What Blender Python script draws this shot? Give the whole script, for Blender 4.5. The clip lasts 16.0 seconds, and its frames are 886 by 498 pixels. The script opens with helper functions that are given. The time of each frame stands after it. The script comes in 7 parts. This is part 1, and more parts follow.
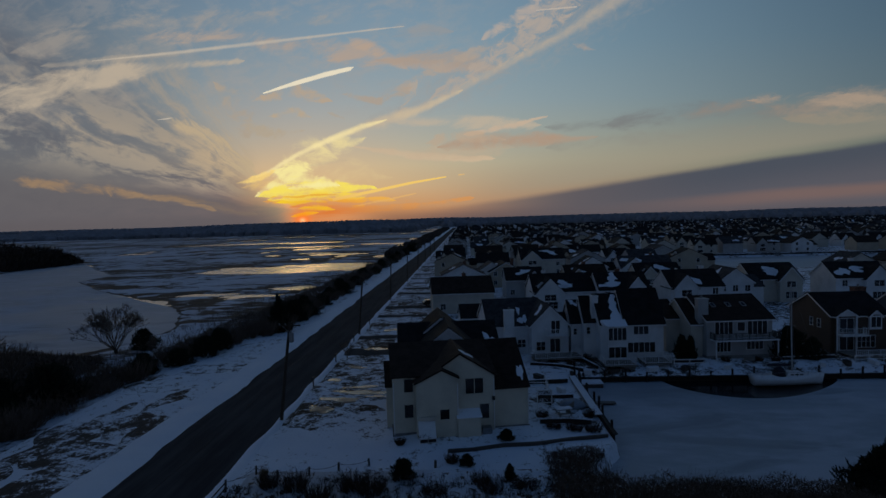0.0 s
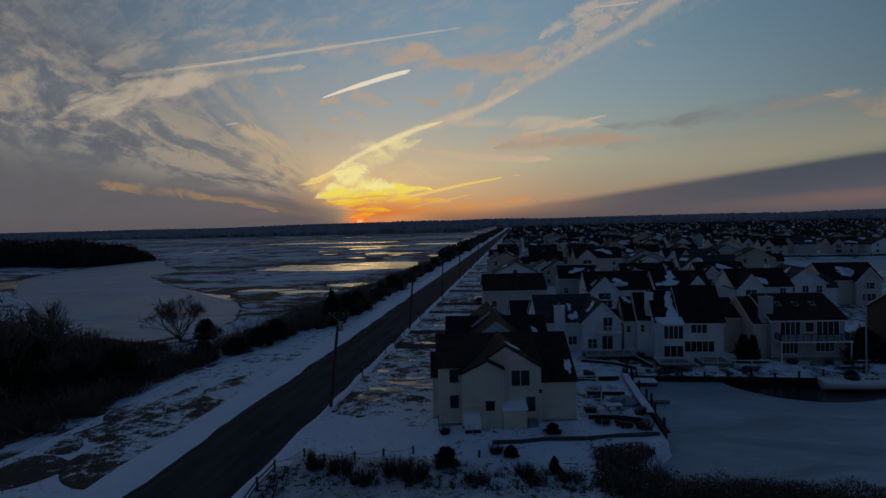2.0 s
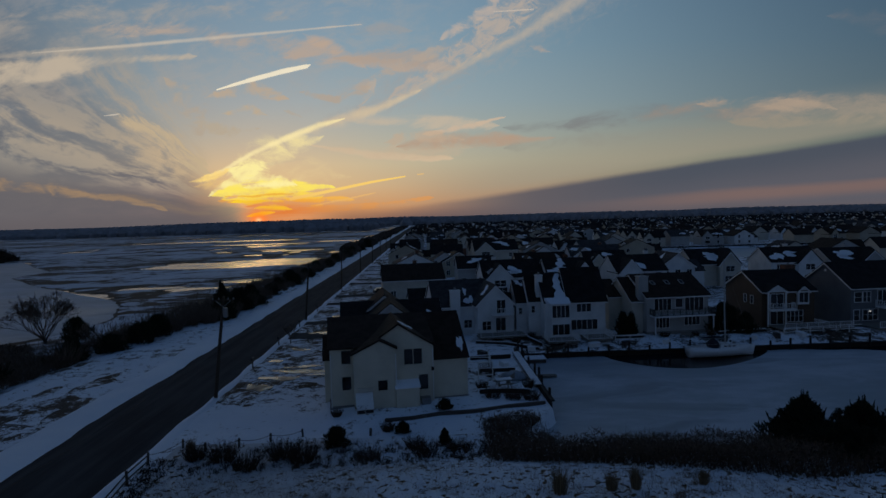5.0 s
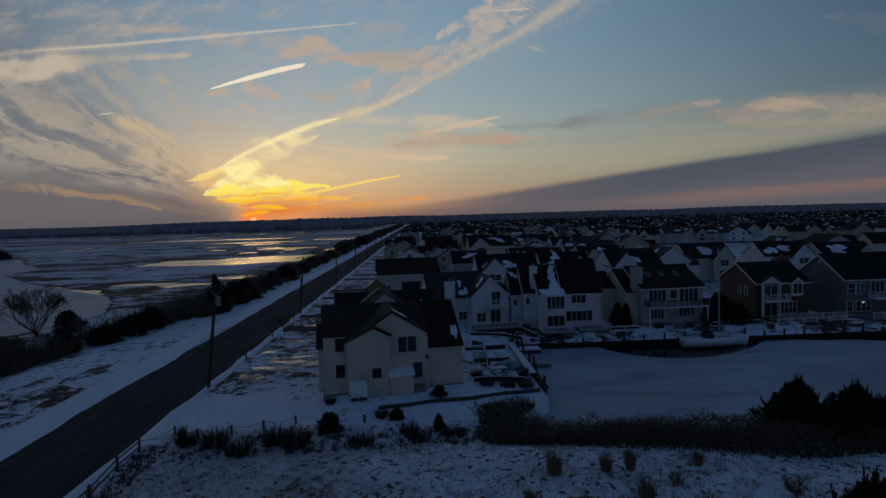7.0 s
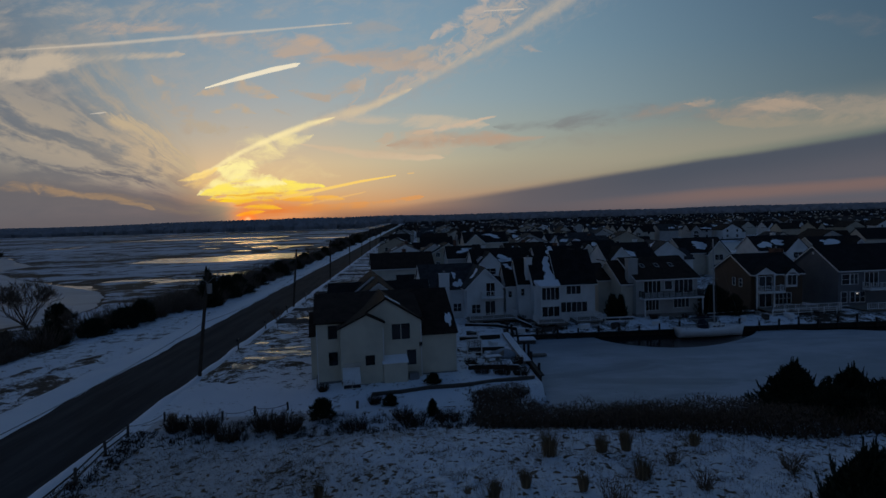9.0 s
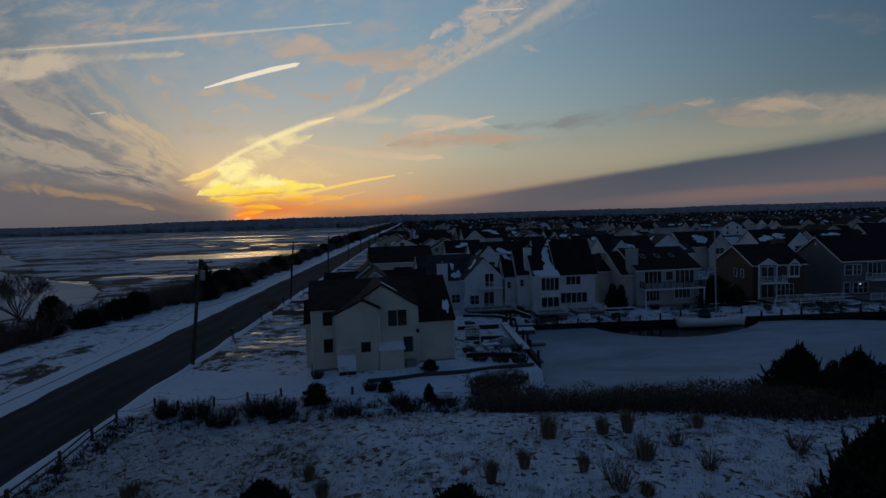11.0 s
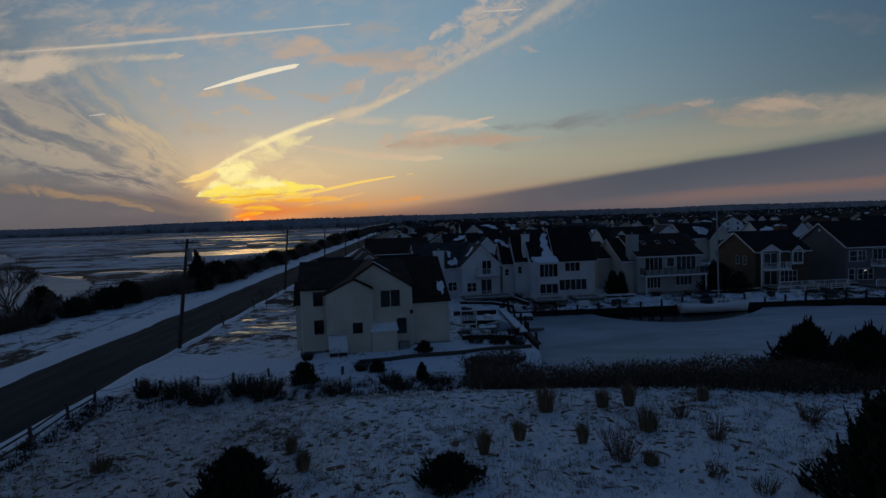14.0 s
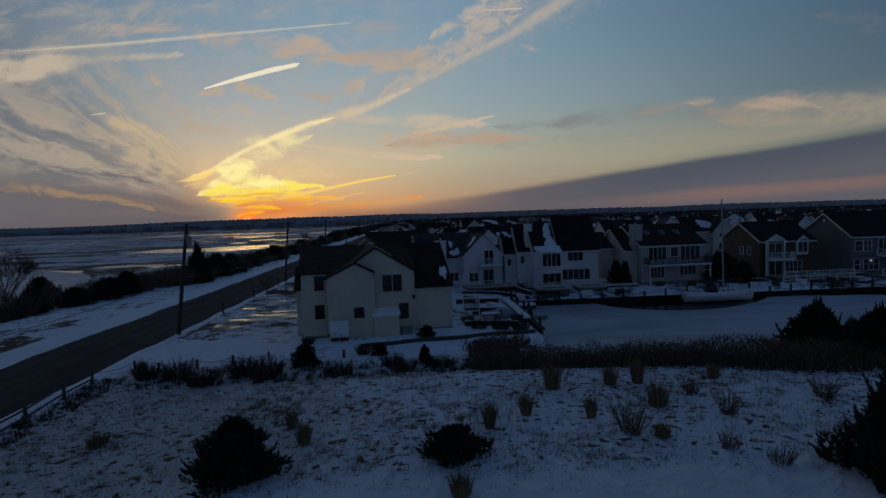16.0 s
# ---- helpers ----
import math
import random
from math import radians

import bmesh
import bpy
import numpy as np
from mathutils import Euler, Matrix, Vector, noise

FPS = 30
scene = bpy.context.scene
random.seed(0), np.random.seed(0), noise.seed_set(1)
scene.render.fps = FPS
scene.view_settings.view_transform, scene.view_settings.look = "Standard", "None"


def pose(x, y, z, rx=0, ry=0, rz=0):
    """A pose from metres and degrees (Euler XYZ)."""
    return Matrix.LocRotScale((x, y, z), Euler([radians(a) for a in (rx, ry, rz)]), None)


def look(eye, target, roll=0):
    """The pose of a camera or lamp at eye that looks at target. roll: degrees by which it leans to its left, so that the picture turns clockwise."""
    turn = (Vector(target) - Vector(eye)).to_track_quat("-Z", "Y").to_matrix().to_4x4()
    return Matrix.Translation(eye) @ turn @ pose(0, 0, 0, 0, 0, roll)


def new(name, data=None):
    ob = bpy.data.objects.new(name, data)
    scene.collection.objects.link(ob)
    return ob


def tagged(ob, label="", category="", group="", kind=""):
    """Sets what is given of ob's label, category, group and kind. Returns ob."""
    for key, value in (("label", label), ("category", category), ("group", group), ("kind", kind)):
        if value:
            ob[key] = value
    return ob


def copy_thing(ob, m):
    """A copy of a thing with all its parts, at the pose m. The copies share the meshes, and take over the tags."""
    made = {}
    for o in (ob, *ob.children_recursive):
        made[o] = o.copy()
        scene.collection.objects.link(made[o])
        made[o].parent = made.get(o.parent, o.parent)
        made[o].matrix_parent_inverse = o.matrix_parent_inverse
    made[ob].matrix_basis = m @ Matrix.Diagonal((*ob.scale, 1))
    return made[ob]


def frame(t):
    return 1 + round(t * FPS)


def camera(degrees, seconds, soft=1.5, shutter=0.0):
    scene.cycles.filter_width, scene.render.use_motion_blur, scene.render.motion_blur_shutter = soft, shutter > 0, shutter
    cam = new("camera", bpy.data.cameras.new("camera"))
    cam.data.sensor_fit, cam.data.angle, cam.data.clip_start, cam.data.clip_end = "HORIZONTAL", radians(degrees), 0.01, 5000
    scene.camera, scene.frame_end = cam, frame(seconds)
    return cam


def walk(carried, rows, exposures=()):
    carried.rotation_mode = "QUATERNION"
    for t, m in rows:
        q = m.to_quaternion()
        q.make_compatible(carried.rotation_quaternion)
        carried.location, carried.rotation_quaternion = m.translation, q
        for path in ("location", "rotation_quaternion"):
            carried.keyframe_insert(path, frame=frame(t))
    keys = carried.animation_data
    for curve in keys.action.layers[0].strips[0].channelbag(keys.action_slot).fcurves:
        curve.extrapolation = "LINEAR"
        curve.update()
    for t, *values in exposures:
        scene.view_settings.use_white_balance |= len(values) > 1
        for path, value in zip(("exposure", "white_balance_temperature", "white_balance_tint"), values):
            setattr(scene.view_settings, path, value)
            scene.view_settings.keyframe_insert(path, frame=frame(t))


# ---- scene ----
cam = camera(77.0, 16.0)
PATH = [
    (0, (-0.042, -0.314, 21.168), (-0.12, 1.682, 21.064), -1.5),
    (0.5, (0.172, -0.325, 20.938), (0.065, 1.669, 20.835), -1.5),
    (1, (0.447, -0.286, 20.718), (0.283, 1.705, 20.617), -1.5),
    (1.5, (0.487, -0.197, 20.393), (0.254, 1.787, 20.295), -1.5),
    (2, (0.757, -0.191, 20.091), (0.483, 1.788, 19.996), -1.4),
    (2.5, (1.065, -0.182, 19.844), (0.845, 1.804, 19.745), -1.5),
    (3, (1.315, -0.161, 19.507), (1.178, 1.832, 19.406), -1.5),
    (3.5, (1.477, -0.044, 19.182), (1.436, 1.953, 19.078), -1.5),
    (4, (1.692, -0.08, 18.828), (1.726, 1.916, 18.722), -1.5),
    (6.5, (2.098, 0.148, 17.237), (2.176, 2.144, 17.125), -1.6),
    (7, (2.083, 0.16, 16.964), (2.166, 2.155, 16.852), -1.6),
    (7.5, (2.022, 0.119, 16.692), (2.112, 2.114, 16.577), -1.6),
    (8, (2.094, 0.207, 16.311), (2.189, 2.201, 16.197), -1.6),
    (8.5, (2.088, 0.385, 15.978), (2.188, 2.379, 15.864), -1.6),
    (9, (2.158, 0.57, 15.623), (2.259, 2.564, 15.51), -1.6),
    (11.5, (2.497, 1.758, 13.823), (2.6, 3.752, 13.709), -1.7),
    (12, (2.612, 2.001, 13.512), (2.717, 3.995, 13.399), -1.8),
    (12.5, (2.683, 2.262, 13.18), (2.788, 4.256, 13.065), -1.8),
    (13, (2.774, 2.526, 12.752), (2.879, 4.52, 12.639), -1.8),
    (13.5, (2.859, 2.806, 12.327), (2.964, 4.8, 12.216), -1.8),
    (14, (2.914, 3.058, 11.972), (3.017, 5.052, 11.861), -1.8),
    (14.5, (2.941, 3.26, 11.682), (3.042, 5.255, 11.568), -1.8),
    (15, (2.898, 3.428, 11.263), (2.998, 5.422, 11.151), -1.8),
    (15.5, (2.861, 3.588, 10.862), (2.961, 5.582, 10.752), -1.8),
    (16, (2.715, 3.686, 10.574), (2.816, 5.68, 10.46), -1.8),
]
walk(cam, [(t, look(e, a, r)) for t, e, a, r in PATH], [(0, -0.12), (1.5, -0.17), (3.0, -0.22), (4.0, -0.10), (5.2, -0.02), (6.5, 0.0), (16.0, 0.0)])

# ---- sky and light ----
world = bpy.data.worlds.new("sky")
scene.world = world
world.use_nodes = True
wt = world.node_tree
wt.nodes.clear()


class V:
    """A value in a node tree, with arithmetic."""
    tree = wt

    def __init__(self, s):
        self.s = s

    def op(self, kind, *others, clamp=False):
        n = V.tree.nodes.new("ShaderNodeMath")
        n.operation, n.use_clamp = kind, clamp
        for k, o in enumerate((self, *others)):
            if isinstance(o, V):
                V.tree.links.new(o.s, n.inputs[k])
            else:
                n.inputs[k].default_value = o
        return V(n.outputs[0])

    def __add__(self, o): return self.op("ADD", o)
    def __sub__(self, o): return self.op("SUBTRACT", o)
    def __mul__(self, o): return self.op("MULTIPLY", o)
    def __truediv__(self, o): return self.op("DIVIDE", o)
    def clamp(self): return self.op("MAXIMUM", 0.0).op("MINIMUM", 1.0)
    def sqrt(self): return self.op("SQRT")
    def abs(self): return self.op("ABSOLUTE")
    def power(self, o): return self.op("POWER", o)
    def exp(self): return self.op("EXPONENT")

    def step(self, a, b):
        """0 at a, 1 at b, smooth between."""
        n = V.tree.nodes.new("ShaderNodeMapRange")
        n.interpolation_type = "SMOOTHSTEP"
        V.tree.links.new(self.s, n.inputs["Value"])
        flip = a > b
        n.inputs["From Min"].default_value, n.inputs["From Max"].default_value = min(a, b), max(a, b)
        n.inputs["To Min"].default_value, n.inputs["To Max"].default_value = (1, 0) if flip else (0, 1)
        return V(n.outputs["Result"])


def vec(x, y, z=0.0):
    n = V.tree.nodes.new("ShaderNodeCombineXYZ")
    for k, o in enumerate((x, y, z)):
        if isinstance(o, V):
            V.tree.links.new(o.s, n.inputs[k])
        else:
            n.inputs[k].default_value = o
    return n.outputs[0]


def fbm(v, scale, detail=6.0, rough=0.55, distort=0.0):
    n = V.tree.nodes.new("ShaderNodeTexNoise")
    V.tree.links.new(v, n.inputs["Vector"])
    n.inputs["Scale"].default_value, n.inputs["Detail"].default_value = scale, detail
    n.inputs["Roughness"].default_value, n.inputs["Distortion"].default_value = rough, distort
    return V(n.outputs["Fac"])


def ramp(v, stops):
    n = V.tree.nodes.new("ShaderNodeValToRGB")
    V.tree.links.new(v.s, n.inputs[0])
    el = n.color_ramp.elements
    while len(el) < len(stops):
        el.new(0.5)
    for e, (p, c) in zip(el, stops):
        e.position, e.color = p, (*c, 1)
    return n.outputs[0]


def mix(fac, a, b, kind="MIX"):
    n = V.tree.nodes.new("ShaderNodeMix")
    n.data_type, n.blend_type = "RGBA", kind
    for key, o in ((0, fac), (6, a), (7, b)):
        if isinstance(o, V):
            V.tree.links.new(o.s, n.inputs[key])
        elif isinstance(o, bpy.types.NodeSocket):
            V.tree.links.new(o, n.inputs[key])
        elif isinstance(o, tuple):
            n.inputs[key].default_value = (*o, 1)
        else:
            n.inputs[key].default_value = o
    return n.outputs[2]


# Direction to the sky, and its place on a flat screen one unit to the west (px: to the right, pz: up).
tc = wt.nodes.new("ShaderNodeTexCoord")
sep = wt.nodes.new("ShaderNodeSeparateXYZ")
wt.links.new(tc.outputs["Generated"], sep.inputs[0])
dx, dy, dz = (V(sep.outputs[k]) for k in range(3))
west = dy.op("MAXIMUM", 0.08)
px, pz = dx / west, dz / west
SUN = (-0.292, 0.010)
# Clear sky: a real sky's colours, tinted by height as the dusk shows them.
high = (pz * 0.65).clamp()
clear = ramp(high, [(0.0, (0.150, 0.112, 0.105)), (0.03, (0.258, 0.204, 0.160)), (0.065, (0.318, 0.312, 0.242)), (0.095, (0.262, 0.300, 0.276)),
                    (0.135, (0.205, 0.282, 0.316)), (0.20, (0.154, 0.248, 0.316)), (0.27, (0.125, 0.215, 0.300)), (0.45, (0.048, 0.092, 0.160)), (1.0, (0.018, 0.040, 0.090))])
near_sun = (((px + 0.10) * (px + 0.10)) * -2.2).exp()
sky = mix(1.0, clear, ramp((near_sun * 0.5).clamp(), [(0.0, (0.22, 0.31, 0.40)), (0.5, (1.17, 1.20, 1.22))]), "MULTIPLY")
nish = wt.nodes.new("ShaderNodeTexSky")
nish.sky_type, nish.sun_disc = "NISHITA", False
nish.sun_elevation, nish.sun_rotation = radians(1.0), radians(-16.3)
wt.links.new(tc.outputs["Generated"], nish.inputs["Vector"])
sky = mix(0.025, sky, nish.outputs[0])

# Veils on the south side fan out from the sun: cream where lit, slate between.
warp_a = fbm(vec(px, pz * 1.6), 5.0, 5, 0.6)
warp_b = fbm(vec(px, pz * 1.6, 7.0), 6.0, 5, 0.6)
wx, wz = px + (warp_a - 0.5) * 0.050, pz + (warp_b - 0.5) * 0.030
wisps = fbm(vec(wx, wz * 2.6 - px * 0.5, 2.2), 8.0, 9, 0.66, 0.4)
puffs = fbm(vec(px, pz * 1.5, 4.0), 24.0, 7, 0.60, 0.5)
ripple = fbm(vec(px * 0.8 + pz * 1.1, pz * 1.6 - px * 1.3, 6.0), 30.0, 6, 0.62, 0.8)
bars = fbm(vec(px * 2.6, pz * 30.0, 2.0), 2.6, 6, 0.6)
shred = (bars * 0.55 + puffs * 0.45 - 0.5) * 1.9 + 0.5
smooth_n = fbm(vec(px, pz * 3.0, 3.0), 3.0, 5, 0.55)
ox, oz = wx * -1.0 + (-0.310), wz - 0.027
th = oz.op("ARCTAN2", ox)
rad = (ox * ox + oz * oz).sqrt()
fan = fbm(vec(th * 5.5, rad * 3.2, 1.7), 1.9, 9, 0.60, 0.6)
fan_fine = fbm(vec(th * 9.0, rad * 8.0, 5.1), 1.9, 8, 0.62, 0.6)
south = px.step(-0.321, -0.451)
low_south = px.step(-0.287, -0.350)



def lobe(c, w):
    k = (th - c) / w
    return (k * k * -1.0).exp()


def group_tree(name, ins, outs):
    g = bpy.data.node_groups.new(name, "ShaderNodeTree")
    for n, kind in ins:
        g.interface.new_socket(n, in_out="INPUT", socket_type="NodeSocket" + kind)
    for n, kind in outs:
        g.interface.new_socket(n, in_out="OUTPUT", socket_type="NodeSocket" + kind)
    return g, g.nodes.new("NodeGroupInput"), g.nodes.new("NodeGroupOutput")


def split(s):
    n = V.tree.nodes.new("ShaderNodeSeparateXYZ")
    V.tree.links.new(s, n.inputs[0])
    return [V(o) for o in n.outputs]


# One stretch of a cloud: the distance from a line between two places, in half widths.
SEGMENT, gi, go = group_tree("cloud_stretch", [("Place", "Vector"), ("From", "Vector"), ("To", "Vector"), ("Best", "Float")], [("Best", "Float")])
V.tree = SEGMENT
(qx, qz, _), (x0, z0, w0), (x1, z1, w1) = (split(gi.outputs[k]) for k in range(3))
lx, lz, ux, uz = x1 - x0, z1 - z0, qx - x0, qz - z0
along = ((ux * lx + uz * lz) / (lx * lx + lz * lz)).clamp()
ex, ez = ux - along * lx, uz - along * lz
SEGMENT.links.new((((ex * ex) + (ez * ez)).sqrt() / (along * (w1 - w0) + w0)).op("MINIMUM", V(gi.outputs[3])).s, go.inputs[0])
# Its body: dense along the line, eaten into by a texture.
BODY, gi, go = group_tree("cloud_body", [("Best", "Float"), ("Texture", "Float"), ("Grain", "Float"), ("Soft", "Float"), ("Amount", "Float"), ("Sky", "Color"), ("Cloud", "Color")], [("Sky", "Color")])
V.tree = BODY
best_, tex_, grain_, soft_, amount_ = (V(gi.outputs[k]) for k in range(5))
fall = best_.step(1.5, 0.0)
dens = ((fall + (tex_ - 0.5) * grain_ * 4.6 - 0.15) / soft_).clamp()
dens = dens * dens * (dens * -2.0 + 3.0) * fall.step(0.0, 0.45)
dens = dens * (grain_.clamp() * (tex_.step(0.34, 0.66) - 1.0) * 0.6 + 1.0)
BODY.links.new(mix((dens * amount_).clamp(), gi.outputs[5], gi.outputs[6]), go.inputs[0])
V.tree = wt
AT = [vec(px + (warp_a - 0.5) * k, pz + (warp_b - 0.5) * 0.6 * k) for k in (0.0, 0.022, 0.045)]


def band(col, pts, amount, tex, grain=1.0, soft=0.4):
    """A cloud along a line of places (right, up, half width); the texture eats into it."""
    global sky
    best = None
    for a, b in zip(pts, pts[1:]):
        n = wt.nodes.new("ShaderNodeGroup")
        n.node_tree = SEGMENT
        wt.links.new(AT[0 if grain < 0.15 else 1 if grain < 0.45 else 2], n.inputs[0])
        n.inputs[1].default_value, n.inputs[2].default_value = a, b
        if best is None:
            n.inputs[3].default_value = 9.0
        else:
            wt.links.new(best, n.inputs[3])
        best = n.outputs[0]
    n = wt.nodes.new("ShaderNodeGroup")
    n.node_tree = BODY
    wt.links.new(best, n.inputs[0])
    wt.links.new(tex.s, n.inputs[1])
    for k, v in ((2, grain), (3, soft * 1.25), (4, amount)):
        n.inputs[k].default_value = v
    wt.links.new(sky, n.inputs[5])
    n.inputs[6].default_value = (*col, 1)
    sky = n.outputs[0]


def wash(mask, amount, col):
    global sky
    sky = mix((mask * amount).clamp(), sky, col)


wash((wisps * 0.6 + puffs * 0.4).step(0.44, 0.62) * px.step(0.16, -0.12) * pz.step(0.14, 0.26), 0.34, (0.40, 0.365, 0.335))
wash(th.step(1.0, 0.40) * south, 0.70, (0.155, 0.170, 0.198))
wash((lobe(0.38, 0.17) + lobe(0.74, 0.26) * rad.step(0.50, 0.22)).clamp() * (fan * 0.55 + fan_fine * 0.25 + puffs * 0.2).step(0.43, 0.58) * south * rad.step(0.05, 0.12), 0.80, (0.42, 0.345, 0.262))
wash(lobe(0.60, 0.24) * rad.step(0.30, 0.10) * south * (fan_fine * 0.5 + puffs * 0.5).step(0.40, 0.58), 0.90, (0.64, 0.465, 0.275))
wash((lobe(0.29, 0.11) + lobe(0.52, 0.08) * rad.step(0.22, 0.34) * 0.7) * (fan * 0.6 + fan_fine * 0.4).step(0.56, 0.42) * south, 0.70, (0.115, 0.116, 0.138))
wash(th.step(0.26, 0.10) * low_south * (fan_fine * 0.5 + 0.75), 0.82, (0.122, 0.115, 0.127))
wash(th.step(0.75, 0.25) * rad.step(0.17, 0.05) * low_south * (fan_fine * 0.6 + 0.6), 0.7, (0.165, 0.128, 0.118))
# long cream and peach cirrus high in the south
band((0.36, 0.235, 0.135), [(-0.833, 0.0937, 0.0005), (-0.809, 0.0907, 0.0117), (-0.662, 0.0716, 0.0105), (-0.568, 0.0556, 0.0082), (-0.455, 0.0311, 0.0047), (-0.445, 0.0290, 0.0005)], 0.85, fan_fine, 0.8, 0.75)
band((0.26, 0.185, 0.130), [(-0.583, 0.0590, 0.0005), (-0.568, 0.0566, 0.0070), (-0.464, 0.0392, 0.0093), (-0.388, 0.0253, 0.0070), (-0.373, 0.0226, 0.0005)], 0.5, fan_fine, 0.8, 0.85)
band((0.33, 0.30, 0.27), [(-0.931, 0.2193, 0.0005), (-0.836, 0.2254, 0.0467), (-0.660, 0.2367, 0.0257), (-0.511, 0.2151, 0.0163), (-0.477, 0.2102, 0.0005)], 0.5, wisps, 1.3, 1.05)
band((0.53, 0.44, 0.335), [(-0.914, 0.2265, 0.0005), (-0.844, 0.2397, 0.0350), (-0.676, 0.2711, 0.0257), (-0.554, 0.2865, 0.0152), (-0.402, 0.2921, 0.0058), (-0.390, 0.2926, 0.0005)], 0.92, wisps, 0.7, 0.75)
band((0.42, 0.36, 0.30), [(-0.817, 0.3227, 0.0005), (-0.745, 0.3322, 0.0350), (-0.549, 0.3584, 0.0303), (-0.379, 0.3663, 0.0233), (-0.236, 0.3554, 0.0140), (-0.206, 0.3531, 0.0005)], 0.45, wisps, 1.2, 1.05)
band((0.47, 0.365, 0.29), [(-0.600, 0.3436, 0.0005), (-0.578, 0.3436, 0.0105), (-0.456, 0.3433, 0.0163), (-0.315, 0.3236, 0.0210), (-0.219, 0.3110, 0.0280), (-0.151, 0.2947, 0.0233), (-0.083, 0.2744, 0.0117), (0.036, 0.2649, 0.0093), (0.056, 0.2632, 0.0005)], 0.85, wisps, 0.9, 0.85)
band((0.50, 0.375, 0.285), [(-0.201, 0.3324, 0.0005), (-0.179, 0.3202, 0.0117), (-0.146, 0.3014, 0.0140), (-0.113, 0.2767, 0.0105), (-0.094, 0.2632, 0.0005)], 0.7, wisps, 0.8, 0.85)
band((0.42, 0.335, 0.275), [(-0.153, 0.2864, 0.0005), (-0.122, 0.2866, 0.0140), (-0.023, 0.2872, 0.0187), (0.065, 0.2595, 0.0117), (0.090, 0.2518, 0.0005)], 0.75, wisps, 1.0, 0.85)
band((0.35, 0.325, 0.31), [(-0.121, 0.3240, 0.0005), (-0.106, 0.3271, 0.0070), (-0.061, 0.3363, 0.0117), (-0.022, 0.3320, 0.0058), (-0.009, 0.3306, 0.0005)], 0.45, wisps, 0.9, 0.95)
band((0.45, 0.385, 0.31), [(-0.765, 0.2976, 0.0005), (-0.748, 0.2985, 0.0082), (-0.581, 0.3077, 0.0070), (-0.439, 0.3174, 0.0058), (-0.427, 0.3183, 0.0005)], 0.7, wisps, 0.6, 0.85)
# puffs under the young trail
band((0.50, 0.385, 0.275), [(-0.375, 0.2236, 0.0005), (-0.358, 0.2270, 0.0082), (-0.299, 0.2387, 0.0163), (-0.252, 0.2243, 0.0093), (-0.232, 0.2185, 0.0005)], 0.9, puffs, 0.9, 0.75)
band((0.52, 0.40, 0.27), [(-0.348, 0.1951, 0.0005), (-0.335, 0.1966, 0.0058), (-0.306, 0.2000, 0.0117), (-0.282, 0.1917, 0.0058), (-0.270, 0.1877, 0.0005)], 0.9, puffs, 0.8, 0.75)
band((0.45, 0.36, 0.27), [(-0.444, 0.2567, 0.0005), (-0.424, 0.2425, 0.0117), (-0.396, 0.2228, 0.0257), (-0.389, 0.1791, 0.0187), (-0.383, 0.1440, 0.0005)], 0.7, puffs, 1.1, 0.95)
band((0.54, 0.42, 0.27), [(-0.530, 0.2004, 0.0005), (-0.513, 0.1911, 0.0093), (-0.448, 0.1560, 0.0210), (-0.402, 0.1112, 0.0233), (-0.379, 0.0960, 0.0093), (-0.362, 0.0851, 0.0005)], 0.85, fan_fine, 1.0, 0.85)
band((0.48, 0.385, 0.27), [(-0.407, 0.1902, 0.0005), (-0.380, 0.1789, 0.0140), (-0.337, 0.1616, 0.0117), (-0.298, 0.1647, 0.0058), (-0.285, 0.1657, 0.0005)], 0.7, puffs, 1.1, 0.85)
band((0.45, 0.36, 0.28), [(-0.213, 0.2298, 0.0005), (-0.198, 0.2264, 0.0070), (-0.145, 0.2137, 0.0070), (-0.105, 0.2278, 0.0093), (-0.085, 0.2346, 0.0005)], 0.8, puffs, 0.8, 0.75)
band((0.45, 0.38, 0.30), [(-0.246, 0.1972, 0.0005), (-0.238, 0.1948, 0.0035), (-0.219, 0.1886, 0.0035), (-0.212, 0.1863, 0.0005)], 0.7, puffs, 0.6, 0.85)
band((0.46, 0.36, 0.29), [(0.197, 0.3012, 0.0005), (0.208, 0.2991, 0.0047), (0.223, 0.2959, 0.0058), (0.233, 0.2938, 0.0035), (0.241, 0.2922, 0.0005)], 0.75, puffs, 0.5, 0.85)
band((0.22, 0.20, 0.20), [(0.731, 0.3451, 0.0005), (0.781, 0.3407, 0.0210), (0.846, 0.3350, 0.0257), (0.966, 0.3338, 0.0233), (1.022, 0.3333, 0.0005)], 0.4, wisps, 0.7, 1.05)
# the wide broken trail from the sun to the top
band((0.36, 0.335, 0.315), [(-0.195, 0.1662, 0.0005), (-0.166, 0.1759, 0.0140), (-0.076, 0.2057, 0.0280), (0.025, 0.2552, 0.0467), (0.127, 0.3108, 0.0607), (0.239, 0.3705, 0.0700), (0.363, 0.4481, 0.0817), (0.462, 0.5103, 0.0005)], 0.55, ripple, 0.44, 1.15)
band((0.48, 0.40, 0.335), [(-0.058, 0.2145, 0.0005), (-0.035, 0.2267, 0.0117), (0.046, 0.2697, 0.0187), (0.107, 0.3130, 0.0233), (0.168, 0.3614, 0.0280), (0.240, 0.4292, 0.0350), (0.297, 0.4826, 0.0005)], 0.75, ripple, 0.9, 0.75)
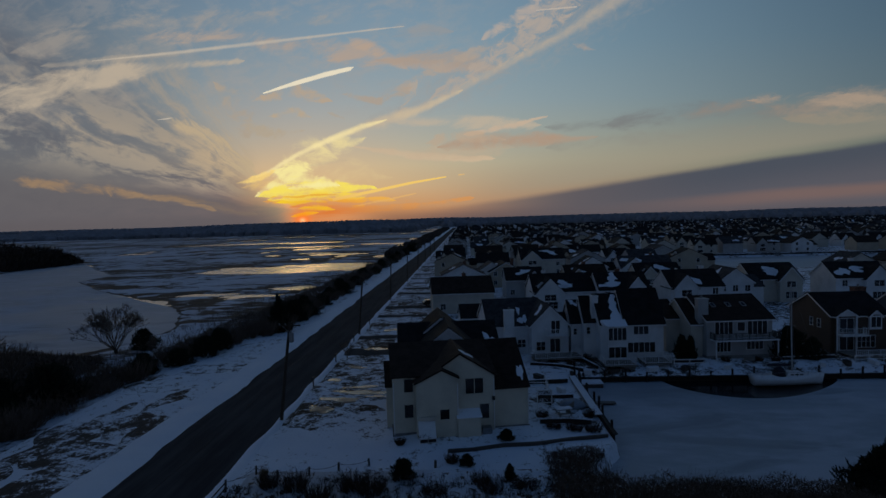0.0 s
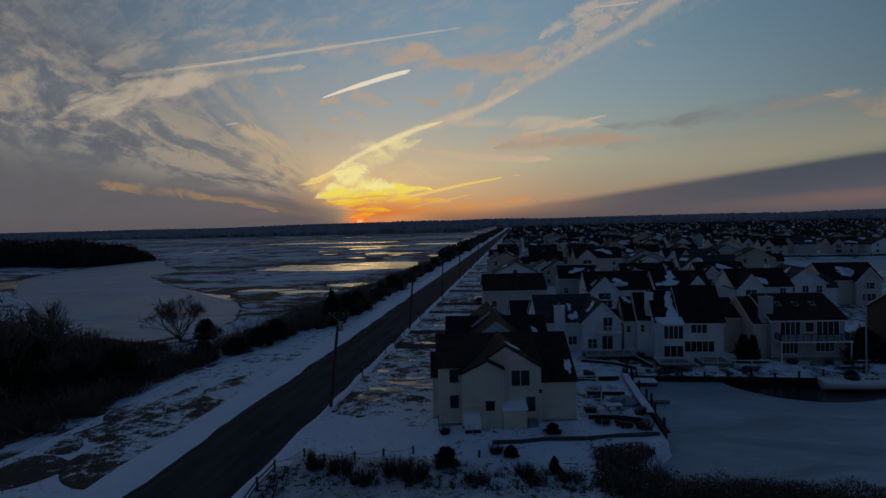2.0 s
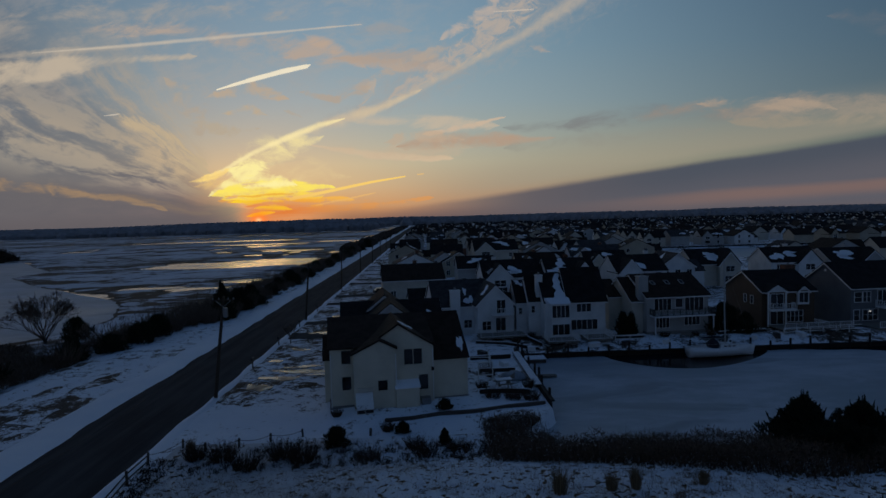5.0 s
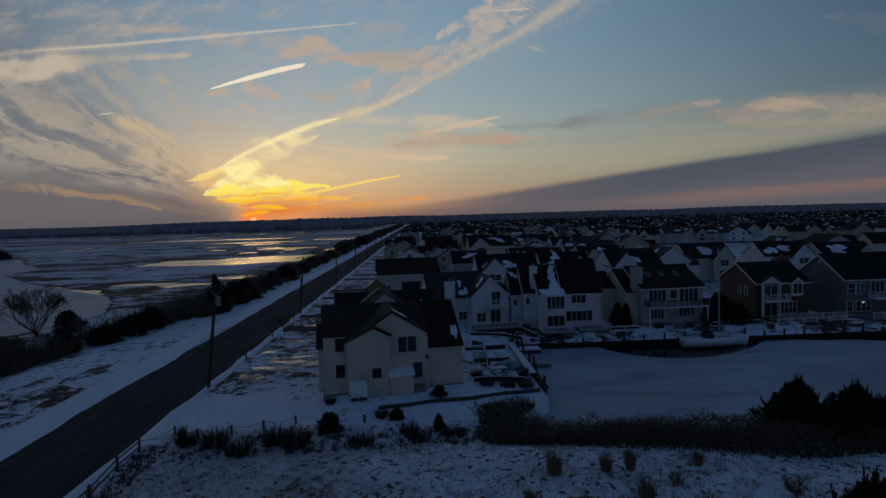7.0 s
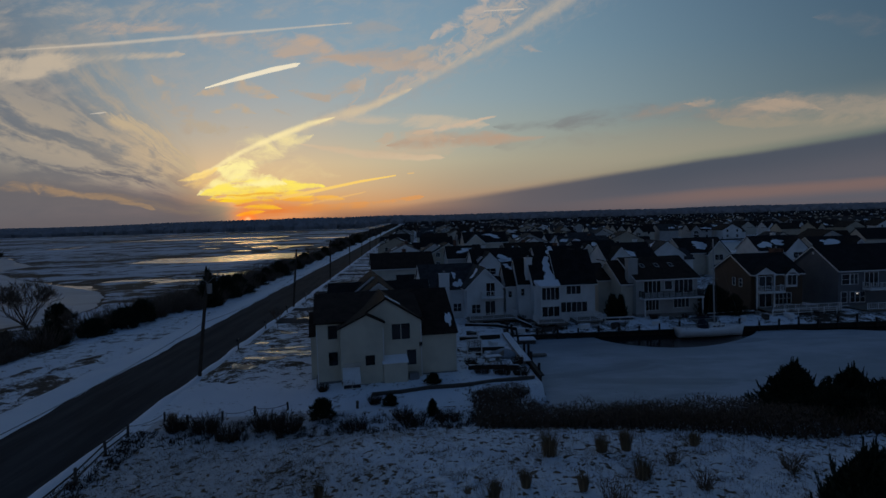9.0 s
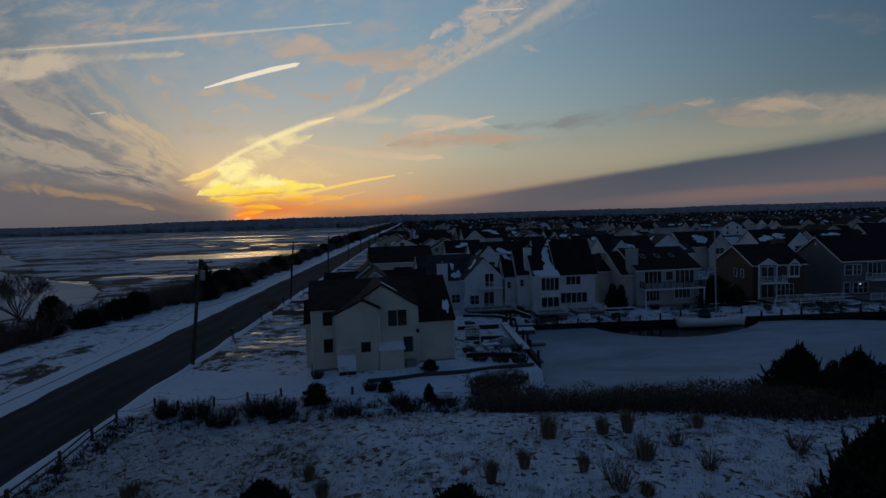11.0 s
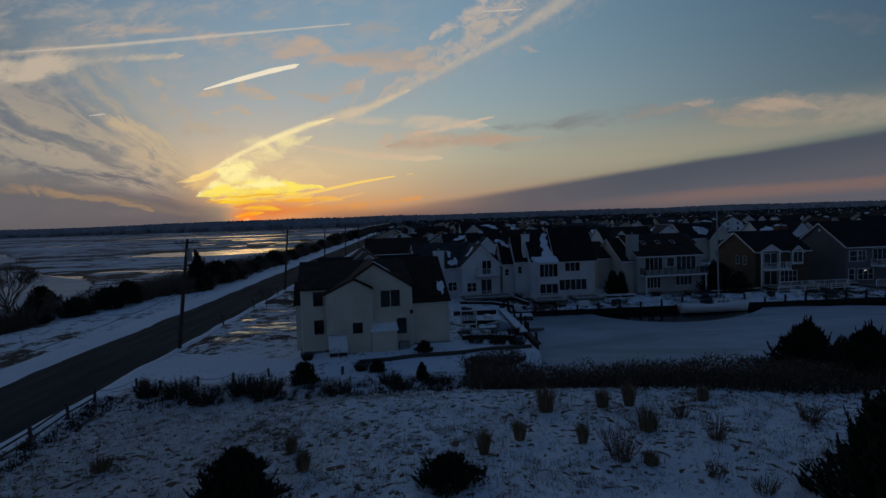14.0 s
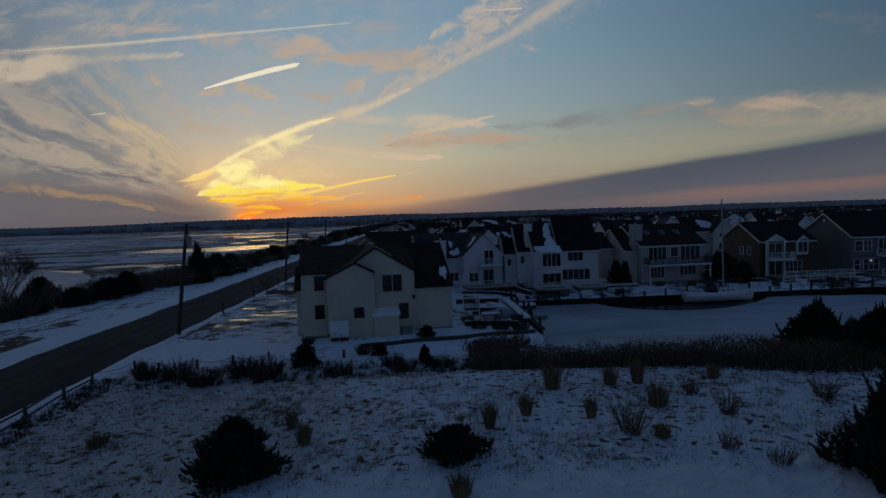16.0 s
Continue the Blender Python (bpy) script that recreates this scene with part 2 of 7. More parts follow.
band((0.52, 0.425, 0.355), [(0.037, 0.3132, 0.0005), (0.052, 0.3234, 0.0082), (0.078, 0.3407, 0.0117), (0.128, 0.3617, 0.0140), (0.169, 0.4004, 0.0187), (0.199, 0.4288, 0.0005)], 0.8, puffs, 0.9, 0.75)
band((0.50, 0.405, 0.32), [(-0.113, 0.1848, 0.0005), (-0.106, 0.1984, 0.0070), (-0.084, 0.2372, 0.0093), (-0.075, 0.2553, 0.0005)], 0.7, ripple, 0.9, 0.85)
band((0.46, 0.37, 0.295), [(-0.138, 0.2157, 0.0005), (-0.124, 0.2232, 0.0070), (-0.034, 0.2737, 0.0117), (0.037, 0.2962, 0.0093), (0.056, 0.3026, 0.0005)], 0.7, puffs, 1.0, 0.85)
band((0.50, 0.425, 0.34), [(-0.166, 0.1739, 0.0093), (-0.086, 0.1941, 0.0105), (-0.005, 0.2291, 0.0093), (0.076, 0.2692, 0.0093), (0.178, 0.3171, 0.0117), (0.290, 0.3848, 0.0187), (0.404, 0.4577, 0.0280)], 0.78, ripple, 0.14, 1.0)
band((0.64, 0.515, 0.35), [(-0.213, 0.1594, 0.0005), (-0.186, 0.1664, 0.0128), (-0.136, 0.1792, 0.0152), (-0.086, 0.1921, 0.0105), (-0.005, 0.2262, 0.0047), (0.004, 0.2302, 0.0005)], 0.9, puffs, 0.35, 1.0)
# warm haze over the setting sun
hx, hz = px + 0.225, pz - 0.048
glow = (((hx * hx) * 22.0 + (hz * hz) * 260.0) * -1.0).exp() * (px + pz * 0.8).step(-0.40, -0.28)
wash(glow, 0.50, (0.68, 0.53, 0.27))
hx, hz = px + 0.157, pz - 0.023
wash((((hx * hx) * 40.0 + (hz * hz) * 1700.0) * -1.0).exp() * (bars * 0.8 + 0.5) * px.step(-0.340, -0.273), 0.62, (0.62, 0.255, 0.080))
# clouds low and to the north of the sun
band((0.58, 0.47, 0.345), [(-0.142, 0.1789, 0.0005), (-0.126, 0.1781, 0.0070), (-0.037, 0.1734, 0.0128), (0.063, 0.1636, 0.0152), (0.123, 0.1604, 0.0070), (0.139, 0.1596, 0.0005)], 0.75, wisps, 0.8, 0.9)
band((0.60, 0.46, 0.335), [(0.004, 0.1476, 0.0005), (0.012, 0.1487, 0.0035), (0.063, 0.1556, 0.0058), (0.103, 0.1628, 0.0047), (0.144, 0.1750, 0.0023), (0.149, 0.1765, 0.0005)], 0.95, puffs, 0.45, 0.7)
band((0.66, 0.50, 0.335), [(-0.202, 0.1384, 0.0005), (-0.197, 0.1371, 0.0023), (-0.158, 0.1274, 0.0058), (-0.089, 0.1160, 0.0093), (-0.009, 0.1083, 0.0070), (0.051, 0.1070, 0.0035), (0.059, 0.1068, 0.0005)], 0.95, wisps, 0.45, 0.7)
band((0.56, 0.43, 0.30), [(-0.188, 0.1304, 0.0005), (-0.168, 0.1286, 0.0093), (-0.049, 0.1181, 0.0152), (0.062, 0.1237, 0.0152), (0.096, 0.1255, 0.0005)], 0.65, wisps, 1.0, 0.9)
band((0.60, 0.47, 0.31), [(-0.274, 0.1016, 0.0005), (-0.267, 0.1032, 0.0035), (-0.237, 0.1094, 0.0058), (-0.208, 0.1127, 0.0035), (-0.200, 0.1136, 0.0005)], 0.85, puffs, 0.6, 0.7)
band((0.47, 0.315, 0.22), [(-0.049, 0.1273, 0.0005), (-0.029, 0.1296, 0.0093), (0.032, 0.1363, 0.0152), (0.133, 0.1372, 0.0140), (0.225, 0.1353, 0.0058), (0.238, 0.1351, 0.0005)], 0.9, wisps, 0.6, 0.8)
band((0.54, 0.40, 0.28), [(-0.069, 0.1344, 0.0005), (-0.048, 0.1380, 0.0093), (0.002, 0.1469, 0.0128), (0.062, 0.1397, 0.0082), (0.080, 0.1375, 0.0005)], 0.65, puffs, 0.9, 0.8)
band((0.185, 0.18, 0.185), [(0.143, 0.1565, 0.0005), (0.164, 0.1576, 0.0093), (0.277, 0.1635, 0.0210), (0.432, 0.1747, 0.0233), (0.612, 0.1796, 0.0163), (0.651, 0.1806, 0.0005)], 0.65, wisps, 0.8, 1.0)
band((0.32, 0.265, 0.22), [(0.374, 0.1705, 0.0005), (0.401, 0.1732, 0.0117), (0.538, 0.1870, 0.0233), (0.697, 0.1862, 0.0280), (0.870, 0.1770, 0.0257), (1.080, 0.1879, 0.0233), (1.137, 0.1909, 0.0005)], 0.75, wisps, 0.9, 0.9)
band((0.43, 0.325, 0.245), [(0.497, 0.1926, 0.0005), (0.517, 0.1935, 0.0082), (0.580, 0.1964, 0.0128), (0.676, 0.1886, 0.0140), (0.740, 0.1814, 0.0070), (0.757, 0.1795, 0.0005)], 0.85, wisps, 0.9, 0.8)
band((0.33, 0.265, 0.20), [(0.550, 0.1604, 0.0005), (0.569, 0.1599, 0.0082), (0.719, 0.1561, 0.0140), (0.805, 0.1637, 0.0093), (0.828, 0.1657, 0.0005)], 0.6, wisps, 0.9, 0.9)
band((0.26, 0.245, 0.22), [(0.147, 0.1213, 0.0005), (0.173, 0.1234, 0.0117), (0.328, 0.1352, 0.0163), (0.485, 0.1453, 0.0117), (0.512, 0.1470, 0.0005)], 0.4, wisps, 0.9, 1.0)
# the burning cloud: pale above, barred yellow and orange below
band((0.92, 0.76, 0.36), [(-0.359, 0.0664, 0.0005), (-0.331, 0.0830, 0.0210), (-0.296, 0.1039, 0.0350), (-0.261, 0.1208, 0.0350), (-0.206, 0.1413, 0.0163), (-0.173, 0.1539, 0.0005)], 0.9, puffs, 0.7, 1.2)
band((0.84, 0.66, 0.33), [(-0.304, 0.0942, 0.0005), (-0.258, 0.0931, 0.0303), (-0.199, 0.0918, 0.0280), (-0.150, 0.0807, 0.0117), (-0.125, 0.0750, 0.0005)], 0.45, puffs, 0.8, 1.3)
band((1.0, 0.83, 0.42), [(-0.373, 0.0870, 0.0029), (-0.350, 0.0953, 0.0047), (-0.295, 0.1255, 0.0058), (-0.226, 0.1535, 0.0076), (-0.178, 0.1702, 0.0076), (-0.151, 0.1766, 0.0041), (-0.134, 0.1812, 0.0012)], 0.95, puffs, 0.14, 0.95)
band((1.0, 0.70, 0.22), [(-0.410, 0.0758, 0.0005), (-0.402, 0.0779, 0.0035), (-0.380, 0.0842, 0.0070), (-0.353, 0.0924, 0.0093), (-0.334, 0.0984, 0.0005)], 0.95, puffs, 0.8, 0.7)
band((0.82, 0.54, 0.20), [(-0.400, 0.0691, 0.0005), (-0.390, 0.0697, 0.0047), (-0.368, 0.0711, 0.0105), (-0.341, 0.0774, 0.0140), (-0.320, 0.0824, 0.0005)], 0.85, puffs, 0.7, 0.8)
band((1.0, 0.86, 0.36), [(-0.374, 0.0522, 0.0005), (-0.349, 0.0657, 0.0140), (-0.317, 0.0827, 0.0257), (-0.282, 0.0839, 0.0280), (-0.249, 0.0712, 0.0140), (-0.222, 0.0610, 0.0005)], 1.0, puffs, 0.9, 0.7)
band((1.0, 0.80, 0.13), [(-0.369, 0.0523, 0.0005), (-0.351, 0.0550, 0.0082), (-0.318, 0.0600, 0.0210), (-0.269, 0.0618, 0.0210), (-0.210, 0.0623, 0.0105), (-0.161, 0.0581, 0.0047), (-0.150, 0.0572, 0.0005)], 1.0, shred, 0.9, 0.6)
band((1.02, 0.90, 0.40), [(-0.313, 0.0653, 0.0005), (-0.298, 0.0665, 0.0070), (-0.259, 0.0694, 0.0117), (-0.229, 0.0667, 0.0058), (-0.217, 0.0656, 0.0005)], 0.9, puffs, 0.6, 0.9)
band((1.0, 0.72, 0.09), [(-0.353, 0.0464, 0.0005), (-0.338, 0.0457, 0.0070), (-0.289, 0.0435, 0.0105), (-0.220, 0.0447, 0.0093), (-0.181, 0.0466, 0.0058), (-0.168, 0.0473, 0.0005)], 1.0, shred, 1.1, 0.6)
band((0.84, 0.40, 0.05), [(-0.346, 0.0498, 0.0005), (-0.343, 0.0498, 0.0018), (-0.299, 0.0502, 0.0021), (-0.230, 0.0494, 0.0018), (-0.226, 0.0493, 0.0005)], 0.7, shred, 0.5, 0.7)
band((0.82, 0.36, 0.06), [(-0.360, 0.0431, 0.0005), (-0.353, 0.0422, 0.0035), (-0.290, 0.0346, 0.0047), (-0.211, 0.0345, 0.0058), (-0.161, 0.0361, 0.0035), (-0.154, 0.0364, 0.0005)], 0.85, shred, 0.9, 0.8)
band((1.0, 0.66, 0.03), [(-0.336, 0.0401, 0.0005), (-0.328, 0.0395, 0.0035), (-0.304, 0.0379, 0.0058), (-0.282, 0.0403, 0.0035), (-0.274, 0.0411, 0.0005)], 0.95, shred, 0.5, 0.7)
band((0.98, 0.50, 0.06), [(-0.258, 0.0405, 0.0005), (-0.245, 0.0393, 0.0058), (-0.201, 0.0352, 0.0093), (-0.132, 0.0384, 0.0058), (-0.119, 0.0390, 0.0005)], 0.75, shred, 1.2, 0.8)
band((0.78, 0.32, 0.08), [(-0.244, 0.0200, 0.0005), (-0.231, 0.0211, 0.0058), (-0.152, 0.0279, 0.0093), (-0.052, 0.0353, 0.0070), (0.009, 0.0397, 0.0035), (0.017, 0.0403, 0.0005)], 0.65, shred, 1.0, 1.0)
band((0.86, 0.50, 0.16), [(-0.190, 0.0302, 0.0005), (-0.186, 0.0308, 0.0018), (-0.141, 0.0386, 0.0026), (-0.086, 0.0492, 0.0014), (-0.083, 0.0498, 0.0005)], 0.65, puffs, 0.4, 0.8)
band((0.95, 0.62, 0.16), [(-0.234, 0.0420, 0.0035), (-0.171, 0.0533, 0.0035), (-0.091, 0.0683, 0.0028), (-0.031, 0.0768, 0.0014)], 1.0, puffs, 0.0, 0.5)
band((0.85, 0.52, 0.18), [(-0.008, 0.0798, 0.0014), (0.002, 0.0806, 0.0014)], 0.7, puffs, 0.0, 0.6)
# embers round the sun itself
hx, hz = px + 0.264, pz - 0.0184
wash((((hx * hx) * 150.0 + (hz * hz) * 2200.0) * -1.0).exp() * (bars.step(0.30, 0.60) * 0.5 + 0.5) * px.step(-0.340, -0.292), 0.95, (0.78, 0.200, 0.035))
band((1.0, 0.55, 0.02), [(-0.300, 0.0275, 0.0005), (-0.290, 0.0276, 0.0047), (-0.261, 0.0278, 0.0082), (-0.236, 0.0242, 0.0035), (-0.228, 0.0230, 0.0005)], 1.0, bars, 0.6, 0.75)
band((1.0, 0.46, 0.02), [(-0.313, 0.0132, 0.0005), (-0.305, 0.0141, 0.0035), (-0.286, 0.0166, 0.0070), (-0.269, 0.0181, 0.0035), (-0.261, 0.0188, 0.0005)], 1.0, bars, 0.25, 0.6)
band((0.80, 0.20, 0.03), [(-0.316, 0.0306, 0.0005), (-0.311, 0.0312, 0.0023), (-0.290, 0.0336, 0.0035), (-0.275, 0.0312, 0.0018), (-0.271, 0.0306, 0.0005)], 0.7, bars, 0.4, 0.95)
sunx, sunz = px - SUN[0], pz - SUN[1] + 0.003
wash(((sunx * sunx * 0.5 + sunz * sunz) * -9000.0).exp(), 1.0, (1.1, 0.20, 0.015))
wash(((sunx * sunx * 0.6 + (sunz + 0.001) * (sunz + 0.001)) * -60000.0).exp(), 0.95, (1.4, 0.62, 0.26))
# haze low along the horizon
wash(pz.step(0.030, 0.004) * (px + 0.270).abs().step(0.04, 0.15), 0.70, mix(px.step(-0.33, -0.22), (0.125, 0.110, 0.118), (0.23, 0.120, 0.085)))
# the dark bank in the north, its lit slit below
edge = pz - (px * 0.1262 + 0.0248) + (smooth_n - 0.5) * 0.010 + (wisps - 0.5) * 0.004
bank = edge.step(0.0055, -0.0070) * px.step(-0.14, 0.22)
wash(bank, 0.97, mix(px.step(0.0, 0.5), (0.140, 0.118, 0.126), mix(edge.step(-0.07, -0.01), (0.105, 0.105, 0.128), (0.070, 0.082, 0.110))))
wash(edge.step(0.0, 0.020) * edge.step(0.110, 0.020) * px.step(-0.05, 0.25), 0.50, (0.36, 0.315, 0.235))
slit = pz - (px * 0.0556 + -0.0013) + (smooth_n - 0.5) * 0.012 + (bars - 0.5) * 0.006
wash(slit.step(0.014, 0.0) * slit.step(-0.026, -0.004) * px.step(0.18, 0.6), 0.62, (0.235, 0.142, 0.118))
wash(pz.step(0.022, 0.0) * px.step(-0.15, 0.05), 0.5, (0.115, 0.095, 0.105))
# bright young trails
band((0.86, 0.77, 0.58), [(-0.354, 0.2356, 0.0014), (-0.299, 0.2503, 0.0042), (-0.240, 0.2649, 0.0051), (-0.197, 0.2730, 0.0040), (-0.190, 0.2758, 0.0007)], 1.0, puffs, 0.1, 0.4)
band((0.60, 0.52, 0.42), [(-0.665, 0.3040, 0.0012), (-0.505, 0.3134, 0.0041), (-0.382, 0.3225, 0.0047), (-0.247, 0.3325, 0.0035), (-0.159, 0.3393, 0.0023), (-0.098, 0.3435, 0.0009)], 0.75, puffs, 0.14, 0.9)
band((0.55, 0.48, 0.41), [(0.135, 0.3617, 0.0012), (0.169, 0.3633, 0.0016), (0.205, 0.3650, 0.0016)], 0.8, puffs, 0.0, 0.6)
band((0.60, 0.53, 0.44), [(-0.550, 0.1947, 0.0006), (-0.531, 0.1963, 0.0019), (-0.523, 0.1975, 0.0005)], 0.8, puffs, 0.0, 0.6)

# Behind and above, the dusk sky grows dark; a paler belt lies along the eastern horizon.
rear = ramp((dz * 0.8 + 0.1).clamp(), [(0.0, (0.054, 0.072, 0.112)), (0.15, (0.089, 0.114, 0.166)), (0.28, (0.070, 0.105, 0.174)), (0.48, (0.031, 0.065, 0.135)), (1.0, (0.013, 0.042, 0.116))])
front = dy.step(0.10, 0.62)
sky = mix(front, rear, sky)
bg = wt.nodes.new("ShaderNodeBackground")
wt.links.new(sky, bg.inputs["Color"])
bg.inputs["Strength"].default_value = 1.0
wo = wt.nodes.new("ShaderNodeOutputWorld")
wt.links.new(bg.outputs[0], wo.inputs["Surface"])

sun_data = bpy.data.lights.new("sun", "SUN")
sun_data.energy, sun_data.angle, sun_data.color = 0.03, radians(6.0), (1.0, 0.55, 0.25)
sun = new("sun", sun_data)
sun.matrix_world = look((-292 * 5, 5000, 60), (0, 0, 0))

# ---- materials ----
def material(name, rough=0.8, metal=0.0, spec=0.3):
    m = bpy.data.materials.new(name)
    m.use_nodes = True
    V.tree = m.node_tree
    b = m.node_tree.nodes["Principled BSDF"]
    b.inputs["Roughness"].default_value, b.inputs["Metallic"].default_value = rough, metal
    b.inputs["Specular IOR Level"].default_value = spec
    return m, b


def put(sock, val):
    if isinstance(val, V):
        V.tree.links.new(val.s, sock)
    elif isinstance(val, bpy.types.NodeSocket):
        V.tree.links.new(val, sock)
    else:
        sock.default_value = (*val, 1) if isinstance(val, tuple) else val


def bump(b, height, strength, dist):
    n = V.tree.nodes.new("ShaderNodeBump")
    n.inputs["Strength"].default_value, n.inputs["Distance"].default_value = strength, dist
    put(n.inputs["Height"], height)
    V.tree.links.new(n.outputs[0], b.inputs["Normal"])


def where():
    n = V.tree.nodes.new("ShaderNodeTexCoord")
    return n.outputs["Object"]


def place():
    n = V.tree.nodes.new("ShaderNodeNewGeometry")
    s = V.tree.nodes.new("ShaderNodeSeparateXYZ")
    V.tree.links.new(n.outputs["Position"], s.inputs[0])
    return n.outputs["Position"], V(s.outputs[0]), V(s.outputs[1]), V(s.outputs[2])


def rnd():
    return V(V.tree.nodes.new("ShaderNodeObjectInfo").outputs["Random"])


def plain(name, col, rough=0.7, metal=0.0, vary=0.25, scale=3.0, spec=0.3, relief=0.0):
    """A paint, plastic or metal with faint wear."""
    m, b = material(name, rough, metal, spec)
    w = where()
    a, c = fbm(w, scale, 5), fbm(w, scale * 14, 4)
    dark = tuple(v * (1 - vary) for v in col)
    put(b.inputs["Base Color"], mix((a * 0.7 + c * 0.3).step(0.3, 0.7), dark, col))
    put(b.inputs["Roughness"], (c * 0.3 + (rough - 0.15)).clamp())
    if relief:
        bump(b, c, 0.4, relief)
    return m


def siding(name, col, lap=0.13):
    """Lapped boards: a shadow gap for every board, faint weather stains."""
    m, b = material(name, 0.75)
    w, x, y, z = place()
    saw = (z / lap).op("FRACT")
    a, c = fbm(w, 0.5, 5), fbm(vec(x * 0.6, y * 0.6, z * 9.0), 3.0, 4)
    dark = tuple(v * 0.72 for v in col)
    put(b.inputs["Base Color"], mix((a.step(0.35, 0.75) * 0.6 + c * 0.4).clamp(), col, dark))
    bump(b, saw, 0.6, 0.02)
    return m


def shingle(name, col, spread=0.5):
    m, b = material(name, 0.9, 0, 0.2)
    w, x, y, z = place()
    n = V.tree.nodes.new("ShaderNodeTexBrick")
    V.tree.links.new(vec((x + y) * 1.0, z * 1.6), n.inputs["Vector"])
    n.inputs["Scale"].default_value = 2.2
    n.inputs["Color1"].default_value = (*col, 1)
    n.inputs["Color2"].default_value = (*(v * (1 - spread) for v in col), 1)
    n.inputs["Mortar"].default_value = (*(v * 0.4 for v in col), 1)
    n.inputs["Mortar Size"].default_value = 0.03
    a = fbm(w, 0.9, 6, 0.6)
    put(b.inputs["Base Color"], mix(a.step(0.35, 0.7) * 0.6, n.outputs[0], tuple(v * 1.6 for v in col)))
    bump(b, V(n.outputs["Fac"]) * -1.0 + a, 0.5, 0.02)
    return m


def snow(name, grass_amount, seed=0.0, grass=(0.085, 0.062, 0.036), bank=None):
    """Snow worn thin over dead grass; more grass shows where the amount is high."""
    m, b = material(name, 0.85, 0, 0.2)
    w, x, y, z = place()
    v = vec(x, y, z * 0.3 + seed)
    big, mid, tiny = fbm(v, 0.09, 5, 0.6), fbm(v, 0.7, 6, 0.65), fbm(v, 3.6, 6, 0.7)
    bare = (big * 0.55 + mid * 0.65 + tiny * 0.55 - 0.40 + (grass_amount - 0.5) * 0.5)
    white = mix(big.step(0.3, 0.7), (0.68, 0.72, 0.78), (0.79, 0.815, 0.845))
    earth = mix(tiny.step(0.35, 0.65), tuple(c * 0.45 for c in grass), grass)
    if bank is not None:
        bare = bare + z.step(bank + 0.13, bank + 0.02) * 0.5
    put(b.inputs["Base Color"], mix(bare.step(0.50, 0.60), white, earth))
    bump(b, mid * 1.0 + tiny * 0.45, 0.9, 0.18)
    return m


def field_snow():
    """Thin lumpy snow over tussocks: small dark bare spots, straw haze in wide drifts, a clean strip in front."""
    m, b = material("snowy_grass", 0.85, 0, 0.2)
    w, x, y, z = place()
    v = vec(x, y, z * 0.3)
    big, mid, tiny = fbm(v, 0.12, 4, 0.6), fbm(v, 0.9, 5, 0.6, 0.6), fbm(v, 3.2, 6, 0.68, 0.4)
    n = V.tree.nodes.new("ShaderNodeTexVoronoi")
    n.inputs["Scale"].default_value = 1.7
    V.tree.links.new(v, n.inputs["Vector"])
    cell = V(n.outputs["Distance"])
    worn = y.step(20.5, 25.0) * (big * 0.7 + 0.55)
    dots = fbm(v, 2.3, 3, 0.5, 0.3)
    spots = dots + cell * -0.06 + (mid - 0.5) * 0.25 + (worn - 0.9) * 0.30
    white = mix(mid.step(0.3, 0.7), (0.64, 0.685, 0.75), (0.80, 0.825, 0.85))
    straw = mix(tiny.step(0.35, 0.65), (0.05, 0.036, 0.024), (0.20, 0.135, 0.078))
    hazy = (x * -0.05 + big * 1.6 + mid * 0.9 - 0.95).step(0.1, 0.75) * y.step(22.0, 27.0)
    ground_c = mix((hazy * 0.34).clamp(), white, (0.31, 0.235, 0.155))
    put(b.inputs["Base Color"], mix(spots.step(0.545, 0.61) * y.step(20.5, 25.0), ground_c, straw))
    bump(b, mid * 1.2 + tiny * 0.4 + dots * -0.8, 1.0, 0.32)
    return m


def marsh_ground():
    """Salt marsh: snow in long drifts between dark flattened grass, bare along the water."""
    m, b = material("marsh_grass", 0.85, 0, 0.2)
    w, x, y, z = place()
    v = vec(x * 0.55, y, 13.0)
    huge, big, mid = fbm(v, 0.010, 4, 0.5, 0.4), fbm(v, 0.045, 6, 0.62, 0.8), fbm(v, 0.26, 6, 0.66, 0.3)
    tiny = fbm(vec(x, y, 4.0), 2.0, 5, 0.65)
    bare = huge * 0.50 + big * 0.72 + mid * 0.72 + tiny * 0.20 - 0.09 + y.step(500.0, 1000.0) * 0.05 + z.step(-1.03, -1.14) * 0.22
    white = mix(mid.step(0.3, 0.7), (0.47, 0.51, 0.57), (0.66, 0.69, 0.735))
    earth = mix(mid.step(0.35, 0.65), (0.030, 0.024, 0.018), (0.085, 0.062, 0.042))
    put(b.inputs["Base Color"], mix(bare.step(0.97, 1.06), white, earth))
    bump(b, mid + tiny * 0.4, 0.8, 0.18)
    return m


M_SNOW = snow("snowy_ground", 0.47)
M_FIELD = field_snow()
M_YARD = snow("patchy_snow", 0.60, 9.0, (0.07, 0.052, 0.036))
M_CLEAN = snow("deep_snow", 0.13, 2.0)
M_MARSH = marsh_ground()


